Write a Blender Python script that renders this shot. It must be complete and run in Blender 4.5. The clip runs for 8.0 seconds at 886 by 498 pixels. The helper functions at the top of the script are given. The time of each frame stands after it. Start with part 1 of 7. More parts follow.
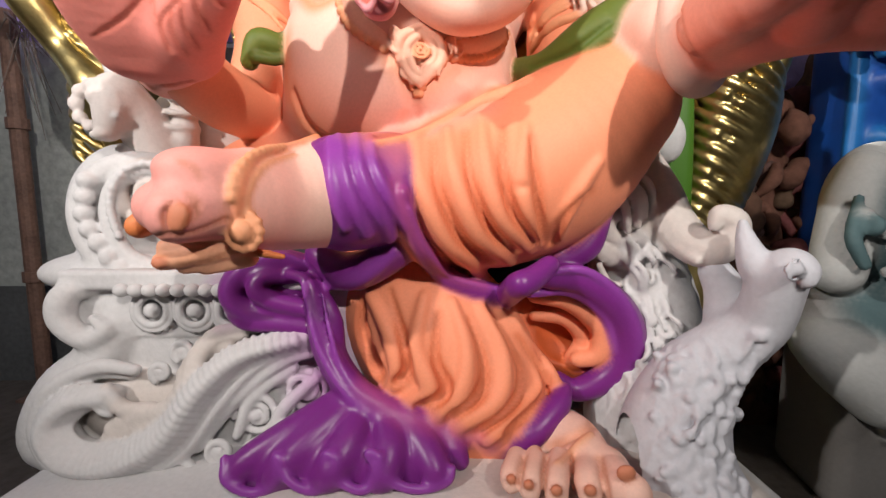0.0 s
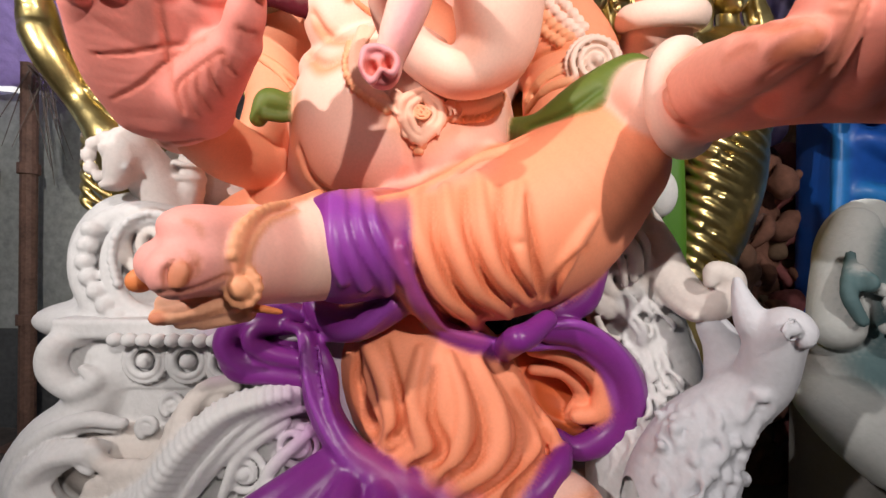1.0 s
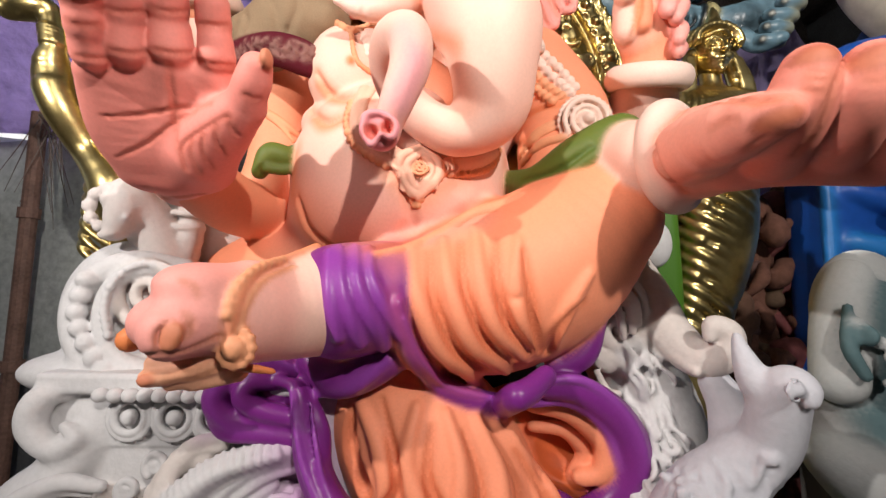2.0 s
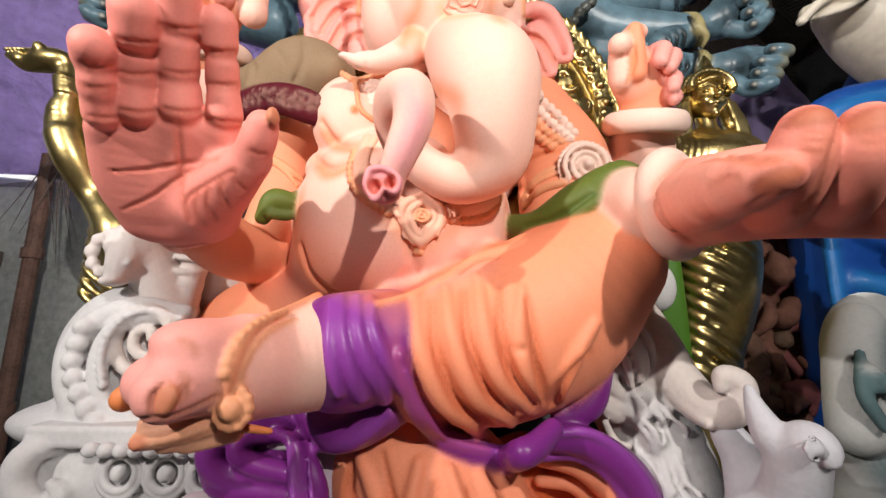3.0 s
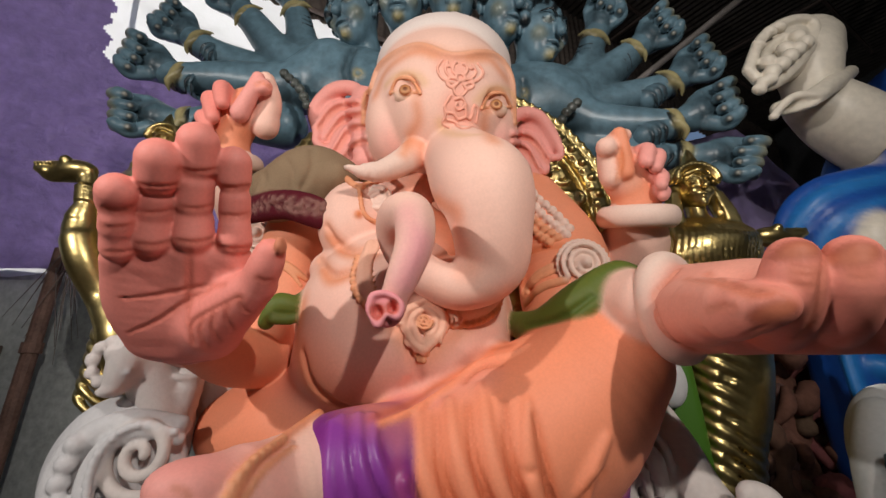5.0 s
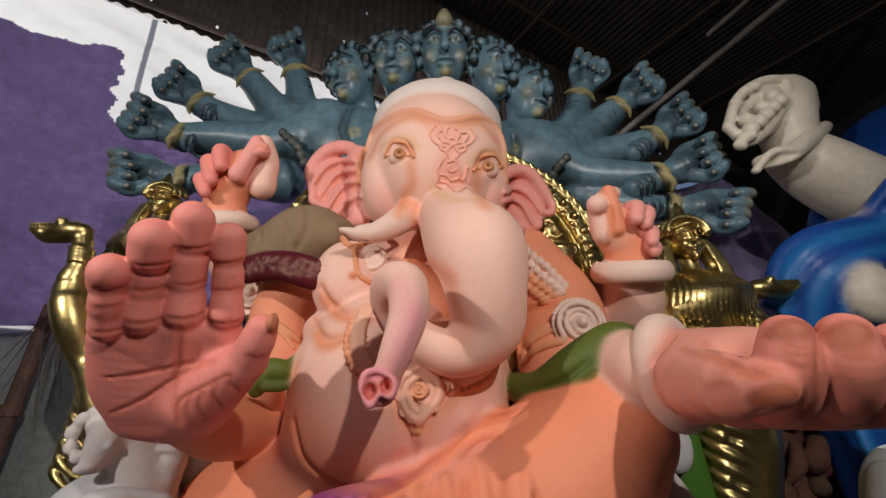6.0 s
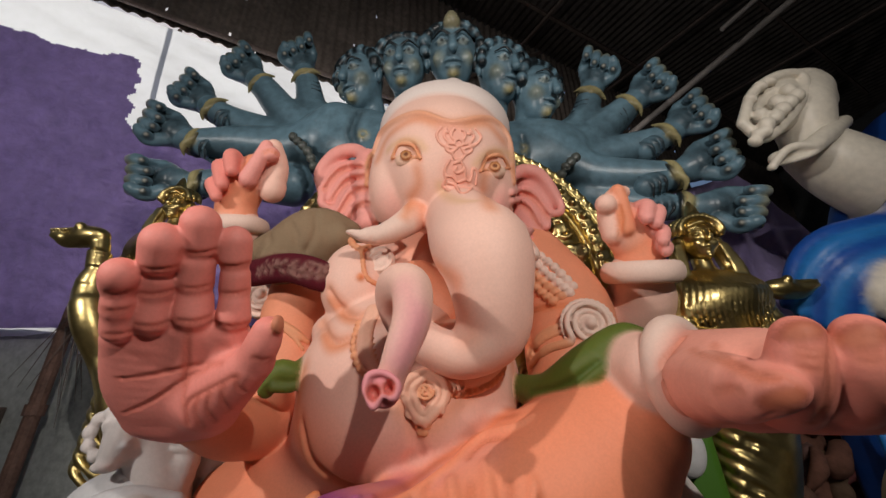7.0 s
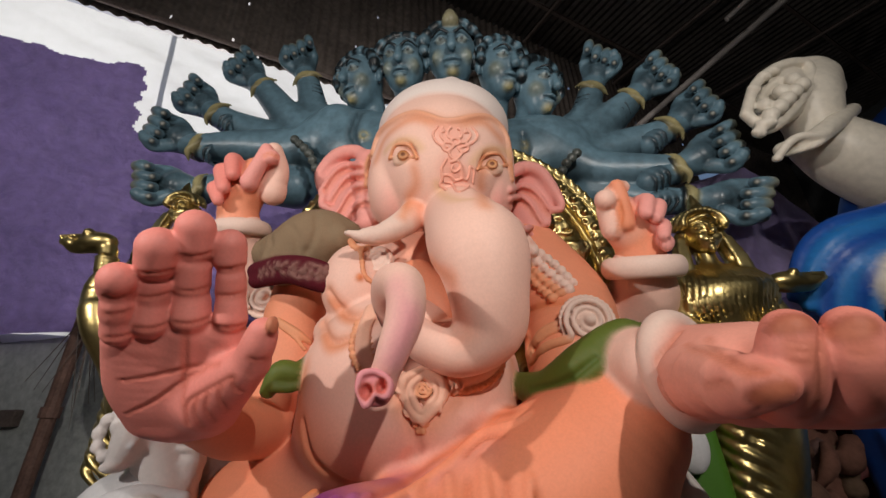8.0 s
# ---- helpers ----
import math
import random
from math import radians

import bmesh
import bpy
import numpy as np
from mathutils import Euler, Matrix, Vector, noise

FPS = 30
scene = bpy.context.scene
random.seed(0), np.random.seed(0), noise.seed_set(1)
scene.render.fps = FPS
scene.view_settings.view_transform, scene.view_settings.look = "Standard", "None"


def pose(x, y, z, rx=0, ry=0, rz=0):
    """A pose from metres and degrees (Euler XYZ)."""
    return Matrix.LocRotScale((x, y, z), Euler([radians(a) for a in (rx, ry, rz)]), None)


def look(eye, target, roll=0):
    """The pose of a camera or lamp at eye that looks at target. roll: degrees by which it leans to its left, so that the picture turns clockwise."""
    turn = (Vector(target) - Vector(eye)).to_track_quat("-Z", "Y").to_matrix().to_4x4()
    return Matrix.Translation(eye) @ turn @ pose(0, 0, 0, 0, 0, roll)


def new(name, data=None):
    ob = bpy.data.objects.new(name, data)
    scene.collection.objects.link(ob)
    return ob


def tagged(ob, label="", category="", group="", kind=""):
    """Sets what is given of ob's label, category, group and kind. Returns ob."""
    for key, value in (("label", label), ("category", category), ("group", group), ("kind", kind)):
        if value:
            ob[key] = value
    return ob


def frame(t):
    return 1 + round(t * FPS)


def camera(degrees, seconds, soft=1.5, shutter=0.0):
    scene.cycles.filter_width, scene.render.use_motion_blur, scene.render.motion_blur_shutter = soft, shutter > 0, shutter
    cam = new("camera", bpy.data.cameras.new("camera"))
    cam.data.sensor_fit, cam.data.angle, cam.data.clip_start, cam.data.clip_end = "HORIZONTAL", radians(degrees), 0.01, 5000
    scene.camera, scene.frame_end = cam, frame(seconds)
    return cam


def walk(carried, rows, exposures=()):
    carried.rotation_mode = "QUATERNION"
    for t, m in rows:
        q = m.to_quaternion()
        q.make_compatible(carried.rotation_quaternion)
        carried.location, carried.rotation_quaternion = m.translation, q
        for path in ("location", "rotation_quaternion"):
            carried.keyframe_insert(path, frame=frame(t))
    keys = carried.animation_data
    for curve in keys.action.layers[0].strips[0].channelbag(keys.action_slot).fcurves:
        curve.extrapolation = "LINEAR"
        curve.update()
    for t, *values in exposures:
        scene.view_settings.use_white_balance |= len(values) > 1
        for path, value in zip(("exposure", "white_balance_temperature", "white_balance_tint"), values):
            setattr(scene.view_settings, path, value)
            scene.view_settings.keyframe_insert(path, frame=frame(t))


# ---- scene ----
cam = camera(96.0, 8.0)
METRES, EYE, TILT, LEAN, TURN = 0.55, 1.70, -6.0, 0.0, 0.0
ROWS = [
    (0.0, 0.0, 0.0, 0.0, 0.0, -0.0, -0.0),
    (0.5, -0.0009, -0.0164, 0.044, 0.59, 2.88, -0.29),
    (1.0, 0.0074, -0.0298, 0.0883, -0.17, 5.85, -0.6),
    (1.5, 0.0092, -0.0416, 0.1367, -0.6, 8.85, -0.73),
    (3.0, -0.0031, -0.0602, 0.3127, -0.39, 15.82, -0.57),
    (3.5, -0.0058, -0.0806, 0.3776, 0.05, 18.08, 0.01),
    (4.0, -0.0085, -0.1116, 0.4396, 0.51, 20.24, 0.59),
    (5.5, 0.0082, -0.2565, 0.6906, 0.31, 28.02, 0.62),
    (6.0, 0.0185, -0.2956, 0.764, 0.23, 30.77, 1.48),
    (6.5, 0.0385, -0.3014, 0.7713, 0.74, 31.33, 1.27),
    (7.0, 0.0758, -0.2945, 0.7661, 2.04, 30.97, 0.93),
    (7.5, 0.122, -0.2944, 0.7649, 2.84, 30.9, 1.12),
    (8.0, 0.1814, -0.2979, 0.7579, 3.71, 30.85, 1.19),
]
EXPOSURES = [(0.0, 0.12), (3.5, -0.06), (4.0, -0.35), (5.5, -0.95), (6.5, -1.10), (8.0, -1.00)]
walk(cam, [(t, pose(0, 0, EYE, TILT, LEAN, TURN) @ pose(METRES * x, METRES * y, METRES * z, 90 + pitch, roll, yaw)) for t, x, y, z, yaw, pitch, roll in ROWS], EXPOSURES)

# ---- light: daylight behind the tarpaulin, workshop floodlights before the statue, an added soft fill ----
world = bpy.data.worlds.new("daylight")
scene.world = world
world.use_nodes = True
sky = world.node_tree.nodes.new("ShaderNodeTexSky")
sky.sky_type, sky.sun_disc = "NISHITA", False
sky.sun_elevation, sky.sun_rotation = radians(42), radians(-36)
world.node_tree.nodes["Background"].inputs[1].default_value = 0.12
world.node_tree.links.new(sky.outputs[0], world.node_tree.nodes["Background"].inputs[0])


def lamp(name, kind, eye, target, power, colour, size, cone=100):
    data = bpy.data.lights.new(name, kind)
    data.energy, data.color = power, colour
    if kind == "AREA":
        data.shape, data.size = "DISK", size
    else:
        data.shadow_soft_size = size
    if kind == "SPOT":
        data.spot_size, data.spot_blend = radians(cone), 1.0
    ob = new(name, data)
    ob.matrix_world = look(eye, target)
    return ob


lamp("floodlight_high", "SPOT", (1.5, -2.6, 4.2), (0.2, 2.2, 3.9), 1010, (1.0, 0.93, 0.87), 0.05, 92)
lamp("floodlight_side", "SPOT", (-2.9, -1.4, 3.7), (0, 2.2, 3.4), 690, (1.0, 0.93, 0.88), 0.05, 104)
# soft fill disk added to lighten the shadows, not a fixture of the shed
lamp("fill_light", "AREA", (0.5, -3.5, 6.2), (0, 2, 2.5), 65, (1.0, 0.95, 0.92), 2.0)
sun = bpy.data.lights.new("sun", "SUN")
sun.energy, sun.angle, sun.color = 5.0, radians(0.5), (1.0, 0.96, 0.9)
new("sun", sun).matrix_world = look((-5, 8, 9.5), (-1, 2.5, 3.5))


# ---- materials ----
def nodes_of(name):
    m = bpy.data.materials.new(name)
    m.use_nodes = True
    t = m.node_tree
    return m, t.nodes, t.links, t.nodes["Principled BSDF"]


def mottle(n, l, colour_socket, bsdf, scale, amount, bump, fine, relief=0.01):
    """Two scales of uneven colour and a fine relief over a colour."""
    co = n.new("ShaderNodeTexCoord")
    big, small = n.new("ShaderNodeTexNoise"), n.new("ShaderNodeTexNoise")
    big.inputs["Scale"].default_value, small.inputs["Scale"].default_value = scale, fine
    big.inputs["Detail"].default_value = small.inputs["Detail"].default_value = 6
    for t in (big, small):
        l.new(co.outputs["Object"], t.inputs["Vector"])
    mix = n.new("ShaderNodeMath")
    mix.operation = "ADD"
    l.new(big.outputs["Fac"], mix.inputs[0])
    l.new(small.outputs["Fac"], mix.inputs[1])
    rng = n.new("ShaderNodeMapRange")
    rng.inputs["From Min"].default_value, rng.inputs["From Max"].default_value = 0.6, 1.4
    rng.inputs["To Min"].default_value, rng.inputs["To Max"].default_value = 1 - amount, 1 + amount * 0.35
    l.new(mix.outputs[0], rng.inputs["Value"])
    mul = n.new("ShaderNodeVectorMath")
    mul.operation = "SCALE"
    l.new(colour_socket, mul.inputs[0])
    l.new(rng.outputs[0], mul.inputs["Scale"])
    l.new(mul.outputs[0], bsdf.inputs["Base Color"])
    if bump:
        b = n.new("ShaderNodeBump")
        b.inputs["Strength"].default_value, b.inputs["Distance"].default_value = bump, relief
        l.new(small.outputs["Fac"], b.inputs["Height"])
        l.new(b.outputs[0], bsdf.inputs["Normal"])
    return rng


def solid(name, colour, rough=0.6, metal=0.0, scale=3.0, amount=0.15, bump=0.15, fine=60.0, spec=0.5):
    m, n, l, b = nodes_of(name)
    rgb = n.new("ShaderNodeRGB")
    rgb.outputs[0].default_value = (*colour, 1)
    mottle(n, l, rgb.outputs[0], b, scale, amount, bump, fine)
    b.inputs["Roughness"].default_value, b.inputs["Metallic"].default_value = rough, metal
    b.inputs["Specular IOR Level"].default_value = spec
    return m


def painted(name, rough=0.5, metal=0.0, amount=0.08, bump=0.12, fine=90.0, spec=0.4, gloss=0.0):
    """Sprayed paint whose colour lies on the mesh."""
    m, n, l, b = nodes_of(name)
    at = n.new("ShaderNodeAttribute")
    at.attribute_name = "paint"
    mottle(n, l, at.outputs["Color"], b, 2.5, amount, bump, fine)
    b.inputs["Roughness"].default_value, b.inputs["Metallic"].default_value = rough, metal
    b.inputs["Specular IOR Level"].default_value = spec
    if gloss:
        # the purple enamel is glossier than the flat skin and cloth colours
        sep, rng = n.new("ShaderNodeSeparateColor"), n.new("ShaderNodeMapRange")
        l.new(at.outputs["Color"], sep.inputs[0])
        l.new(sep.outputs[1], rng.inputs["Value"])
        rng.inputs["From Min"].default_value, rng.inputs["From Max"].default_value = 0.03, 0.14
        rng.inputs["To Min"].default_value, rng.inputs["To Max"].default_value = gloss, rough
        l.new(rng.outputs[0], b.inputs["Roughness"])
    return m


def sheet_cloth(name, colour, through_light):
    """A thin woven sheet that lets some light through."""
    m, n, l, b = nodes_of(name)
    rgb = n.new("ShaderNodeRGB")
    rgb.outputs[0].default_value = (*colour, 1)
    mottle(n, l, rgb.outputs[0], b, 1.2, 0.75, 0.9, 7, 0.08)
    b.inputs["Roughness"].default_value = 0.45
    tr, mix = n.new("ShaderNodeBsdfTranslucent"), n.new("ShaderNodeMixShader")
    tr.inputs[0].default_value = (*[min(1, c * 1.6 + 0.05) for c in colour], 1)
    mix.inputs[0].default_value = through_light
    l.new(b.outputs[0], mix.inputs[1])
    l.new(tr.outputs[0], mix.inputs[2])
    l.new(mix.outputs[0], n["Material Output"].inputs[0])
    return m


STATUE_PAINT = painted("statue_paint", rough=0.6, amount=0.10, bump=0.06, spec=0.4, gloss=0.36)
PLASTER = painted("plaster", rough=0.75, amount=0.12, bump=0.25, fine=45)
SATIN_BLUE = painted("satin_blue_paint", rough=0.36, amount=0.5, bump=0.25, fine=14)
GOLD = painted("gold_paint", rough=0.34, metal=1.0, amount=0.25, bump=0.15, fine=30)
CONCRETE = solid("grey_concrete", (0.46, 0.49, 0.47), 0.85, amount=0.45, scale=1.2, bump=0.4, fine=18)
DARK_BAND = solid("dark_dado", (0.11, 0.115, 0.12), 0.8, amount=0.5, scale=2, bump=0.4, fine=20)
EARTH = solid("earth_floor", (0.12, 0.10, 0.085), 0.9, amount=0.5, scale=2.0, bump=0.8, fine=14)
TIN = solid("rusty_tin", (0.24, 0.20, 0.175), 0.6, 0.3, amount=0.6, scale=1.5, bump=0.3, fine=12)
DARK_TIN = solid("dark_roof_tin", (0.12, 0.105, 0.095), 0.7, 0.2, amount=0.6, scale=1.5, bump=0.3, fine=12)
STEEL = solid("weathered_steel", (0.22, 0.17, 0.15), 0.6, 0.4, amount=0.5, scale=6, bump=0.3, fine=40)
RUST_POLE = solid("rust_brown_pole", (0.23, 0.13, 0.10), 0.7, 0.1, amount=0.5, scale=8, bump=0.4, fine=40)
TARP = sheet_cloth("purple_tarpaulin", (0.27, 0.19, 0.46), 0.2)
TARP_THIN = sheet_cloth("pale_tarpaulin", (0.80, 0.72, 0.92), 0.85)
# lighter copy of the purple sheet, its daylight glow put into the colour
TARP_FAR = sheet_cloth("daylit_tarpaulin", (0.50, 0.40, 0.74), 0.55)
PALE_STEEL = solid("pale_painted_steel", (0.42, 0.38, 0.35), 0.6, 0.1, amount=0.4, scale=6, bump=0.3, fine=40)


# ---- modelling helpers ----
def link(name, verts, faces, material, parent=None, label="", smooth=False):
    me = bpy.data.meshes.new(name)
    me.from_pydata([tuple(v) for v in verts], [], [tuple(f) for f in faces])
    me.update()
    me.materials.append(material)
    if smooth:
        me.polygons.foreach_set("use_smooth", [True] * len(me.polygons))
    ob = new(name, me)
    ob.parent = parent
    return tagged(ob, label)


def part(name, bm, material, parent=None, label="", smooth=False):
    me = bpy.data.meshes.new(name)
    bm.normal_update()
    bm.to_mesh(me)
    bm.free()
    me.materials.append(material)
    if smooth:
        me.polygons.foreach_set("use_smooth", [True] * len(me.polygons))
    ob = new(name, me)
    ob.parent = parent
    return tagged(ob, label)


def box_bm(lo, hi, bevel=0.01):
    bm = bmesh.new()
    bmesh.ops.create_cube(bm, size=1)
    for v in bm.verts:
        v.co = Vector([(a + b) / 2 + c * (b - a) for a, b, c in zip(lo, hi, v.co)])
    if bevel:
        bmesh.ops.bevel(bm, geom=bm.edges[:], offset=bevel, segments=2, affect="EDGES", profile=0.6)
    return bm


def rod_bm(a, b, r, r2=None, n=12):
    bm = bmesh.new()
    a, b = Vector(a), Vector(b)
    bmesh.ops.create_cone(bm, cap_ends=True, segments=n, radius1=r, radius2=r if r2 is None else r2, depth=(b - a).length)
    bm.transform(Matrix.Translation((a + b) / 2) @ (b - a).to_track_quat("Z", "Y").to_matrix().to_4x4())
    return bm


def glide(points, n):
    """A smooth run of points through the given ones."""
    p = np.array(points, float)
    if len(p) == 2:
        return p[0] + (p[1] - p[0]) * np.linspace(0, 1, 2)[:, None]
    q = np.vstack([2 * p[0] - p[1], p, 2 * p[-1] - p[-2]])
    out = []
    for i in range(1, len(q) - 2):
        t = np.linspace(0, 1, n, endpoint=False)[:, None]
        a, b, c, d = q[i - 1], q[i], q[i + 1], q[i + 2]
        out.append(0.5 * (2 * b + (c - a) * t + (2 * a - 5 * b + 4 * c - d) * t**2 + (3 * b - a - 3 * c + d) * t**3))
    out.append(p[-1:])
    out = np.vstack(out)
    if out.shape[1] > 3:
        out[:, 3] = np.maximum(out[:, 3], p[:, 3].min() * 0.8)
    return out


VIEWER = np.array((0.02, -0.08, 1.95))


class Clay:
    """A body modelled by adding and cutting soft forms, then meshed into one skin."""

    def __init__(self, lo, hi, h):
        self.lo, self.h = np.array(lo, float), h
        self.n = np.ceil((np.array(hi, float) - self.lo) / h).astype(int) + 1
        self.d = np.full(self.n, 0.25, np.float32)
        self.c = np.full((*self.n, 3), 0.5, np.float32)

    def span(self, lo, hi):
        a = np.maximum(np.floor((np.array(lo) - self.lo) / self.h).astype(int), 0)
        b = np.minimum(np.ceil((np.array(hi) - self.lo) / self.h).astype(int) + 1, self.n)
        if (b - a).min() < 2:
            return None, None
        g = [self.lo[i] + self.h * np.arange(a[i], b[i]) for i in range(3)]
        return tuple(slice(i, j) for i, j in zip(a, b)), (g[0][:, None, None].astype(np.float32), g[1][None, :, None].astype(np.float32), g[2][None, None, :].astype(np.float32))

    def add(self, s, dn, colour, k, soft, mode):
        d = self.d[s]
        if mode == "cut":
            e = np.clip(0.5 - 0.5 * (d + dn) / k, 0, 1)
            self.d[s] = d + (-dn - d) * e + k * e * (1 - e)
            if colour is not None:
                w = np.clip(0.5 - 0.5 * dn / soft, 0, 1)[..., None]
                self.c[s] += (np.array(colour, np.float32) - self.c[s]) * w
            return
        if mode == "paint":
            w = np.clip(0.5 - 0.5 * dn / soft, 0, 1)[..., None]
            self.c[s] += (np.array(colour, np.float32) - self.c[s]) * w
            return
        e = np.clip(0.5 + 0.5 * (d - dn) / k, 0, 1)
        w = np.clip(0.5 + 0.5 * (d - dn) / soft, 0, 1)[..., None]
        self.c[s] += (np.array(colour, np.float32) - self.c[s]) * w
        self.d[s] = d + (dn - d) * e - k * e * (1 - e)

    def seat(self, p, sink=0.0):
        """Moves points along the line of sight of one who stands before the statue until they lie on the skin."""
        way = p[:, :3] - VIEWER
        far = np.linalg.norm(way, axis=1, keepdims=True)
        way /= far
        steps = np.arange(-0.75, 0.75, self.h * 0.5)
        q = VIEWER + way[:, None, :] * (far + steps)[:, :, None]
        g = (q - self.lo) / self.h
        ok = ((g >= 0) & (g < self.n - 1.001)).all(2)
        g = np.clip(g, 0, self.n - 1.001)
        i = g.astype(int)
        f = g - i
        d = 0
        for x in (0, 1):
            for y in (0, 1):
                for z in (0, 1):
                    w = (f[..., 0] if x else 1 - f[..., 0]) * (f[..., 1] if y else 1 - f[..., 1]) * (f[..., 2] if z else 1 - f[..., 2])
                    d = d + w * self.d[i[..., 0] + x, i[..., 1] + y, i[..., 2] + z]
        hit = ok & (d < 0)
        first = np.where(hit.any(1), hit.argmax(1), np.abs(steps).argmin())
        row = np.arange(len(p))
        back = np.maximum(first - 1, 0)
        da, db = d[row, back], d[row, first]
        part_way = np.where(hit.any(1) & (da > db), da / np.maximum(da - db, 1e-6), 1)
        at = steps[back] + (steps[first] - steps[back]) * np.clip(part_way, 0, 1)
        out = p.copy()
        out[:, :3] = VIEWER + way * (far[:, 0] + at + sink)[:, None]
        return out

    def fold(self, points, colour, k=0.02, soft=0.02, mode="add", sink=0.0, n=8):
        """A ridge or a groove that lies on the skin."""
        p = glide(points, n)
        q = self.seat(p, sink)
        for _ in range(2):
            q[1:-1, :3] = 0.25 * q[:-2, :3] + 0.5 * q[1:-1, :3] + 0.25 * q[2:, :3]
        self.limb(q, colour, k, soft, 1, mode, ready=True)

    def studs(self, points, r, gap, colour, k=0.008):
        p = self.seat(glide([q[:3] for q in points], 12))
        self.beads(p, r, gap, colour, k)

    def limb(self, points, colour, k=0.03, soft=0.02, n=6, mode="add", ready=False):
        """A round limb along points (x, y, z, radius)."""
        p = np.array(points, float) if ready else glide(points, n)
        m = k + soft + 2.5 * self.h
        s, g = self.span((p[:, :3] - p[:, 3:]).min(0) - m, (p[:, :3] + p[:, 3:]).max(0) + m)
        if s is None:
            return
        dn = np.full([q.stop - q.start for q in s], 0.3, np.float32)
        base = np.array([q.start for q in s])
        for a, b in zip(p[:-1], p[1:]):
            r = max(a[3], b[3]) + m
            t, u = self.span(np.minimum(a, b)[:3] - r, np.maximum(a, b)[:3] + r)
            if t is None:
                continue
            v = tuple(slice(max(q.start - o, 0), q.stop - o) for q, o in zip(t, base))
            ab = b[:3] - a[:3]
            f = np.clip(((u[0] - a[0]) * ab[0] + (u[1] - a[1]) * ab[1] + (u[2] - a[2]) * ab[2]) / max(ab @ ab, 1e-9), 0, 1)
            dist = np.sqrt((u[0] - a[0] - f * ab[0]) ** 2 + (u[1] - a[1] - f * ab[1]) ** 2 + (u[2] - a[2] - f * ab[2]) ** 2) - (a[3] + f * (b[3] - a[3]))
            dn[v] = np.minimum(dn[v], dist[tuple(slice(0, x) for x in dn[v].shape)])
        self.add(s, dn, colour, k, soft, mode)

    def turned(self, at, size, turn, m):
        r = max(size) + m
        s, g = self.span(np.array(at) - r, np.array(at) + r)
        if s is None:
            return None, None
        q = np.array(Euler([radians(x) for x in turn]).to_matrix()).T
        x, y, z = g[0] - at[0], g[1] - at[1], g[2] - at[2]
        return s, [q[i][0] * x + q[i][1] * y + q[i][2] * z for i in range(3)]

    def ball(self, at, size, colour, k=0.03, soft=0.02, turn=(0, 0, 0), mode="add"):
        """An ellipsoid of three radii."""
        size = (size, size, size) if isinstance(size, (int, float)) else size
        s, u = self.turned(at, size, turn, k + soft + 2.5 * self.h)
        if s is None:
            return
        k0 = np.sqrt(sum((a / r) ** 2 for a, r in zip(u, size)))
        k1 = np.sqrt(sum((a / (r * r)) ** 2 for a, r in zip(u, size)))
        self.add(s, k0 * (k0 - 1) / np.maximum(k1, 1e-6), colour, k, soft, mode)

    def slab(self, at, half, colour, k=0.02, soft=0.02, turn=(0, 0, 0), mode="add", edge=0.02):
        """A box of three half sizes with rounded edges."""
        s, u = self.turned(at, [h * 1.8 for h in half], turn, k + soft + 2.5 * self.h)
        if s is None:
            return
        q = [np.abs(a) - (h - edge) for a, h in zip(u, half)]
        dn = np.sqrt(sum(np.maximum(a, 0) ** 2 for a in q)) + np.minimum(np.maximum(np.maximum(q[0], q[1]), q[2]), 0) - edge
        self.add(s, dn, colour, k, soft, mode)

    def ring(self, at, big, small, colour, k=0.02, soft=0.015, turn=(0, 0, 0), mode="add", flat=1.0):
        """A torus about its own z."""
        s, u = self.turned(at, (big + small,) * 3, turn, k + soft + 2.5 * self.h)
        if s is None:
            return
        self.add(s, np.sqrt((np.sqrt(u[0] ** 2 + u[1] ** 2) - big) ** 2 + (u[2] * flat) ** 2) - small, colour, k, soft, mode)

    def beads(self, points, r, gap, colour, k=0.008):
        """A string of small balls along a run of points."""
        p = points if isinstance(points, np.ndarray) else glide([q[:3] for q in points], 12)
        length = np.concatenate([[0], np.cumsum(np.linalg.norm(np.diff(p, axis=0), axis=1))])
        for s in np.arange(0, length[-1] + 1e-6, gap):
            self.ball([np.interp(s, length, p[:, i]) for i in range(3)], r, colour, k, 0.01)

    def spiral(self, at, r0, r1, turns, thick, colour, turn=(0, 0, 0), start=0.0, k=0.015, hand=1):
        """A flat coil in its own xz plane."""
        q = np.array(Euler([radians(x) for x in turn]).to_matrix())
        n = int(12 * turns) + 2
        pts = []
        for i in range(n):
            f = i / (n - 1)
            a, r = start + hand * f * turns * 2 * math.pi, r0 + (r1 - r0) * f
            pts.append((*(np.array(at) + q @ np.array([r * math.cos(a), 0, r * math.sin(a)])), thick * (0.75 + 0.25 * f)))
        self.limb(pts, colour, k, 0.012, 2)

    def skin(self):
        d, h = self.d, self.h
        inside = d < 0
        n = np.array(d.shape) - 1
        acc, cnt, colour = np.zeros((*n, 3), np.float32), np.zeros(n, np.float32), np.zeros((*n, 3), np.float32)
        shape = [slice(0, -1), slice(1, None)]
        corner = [(i, j, k) for i in (0, 1) for j in (0, 1) for k in (0, 1)]
        total = sum(inside[shape[i], shape[j], shape[k]].astype(np.int8) for i, j, k in corner)
        cells = np.argwhere((total > 0) & (total < 8))
        val = {o: d[tuple((cells + o).T)] for o in corner}
        pos, num = np.zeros((len(cells), 3)), np.zeros(len(cells))
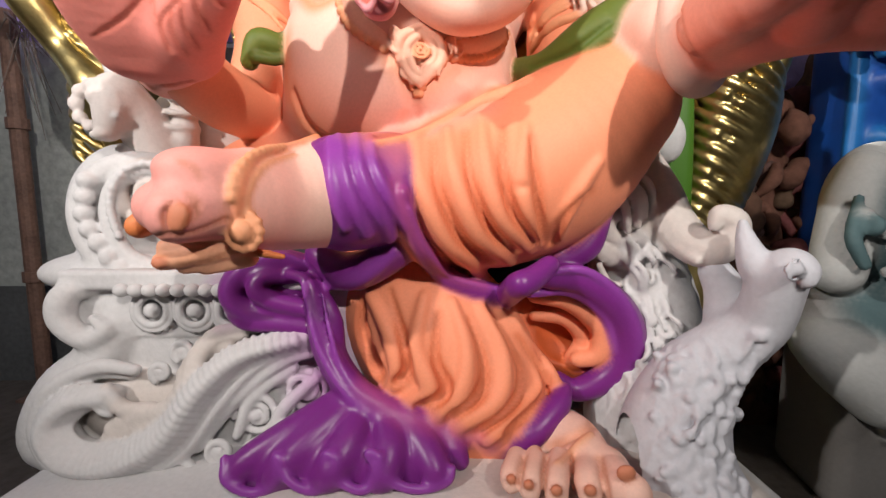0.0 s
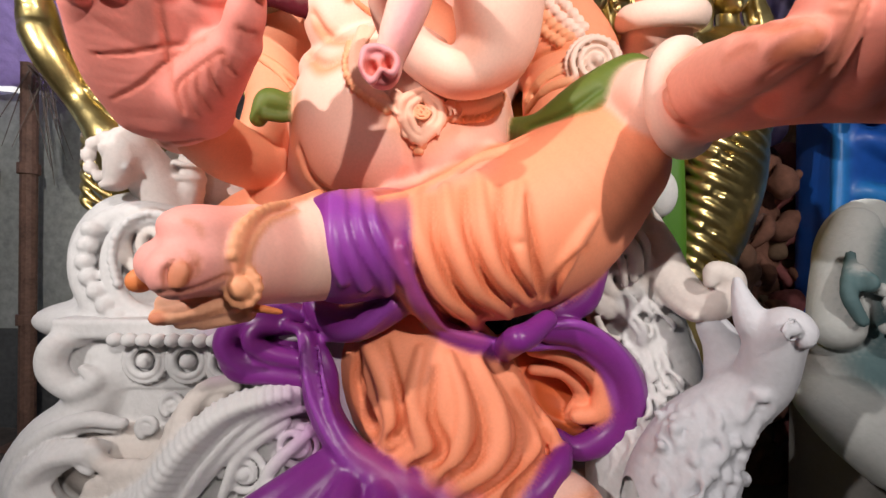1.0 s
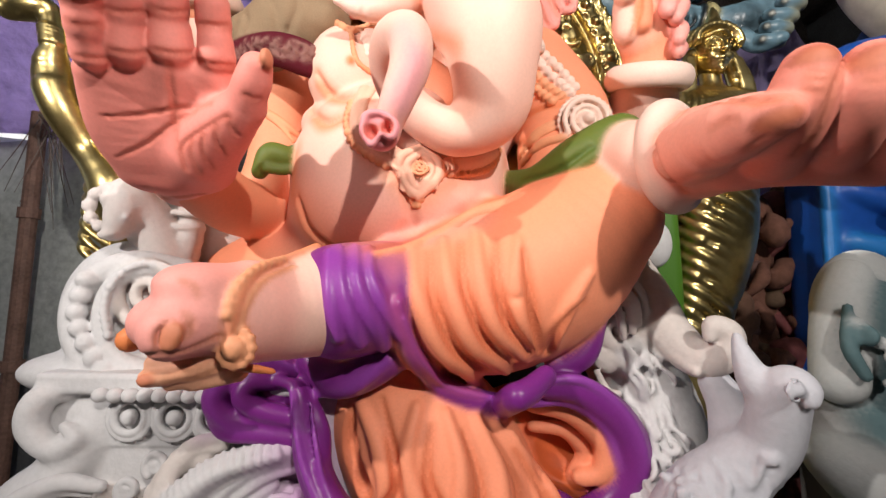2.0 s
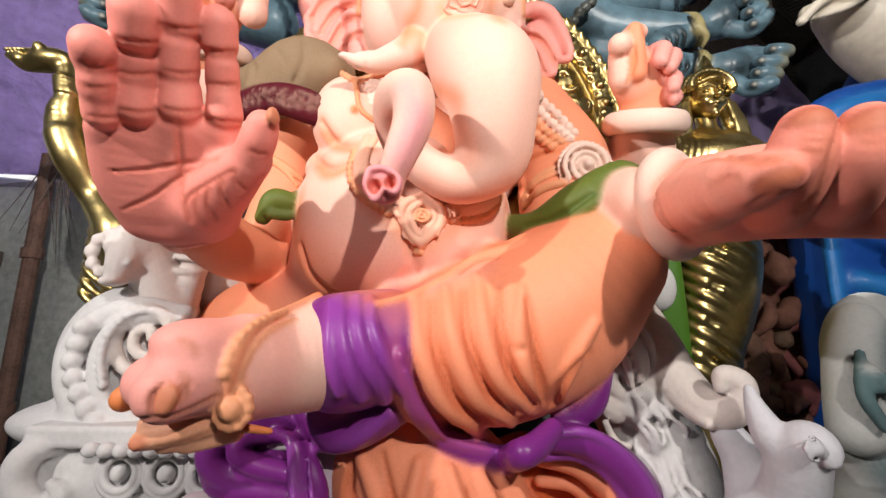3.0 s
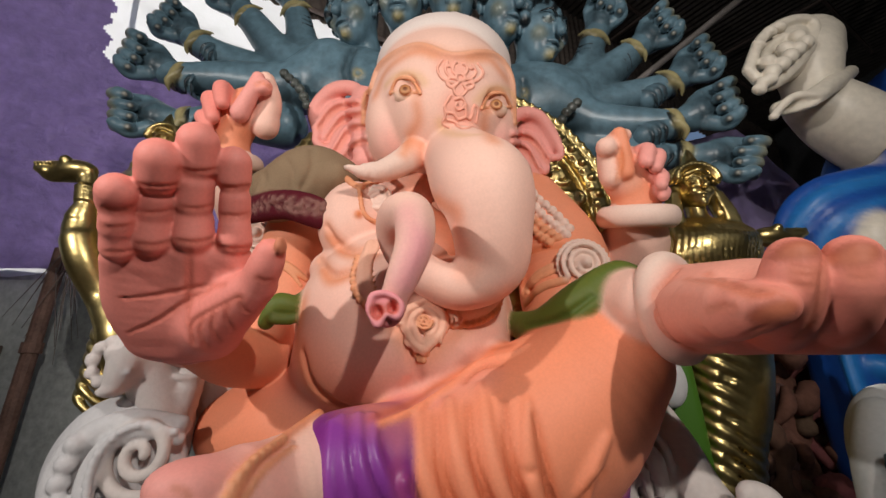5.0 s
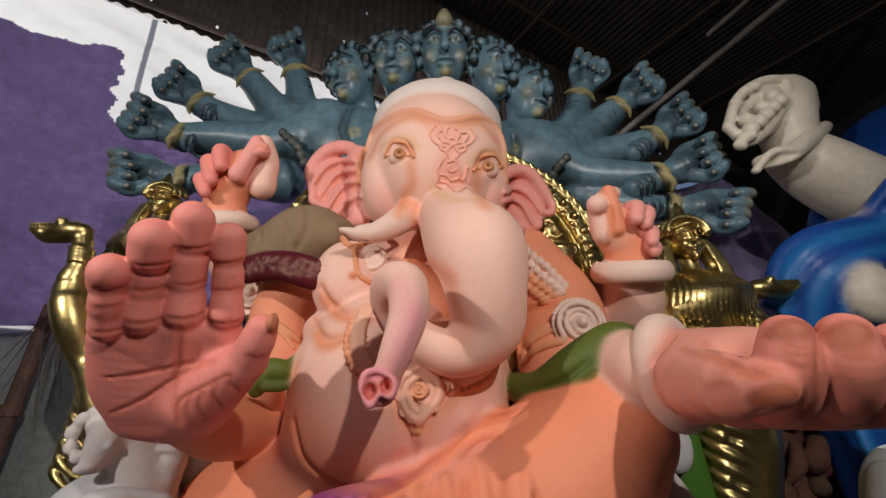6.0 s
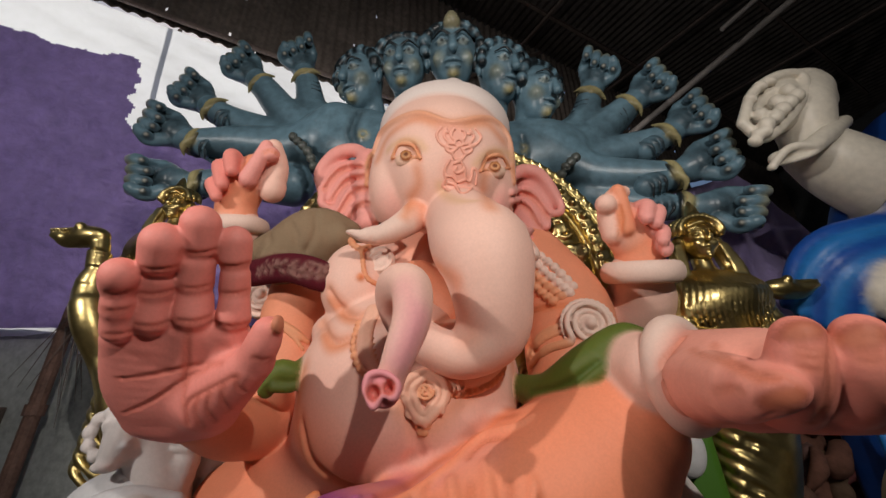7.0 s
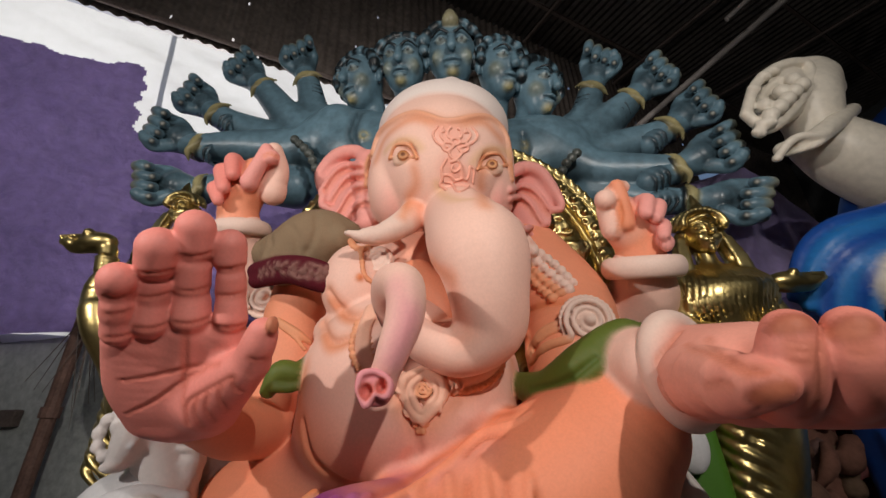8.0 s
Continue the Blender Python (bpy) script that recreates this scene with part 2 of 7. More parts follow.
        for o in corner:
            for ax in range(3):
                if o[ax] == 0:
                    p = tuple(1 if i == ax else o[i] for i in range(3))
                    a, b = val[o], val[p]
                    cross = (a < 0) != (b < 0)
                    f = np.where(cross, a / np.where(cross, a - b, 1), 0)
                    q = np.tile(np.array(o, float), (len(cells), 1))
                    q[:, ax] = f
                    pos += q * cross[:, None]
                    num += cross
        pos = pos / np.maximum(num, 1)[:, None]
        colour = sum(self.c[tuple((cells + o).T)] for o in corner) / 8
        index = np.full(n, -1, np.int64)
        index[tuple(cells.T)] = np.arange(len(cells))
        faces = []
        for ax in range(3):
            b, c = (ax + 1) % 3, (ax + 2) % 3
            one = [slice(1, -1)] * 3
            one[ax] = slice(0, -1)
            two = list(one)
            two[ax] = slice(1, None)
            x, y = inside[tuple(one)], inside[tuple(two)]
            for way in (0, 1):
                e = np.argwhere((x & ~y) if way == 0 else (~x & y)) + [0 if i == ax else 1 for i in range(3)]
                quad = []
                for ob, oc in ((0, 0), (-1, 0), (-1, -1), (0, -1)):
                    q = e.copy()
                    q[:, b] += ob
                    q[:, c] += oc
                    quad.append(index[tuple(np.minimum(q, n - 1).T)])
                quad = np.stack(quad if way == 0 else quad[::-1], 1)
                faces.append(quad[(quad >= 0).all(1)])
        return self.lo + h * (cells + pos), np.vstack(faces), colour


def statue(name, bodies, material, label, category="statue", group="", parent=None):
    """One mesh out of the skins of one or more clay bodies."""
    verts, faces, colours, base = [], [], [], 0
    for body in bodies:
        v, f, c = body.skin()
        verts.append(v), faces.append(f + base), colours.append(c)
        base += len(v)
    v, f, c = np.vstack(verts), np.vstack(faces), np.vstack(colours)
    me = bpy.data.meshes.new(name)
    me.vertices.add(len(v)), me.loops.add(len(f) * 4), me.polygons.add(len(f))
    me.vertices.foreach_set("co", v.astype(np.float32).ravel())
    me.loops.foreach_set("vertex_index", f.astype(np.int32).ravel())
    me.polygons.foreach_set("loop_start", np.arange(0, len(f) * 4, 4, dtype=np.int32))
    me.polygons.foreach_set("use_smooth", np.ones(len(f), bool))
    me.update(calc_edges=True)
    me.validate()
    at = me.attributes.new("paint", "FLOAT_COLOR", "POINT")
    at.data.foreach_set("color", np.hstack([c, np.ones((len(c), 1))]).astype(np.float32).ravel())
    me.materials.append(material)
    ob = new(name, me)
    ob.parent = parent
    if parent is None:
        tagged(ob, label, category, group)
    return ob


# ---- the shed ----
def grid_sheet(name, at, cols, rows, material, label, category, thick=0.0, kind="structure", keep=None):
    """A sheet from a function of (u, v) in 0..1."""
    verts = [at(i / cols, j / rows) for j in range(rows + 1) for i in range(cols + 1)]
    faces = []
    for j in range(rows):
        for i in range(cols):
            if keep is None or keep((i + 0.5) / cols, (j + 0.5) / rows):
                k = j * (cols + 1) + i
                faces.append((k, k + 1, k + cols + 2, k + cols + 1))
    ob = link(name, verts, faces, material, smooth=True)
    if thick:
        ob.modifiers.new("thickness", "SOLIDIFY").thickness = thick
    return tagged(ob, label, category, kind=kind)


def plain(name, lo, hi, material, label, category="wall", bevel=0.0):
    return tagged(part(name, box_bm(lo, hi, bevel), material), label, category, kind="structure")


def ground(u, v):
    x, y = -11 + 22 * u, -8 + 18 * v
    return (x, y, 0.02 * noise.noise((x * 1.2, y * 1.2, 0)) + 0.014 * noise.noise((x * 5, y * 5, 3)))


grid_sheet("floor", ground, 130, 110, EARTH, "dark trodden earth floor with dust and rubble", "floor")
BACK = 3.75
plain("wall_back_low", (-9, BACK, -0.1), (9, BACK + 0.18, 0.95), DARK_BAND, "lower band of a damp dark concrete wall")
plain("wall_back_mid", (-9, BACK + 0.004, 0.95), (-1.6, BACK + 0.176, 3.25), CONCRETE, "stained grey cement wall with patches")
plain("wall_back_dark", (-1.6, BACK + 0.004, 0.95), (9, BACK + 0.176, 3.25), DARK_BAND, "dark stretch of wall behind the statues")
# the upper shed stands askew to the low wall
LONG, DEEP_WAY = Vector((0.866, 0.5, 0)), Vector((0.5, -0.866, 0))
CORNER = Vector((-6.2, 1.35, 0))


def shed(s, z, d=0.0):
    """A point s along the upper wall, at height z, d in front of it."""
    return CORNER + LONG * s + DEEP_WAY * d + Vector((0, 0, z))


def tin_wall(u, v):
    s = 22 * u
    return shed(s, 6.7 + 3.2 * v, 0.018 * math.cos(2 * math.pi * s / 0.15) + 0.03 * noise.noise((s, v * 3, 0)))


def tin_roof(u, v):
    s = -3 + 27 * u
    return shed(s, 9.85 - 0.10 * 12 * v, 12 * v - 0.3) + Vector((0, 0, 0.022 * math.cos(2 * math.pi * s / 0.15)))


PIERCE = random.Random(11)
grid_sheet("wall_tin", tin_wall, 880, 56, TIN, "rusty corrugated tin wall with nail holes and a gap", "wall", keep=lambda u, v: PIERCE.random() > 0.0018 and not (0.64 < u < 0.80 and 0.10 < v < 0.48))
grid_sheet("roof", tin_roof, 1080, 10, DARK_TIN, "dark corrugated tin roof", "roof", 0.004)
for k, (s, z) in enumerate(((0, 0), (1, 0), (2, 0), (3, 0), (4, 0))):
    d = 0.9 + 2.1 * k
    tagged(part("roof_purlin", box_bm((0, -0.03, -0.06), (19, 0.03, 0.0), 0.004), STEEL), "rusty steel purlin under the tin roof", "beam", "roof purlins", "structure").matrix_world = Matrix.Translation(shed(-2, 9.62 - 0.10 * d, d)) @ Matrix.Rotation(radians(30), 4, "Z")
for k in range(6):
    a, b = shed(1.2 + 2.6 * k, 9.55, 0.1), shed(1.2 + 2.6 * k, 8.4, 11.5)
    tagged(part("roof_rafter", rod_bm(a, b, 0.035), STEEL), "thin steel rafter pipe", "beam", "roof rafters", "structure")
tagged(part("wall_brace", rod_bm(shed(6.3, 6.75, 0.12), shed(9.5, 9.6, 0.12), 0.03), STEEL), "diagonal brace pipe across the tin wall", "beam", kind="structure")
tagged(part("tarp_rail", rod_bm(shed(-2, 6.75, 0.1), shed(15, 6.75, 0.1), 0.035), STEEL), "horizontal pipe holding the tarpaulin", "beam", kind="structure")
tagged(part("post_upper", box_bm((-0.05, -0.05, 0), (0.05, 0.05, 9.5), 0.01), STEEL), "dark steel post", "post", kind="structure").matrix_world = Matrix.Translation(shed(9.7, 0, -0.1))
tagged(part("roof_strut", rod_bm((2.683, 4.600, 6.059), (5.148, 3.200, 7.587), 0.045), PALE_STEEL), "pale steel pipe slanting under the roof", "beam", kind="structure")
tagged(part("roof_batten", rod_bm((3.543, 3.400, 6.710), (4.304, 3.200, 7.308), 0.03), PALE_STEEL), "short pale batten fixed under the roof", "beam", kind="structure")
plain("wall_front", (-11, -8.1, -0.1), (11, -8, 9.4), DARK_BAND, "dark wall of the shed")
plain("wall_left", (-11.1, -8, -0.1), (-11, 3, 9.6), CONCRETE, "dull grey side wall of the shed")
# right wall is extended far back so that no sky shows at the corner
plain("wall_right", (11, -8, -0.1), (11.1, 15, 9.9), DARK_BAND, "dark side wall of the shed")
# dark sheets added over the gaps so that no sky or sun leaks in
grid_sheet("gap_cover_left", lambda u, v: shed(-6.2 + 5.9 * u, 7.2 * v, -0.15), 20, 10, DARK_TIN, "dark sheets added to close the shed against daylight", "wall", 0.02)
grid_sheet("gap_cover_back", lambda u, v: shed(7.4 + 16 * u, 7.0 * v, -0.3 + 0.05 * noise.noise((u * 9, v * 5, 2))), 40, 12, DARK_TIN, "dark sheets added behind the figures to shut out the sky", "wall", 0.02)


# ---- tarpaulins ----
def tarp_point(u, v, lift):
    """u along the wall, v from the lower edge to the upper rail."""
    low = Vector((-6.6 + 7.0 * u, BACK - 0.12, 3.12))
    high = shed(-0.4 + 8.2 * u, 6.75, 0.05)
    p = low.lerp(high, v)
    w = 0.16 * noise.noise((u * 6, v * 3.5, lift * 9)) + 0.07 * noise.noise((u * 14 + v * 9, v * 14, 1)) + 0.05 * math.sin(22 * v + 6 * u + 5 * noise.noise((u * 4, v * 4, 5))) + 0.022 * noise.noise((u * 50 + v * 30, v * 45 - u * 20, 3))
    return p + Vector((0.45, -0.85, 0.1)) * (lift + w * (1 - 0.7 * v))


def purple_covers(u, v):
    edge = 0.80 + 0.02 * noise.noise((u * 40, 1, 0)) + 0.02 * noise.noise((u * 13, 4, 0))
    if u > 0.435 + 0.012 * noise.noise((v * 30, 2, 0)):
        edge = 0.585 + 0.012 * noise.noise((u * 30, 7, 0))
    return v < edge


grid_sheet("tarpaulin_pale", lambda u, v: tarp_point(u, v, -0.12), 180, 120, TARP_THIN, "thin pale lilac tarpaulin glowing with daylight", "tarpaulin", kind="")
grid_sheet("tarpaulin_purple", lambda u, v: tarp_point(u, v, 0.06), 330, 240, TARP, "wrinkled dark purple tarpaulin with a ragged edge", "tarpaulin", kind="", keep=purple_covers)


def far_tarp(u, v):
    """Hung from one peak, falling away to both sides in folds."""
    a, b, c = Vector((2.095, 3.500, 4.314)), Vector((3.130, 3.500, 4.598)), Vector((3.731, 3.500, 3.679))
    top = a.lerp(b, u / 0.5) if u < 0.5 else b.lerp(c, (u - 0.5) / 0.5)
    low = Vector((a.x - 0.3 + (c.x - a.x + 0.5) * u, 3.5, 1.9))
    p = top.lerp(low, v)
    fan = math.atan2(p.x - b.x, b.z - p.z + 0.05)
    return p + Vector((0, -1, 0)) * (0.05 * math.sin(16 * fan) * min(1, 3 * v) + 0.05 * noise.noise((u * 9, v * 5, 0)) - 0.02)


grid_sheet("tarpaulin_far", far_tarp, 90, 60, TARP_FAR, "sagging purple tarpaulin behind the golden figure", "tarpaulin", kind="")


# ---- post, pipe and clutter by the wall ----
def wall_pole():
    p = tagged(new("rusty_post"), "rust-brown steel post with bolted joints by the wall", "post", kind="structure")
    part("shaft", rod_bm((-3.58, 3.45, 0), (-3.58, 3.45, 3.3), 0.06), RUST_POLE, p)
    for z in (1.05, 2.35):
        part("coupling", rod_bm((-3.58, 3.45, z), (-3.58, 3.45, z + 0.09), 0.078), RUST_POLE, p)
    part("foot", box_bm((-3.72, 3.31, 0), (-3.44, 3.59, 0.03), 0.006), RUST_POLE, p)


wall_pole()
tagged(part("junction_box", box_bm((-4.35, 3.66, 2.3), (-4.15, 3.745, 2.45), 0.01), STEEL), "small grey metal box on the wall", "box")


def twigs():
    bm = bmesh.new()
    rng = random.Random(3)
    for i in range(26):
        a = Vector((-3.45 + rng.uniform(-0.1, 0.1), 3.4, 3.2 + rng.uniform(-0.1, 0.1)))
        b = a + Vector((rng.uniform(-0.3, 0.35), rng.uniform(-0.1, 0.1), rng.uniform(-0.9, -0.1)))
        piece = rod_bm(a, b, 0.006, 0.002, 5)
        me = bpy.data.meshes.new("twig")
        piece.to_mesh(me)
        piece.free()
        bm.from_mesh(me)
    tagged(part("dry_fibres", bm, STEEL), "dry dark fibres dangling from the tarpaulin edge", "fibres", kind="stuff")


twigs()

tagged(part("tarp_post", rod_bm((-3.680, 3.550, 7.369), (-3.486, 3.400, 5.550), 0.028), STEEL), "dark pipe leaning against the pale tarpaulin", "pipe", kind="structure")
# ---- the large seated statue ----
SKIN, PEACH, PINK, PALM = (0.88, 0.55, 0.44), (0.84, 0.31, 0.17), (0.84, 0.35, 0.30), (0.82, 0.27, 0.22)
ORANGE, PURPLE, CREAM, GREEN = (0.92, 0.31, 0.165), (0.19, 0.022, 0.21), (0.82, 0.60, 0.50), (0.10, 0.135, 0.018)
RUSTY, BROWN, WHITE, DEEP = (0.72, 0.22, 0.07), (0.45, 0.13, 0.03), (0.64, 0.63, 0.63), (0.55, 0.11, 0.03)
NAIL = (0.62, 0.22, 0.12)
ORN, BLUSH, VIOLET = (0.76, 0.33, 0.17), (0.80, 0.36, 0.28), (0.27, 0.05, 0.33)


def statue_body():
    b = Clay((-1.5, 0.95, 0.6), (1.5, 2.95, 4.0), 0.0105)
    # seat, hips, belly, chest
    b.ball((-0.474, 2.350, 1.821), (0.90, 0.45, 0.38), ORANGE, 0.08, 0.03)
    b.ball((-0.213, 2.220, 2.394), (0.60, 0.62, 0.52), SKIN, 0.05)
    b.ball((-0.217, 2.150, 2.128), (0.58, 0.52, 0.30), BLUSH, 0.12, 0.2)
    b.ball((-0.193, 2.160, 2.447), (0.54, 0.56, 0.40), SKIN, 0.03, 0.10)
    b.ball((-0.103, 2.400, 2.904), (0.60, 0.40, 0.55), SKIN, 0.1)
    b.ball((-0.073, 2.250, 3.005), (0.30, 0.26, 0.35), PEACH, 0.06, 0.06)
    b.ball((-0.508, 2.020, 2.922), (0.20, 0.20, 0.25), SKIN, 0.03, 0.03)
    b.ball((-0.555, 2.100, 2.666), (0.20, 0.18, 0.13), SKIN, 0.03, 0.03)
    b.ball((0.229, 2.040, 2.899), (0.24, 0.20, 0.25), SKIN, 0.03, 0.04)
    b.fold([(-0.647, 2.000, 2.837, 0.010), (-0.499, 1.900, 2.701, 0.012), (-0.357, 1.900, 2.702, 0.009)], RUSTY, 0.015, 0.035, "paint")
    b.fold([(-0.662, 2.000, 2.662, 0.009), (-0.576, 1.900, 2.563, 0.011), (-0.435, 1.900, 2.616, 0.009)], RUSTY, 0.015, 0.035, "paint")
    b.fold([(-0.172, 1.700, 2.314, 0.010), (-0.117, 1.650, 2.074, 0.016), (-0.121, 1.650, 2.078, 0.017), (-0.207, 1.700, 1.987, 0.012)], BLUSH, 0.04, 0.05, "cut")
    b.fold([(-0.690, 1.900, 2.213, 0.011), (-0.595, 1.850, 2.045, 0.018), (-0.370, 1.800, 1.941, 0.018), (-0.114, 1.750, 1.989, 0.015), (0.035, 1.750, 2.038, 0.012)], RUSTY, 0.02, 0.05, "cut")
    b.ball((-0.447, 1.840, 2.897), 0.022, RUSTY, 0.01, 0.012)
    # rust tones sprayed round belly and breast, with crease shade painted in
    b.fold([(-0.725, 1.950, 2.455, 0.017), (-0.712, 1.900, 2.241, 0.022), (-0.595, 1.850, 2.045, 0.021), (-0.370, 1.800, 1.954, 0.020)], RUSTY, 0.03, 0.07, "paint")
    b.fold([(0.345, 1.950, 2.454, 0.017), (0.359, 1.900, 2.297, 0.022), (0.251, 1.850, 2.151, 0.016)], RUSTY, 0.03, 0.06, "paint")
    b.fold([(-0.343, 1.700, 2.386, 0.015), (-0.208, 1.650, 2.272, 0.019), (-0.096, 1.620, 2.145, 0.019), (0.034, 1.650, 2.247, 0.017), (0.212, 1.700, 2.360, 0.015)], (0.80, 0.32, 0.16), 0.03, 0.05, "paint")
    # shoulders and upper arms
    b.limb([(-0.851, 2.360, 3.201, 0.232), (-0.956, 2.260, 2.822, 0.182), (-0.914, 2.160, 2.513, 0.147), (-0.978, 2.100, 2.184, 0.139)], PEACH, 0.02, 0.04)
    b.limb([(0.532, 2.400, 3.156, 0.286), (0.715, 2.280, 2.800, 0.276), (0.652, 2.050, 2.482, 0.237), (0.622, 1.980, 2.342, 0.191)], PEACH, 0.05, 0.04)
    b.fold([(0.460, 2.100, 2.742, 0.016), (0.545, 2.100, 2.788, 0.019), (0.704, 2.200, 2.847, 0.013)], RUSTY, 0.02, 0.03, "cut")
    b.fold([(0.428, 2.100, 2.600, 0.016), (0.462, 2.000, 2.504, 0.018), (0.393, 2.000, 2.408, 0.014)], RUSTY, 0.02, 0.03, "cut")
    b.limb([(-0.978, 2.100, 2.184, 0.145), (-0.985, 1.820, 2.190, 0.140), (-0.990, 1.600, 2.235, 0.125)], PEACH, 0.02, 0.04)
    b.limb([(0.628, 2.000, 2.347, 0.176), (0.777, 1.780, 2.394, 0.153), (0.839, 1.550, 2.344, 0.152)], SKIN, 0.05, 0.04)
    # rear arms with bangles
    b.limb([(-0.949, 2.550, 3.151, 0.224), (-1.218, 2.450, 3.044, 0.195), (-1.309, 2.250, 3.216, 0.169), (-1.296, 2.100, 3.349, 0.131)], SKIN, 0.04, 0.03)
    b.limb([(0.769, 2.600, 2.931, 0.216), (1.091, 2.500, 2.773, 0.229), (1.195, 2.300, 2.859, 0.202), (1.149, 2.150, 2.989, 0.155)], SKIN, 0.04, 0.03)
    # crossed leg in its orange cloth
    b.limb([(0.729, 1.780, 2.125, 0.264), (0.441, 1.800, 1.892, 0.366), (0.112, 1.740, 1.753, 0.327), (-0.188, 1.600, 1.771, 0.206)], ORANGE, 0.05, 0.02)
    b.limb([(0.573, 1.800, 1.717, 0.177), (0.541, 1.720, 1.522, 0.073)], ORANGE, 0.06, 0.02)
    b.limb([(0.199, 1.900, 2.095, 0.157), (-0.010, 1.850, 2.023, 0.128), (-0.204, 1.750, 1.958, 0.097)], ORANGE, 0.05, 0.02)
    # ankle and foot
    q = Clay((-0.98, 0.78, 1.3), (-0.25, 1.75, 2.1), 0.008)
    q.limb([(-0.393, 1.520, 1.746, 0.196), (-0.543, 1.360, 1.722, 0.168), (-0.618, 1.240, 1.712, 0.147)], SKIN, 0.03, 0.02)
    q.limb([(-0.604, 1.250, 1.729, 0.148), (-0.664, 1.140, 1.719, 0.115), (-0.703, 1.050, 1.681, 0.077)], PINK, 0.04, 0.07)
    q.ball((-0.686, 1.120, 1.804), (0.10, 0.10, 0.06), PINK, 0.05, 0.05)
    q.limb([(-0.681, 1.190, 1.727, 0.091), (-0.719, 1.120, 1.710, 0.080), (-0.759, 1.090, 1.692, 0.071)], PINK, 0.02, 0.04)
    q.limb([(-0.841, 1.160, 1.661, 0.043), (-0.873, 1.140, 1.638, 0.036)], RUSTY, 0.008, 0.012)
    at = q.seat(np.array([(-0.666, 1.000, 1.670)]))[0]
    q.ball(at, (0.036, 0.012, 0.046), (0.55, 0.16, 0.06), 0.004, 0.008, (0, 18, 0), mode="cut")
    q.ball(at + np.array((0, 0.008, 0)), (0.028, 0.012, 0.038), NAIL, 0.003, 0.006, (0, 18, 0))
    TOE = (0.84, 0.42, 0.26)
    for f in (
        [(-0.621, 1.190, 1.624, 0.047), (-0.706, 1.140, 1.595, 0.034), (-0.786, 1.120, 1.586, 0.027)],
        [(-0.617, 1.170, 1.588, 0.040), (-0.708, 1.120, 1.562, 0.030), (-0.786, 1.100, 1.549, 0.026)],
        [(-0.613, 1.190, 1.560, 0.034), (-0.685, 1.150, 1.538, 0.024), (-0.740, 1.130, 1.527, 0.019)],
        [(-0.590, 1.200, 1.549, 0.031), (-0.640, 1.170, 1.531, 0.021), (-0.693, 1.150, 1.518, 0.016)],
    ):
        q.limb(f, TOE, 0.006, 0.02)
    at = q.seat(np.array([(-0.756, 1.050, 1.558)]))[0]
    q.ball(at, (0.022, 0.010, 0.018), NAIL, 0.004, 0.006)
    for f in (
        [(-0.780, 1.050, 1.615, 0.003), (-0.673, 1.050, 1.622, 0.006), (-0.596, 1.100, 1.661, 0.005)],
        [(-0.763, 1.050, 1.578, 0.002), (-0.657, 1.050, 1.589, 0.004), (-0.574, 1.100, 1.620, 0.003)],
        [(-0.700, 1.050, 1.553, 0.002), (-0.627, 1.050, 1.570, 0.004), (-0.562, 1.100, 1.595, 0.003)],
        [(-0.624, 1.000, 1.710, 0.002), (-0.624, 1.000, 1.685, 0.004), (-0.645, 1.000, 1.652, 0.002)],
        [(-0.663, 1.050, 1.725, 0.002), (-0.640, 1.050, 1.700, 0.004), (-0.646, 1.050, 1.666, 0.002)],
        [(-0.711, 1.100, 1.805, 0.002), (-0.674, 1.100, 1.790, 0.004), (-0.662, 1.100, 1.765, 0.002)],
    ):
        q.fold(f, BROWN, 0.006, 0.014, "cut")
    # standing leg, lower cloth
    b.limb([(-0.302, 2.020, 1.315, 0.267), (-0.068, 1.950, 1.113, 0.391), (0.126, 1.860, 0.844, 0.363), (0.279, 1.760, 0.693, 0.184)], ORANGE, 0.05, 0.02)
    u = Clay((0.15, 1.0, 0.5), (0.85, 1.85, 1.3), 0.008)
    u.limb([(0.351, 1.660, 0.703, 0.104), (0.518, 1.600, 0.726, 0.115), (0.560, 1.450, 0.725, 0.096), (0.549, 1.360, 0.709, 0.083)], SKIN, 0.04, 0.02)
    u.limb([(0.616, 1.400, 0.725, 0.072), (0.600, 1.250, 0.769, 0.068), (0.614, 1.200, 0.782, 0.058)], SKIN, 0.015, 0.03)
    u.limb([(0.549, 1.420, 0.734, 0.051), (0.497, 1.280, 0.767, 0.047), (0.485, 1.220, 0.751, 0.037)], SKIN, 0.012, 0.03)
    u.limb([(0.441, 1.420, 0.745, 0.047), (0.390, 1.280, 0.767, 0.043), (0.374, 1.220, 0.755, 0.037)], SKIN, 0.012, 0.03)
    u.limb([(0.355, 1.420, 0.757, 0.043), (0.305, 1.290, 0.770, 0.043), (0.290, 1.240, 0.760, 0.034)], SKIN, 0.012, 0.03)
    u.limb([(0.280, 1.420, 0.757, 0.039), (0.240, 1.310, 0.766, 0.040), (0.233, 1.270, 0.758, 0.031)], SKIN, 0.012, 0.03)
    for toe in (((0.584, 1.190, 0.856), 0.04), ((0.476, 1.200, 0.790), 0.026), ((0.367, 1.200, 0.790), 0.025), ((0.280, 1.220, 0.795), 0.023), ((0.229, 1.250, 0.793), 0.022)):
        u.ball(toe[0], (toe[1] * 0.8, 0.016, toe[1] * 0.7), NAIL, 0.006, 0.008)
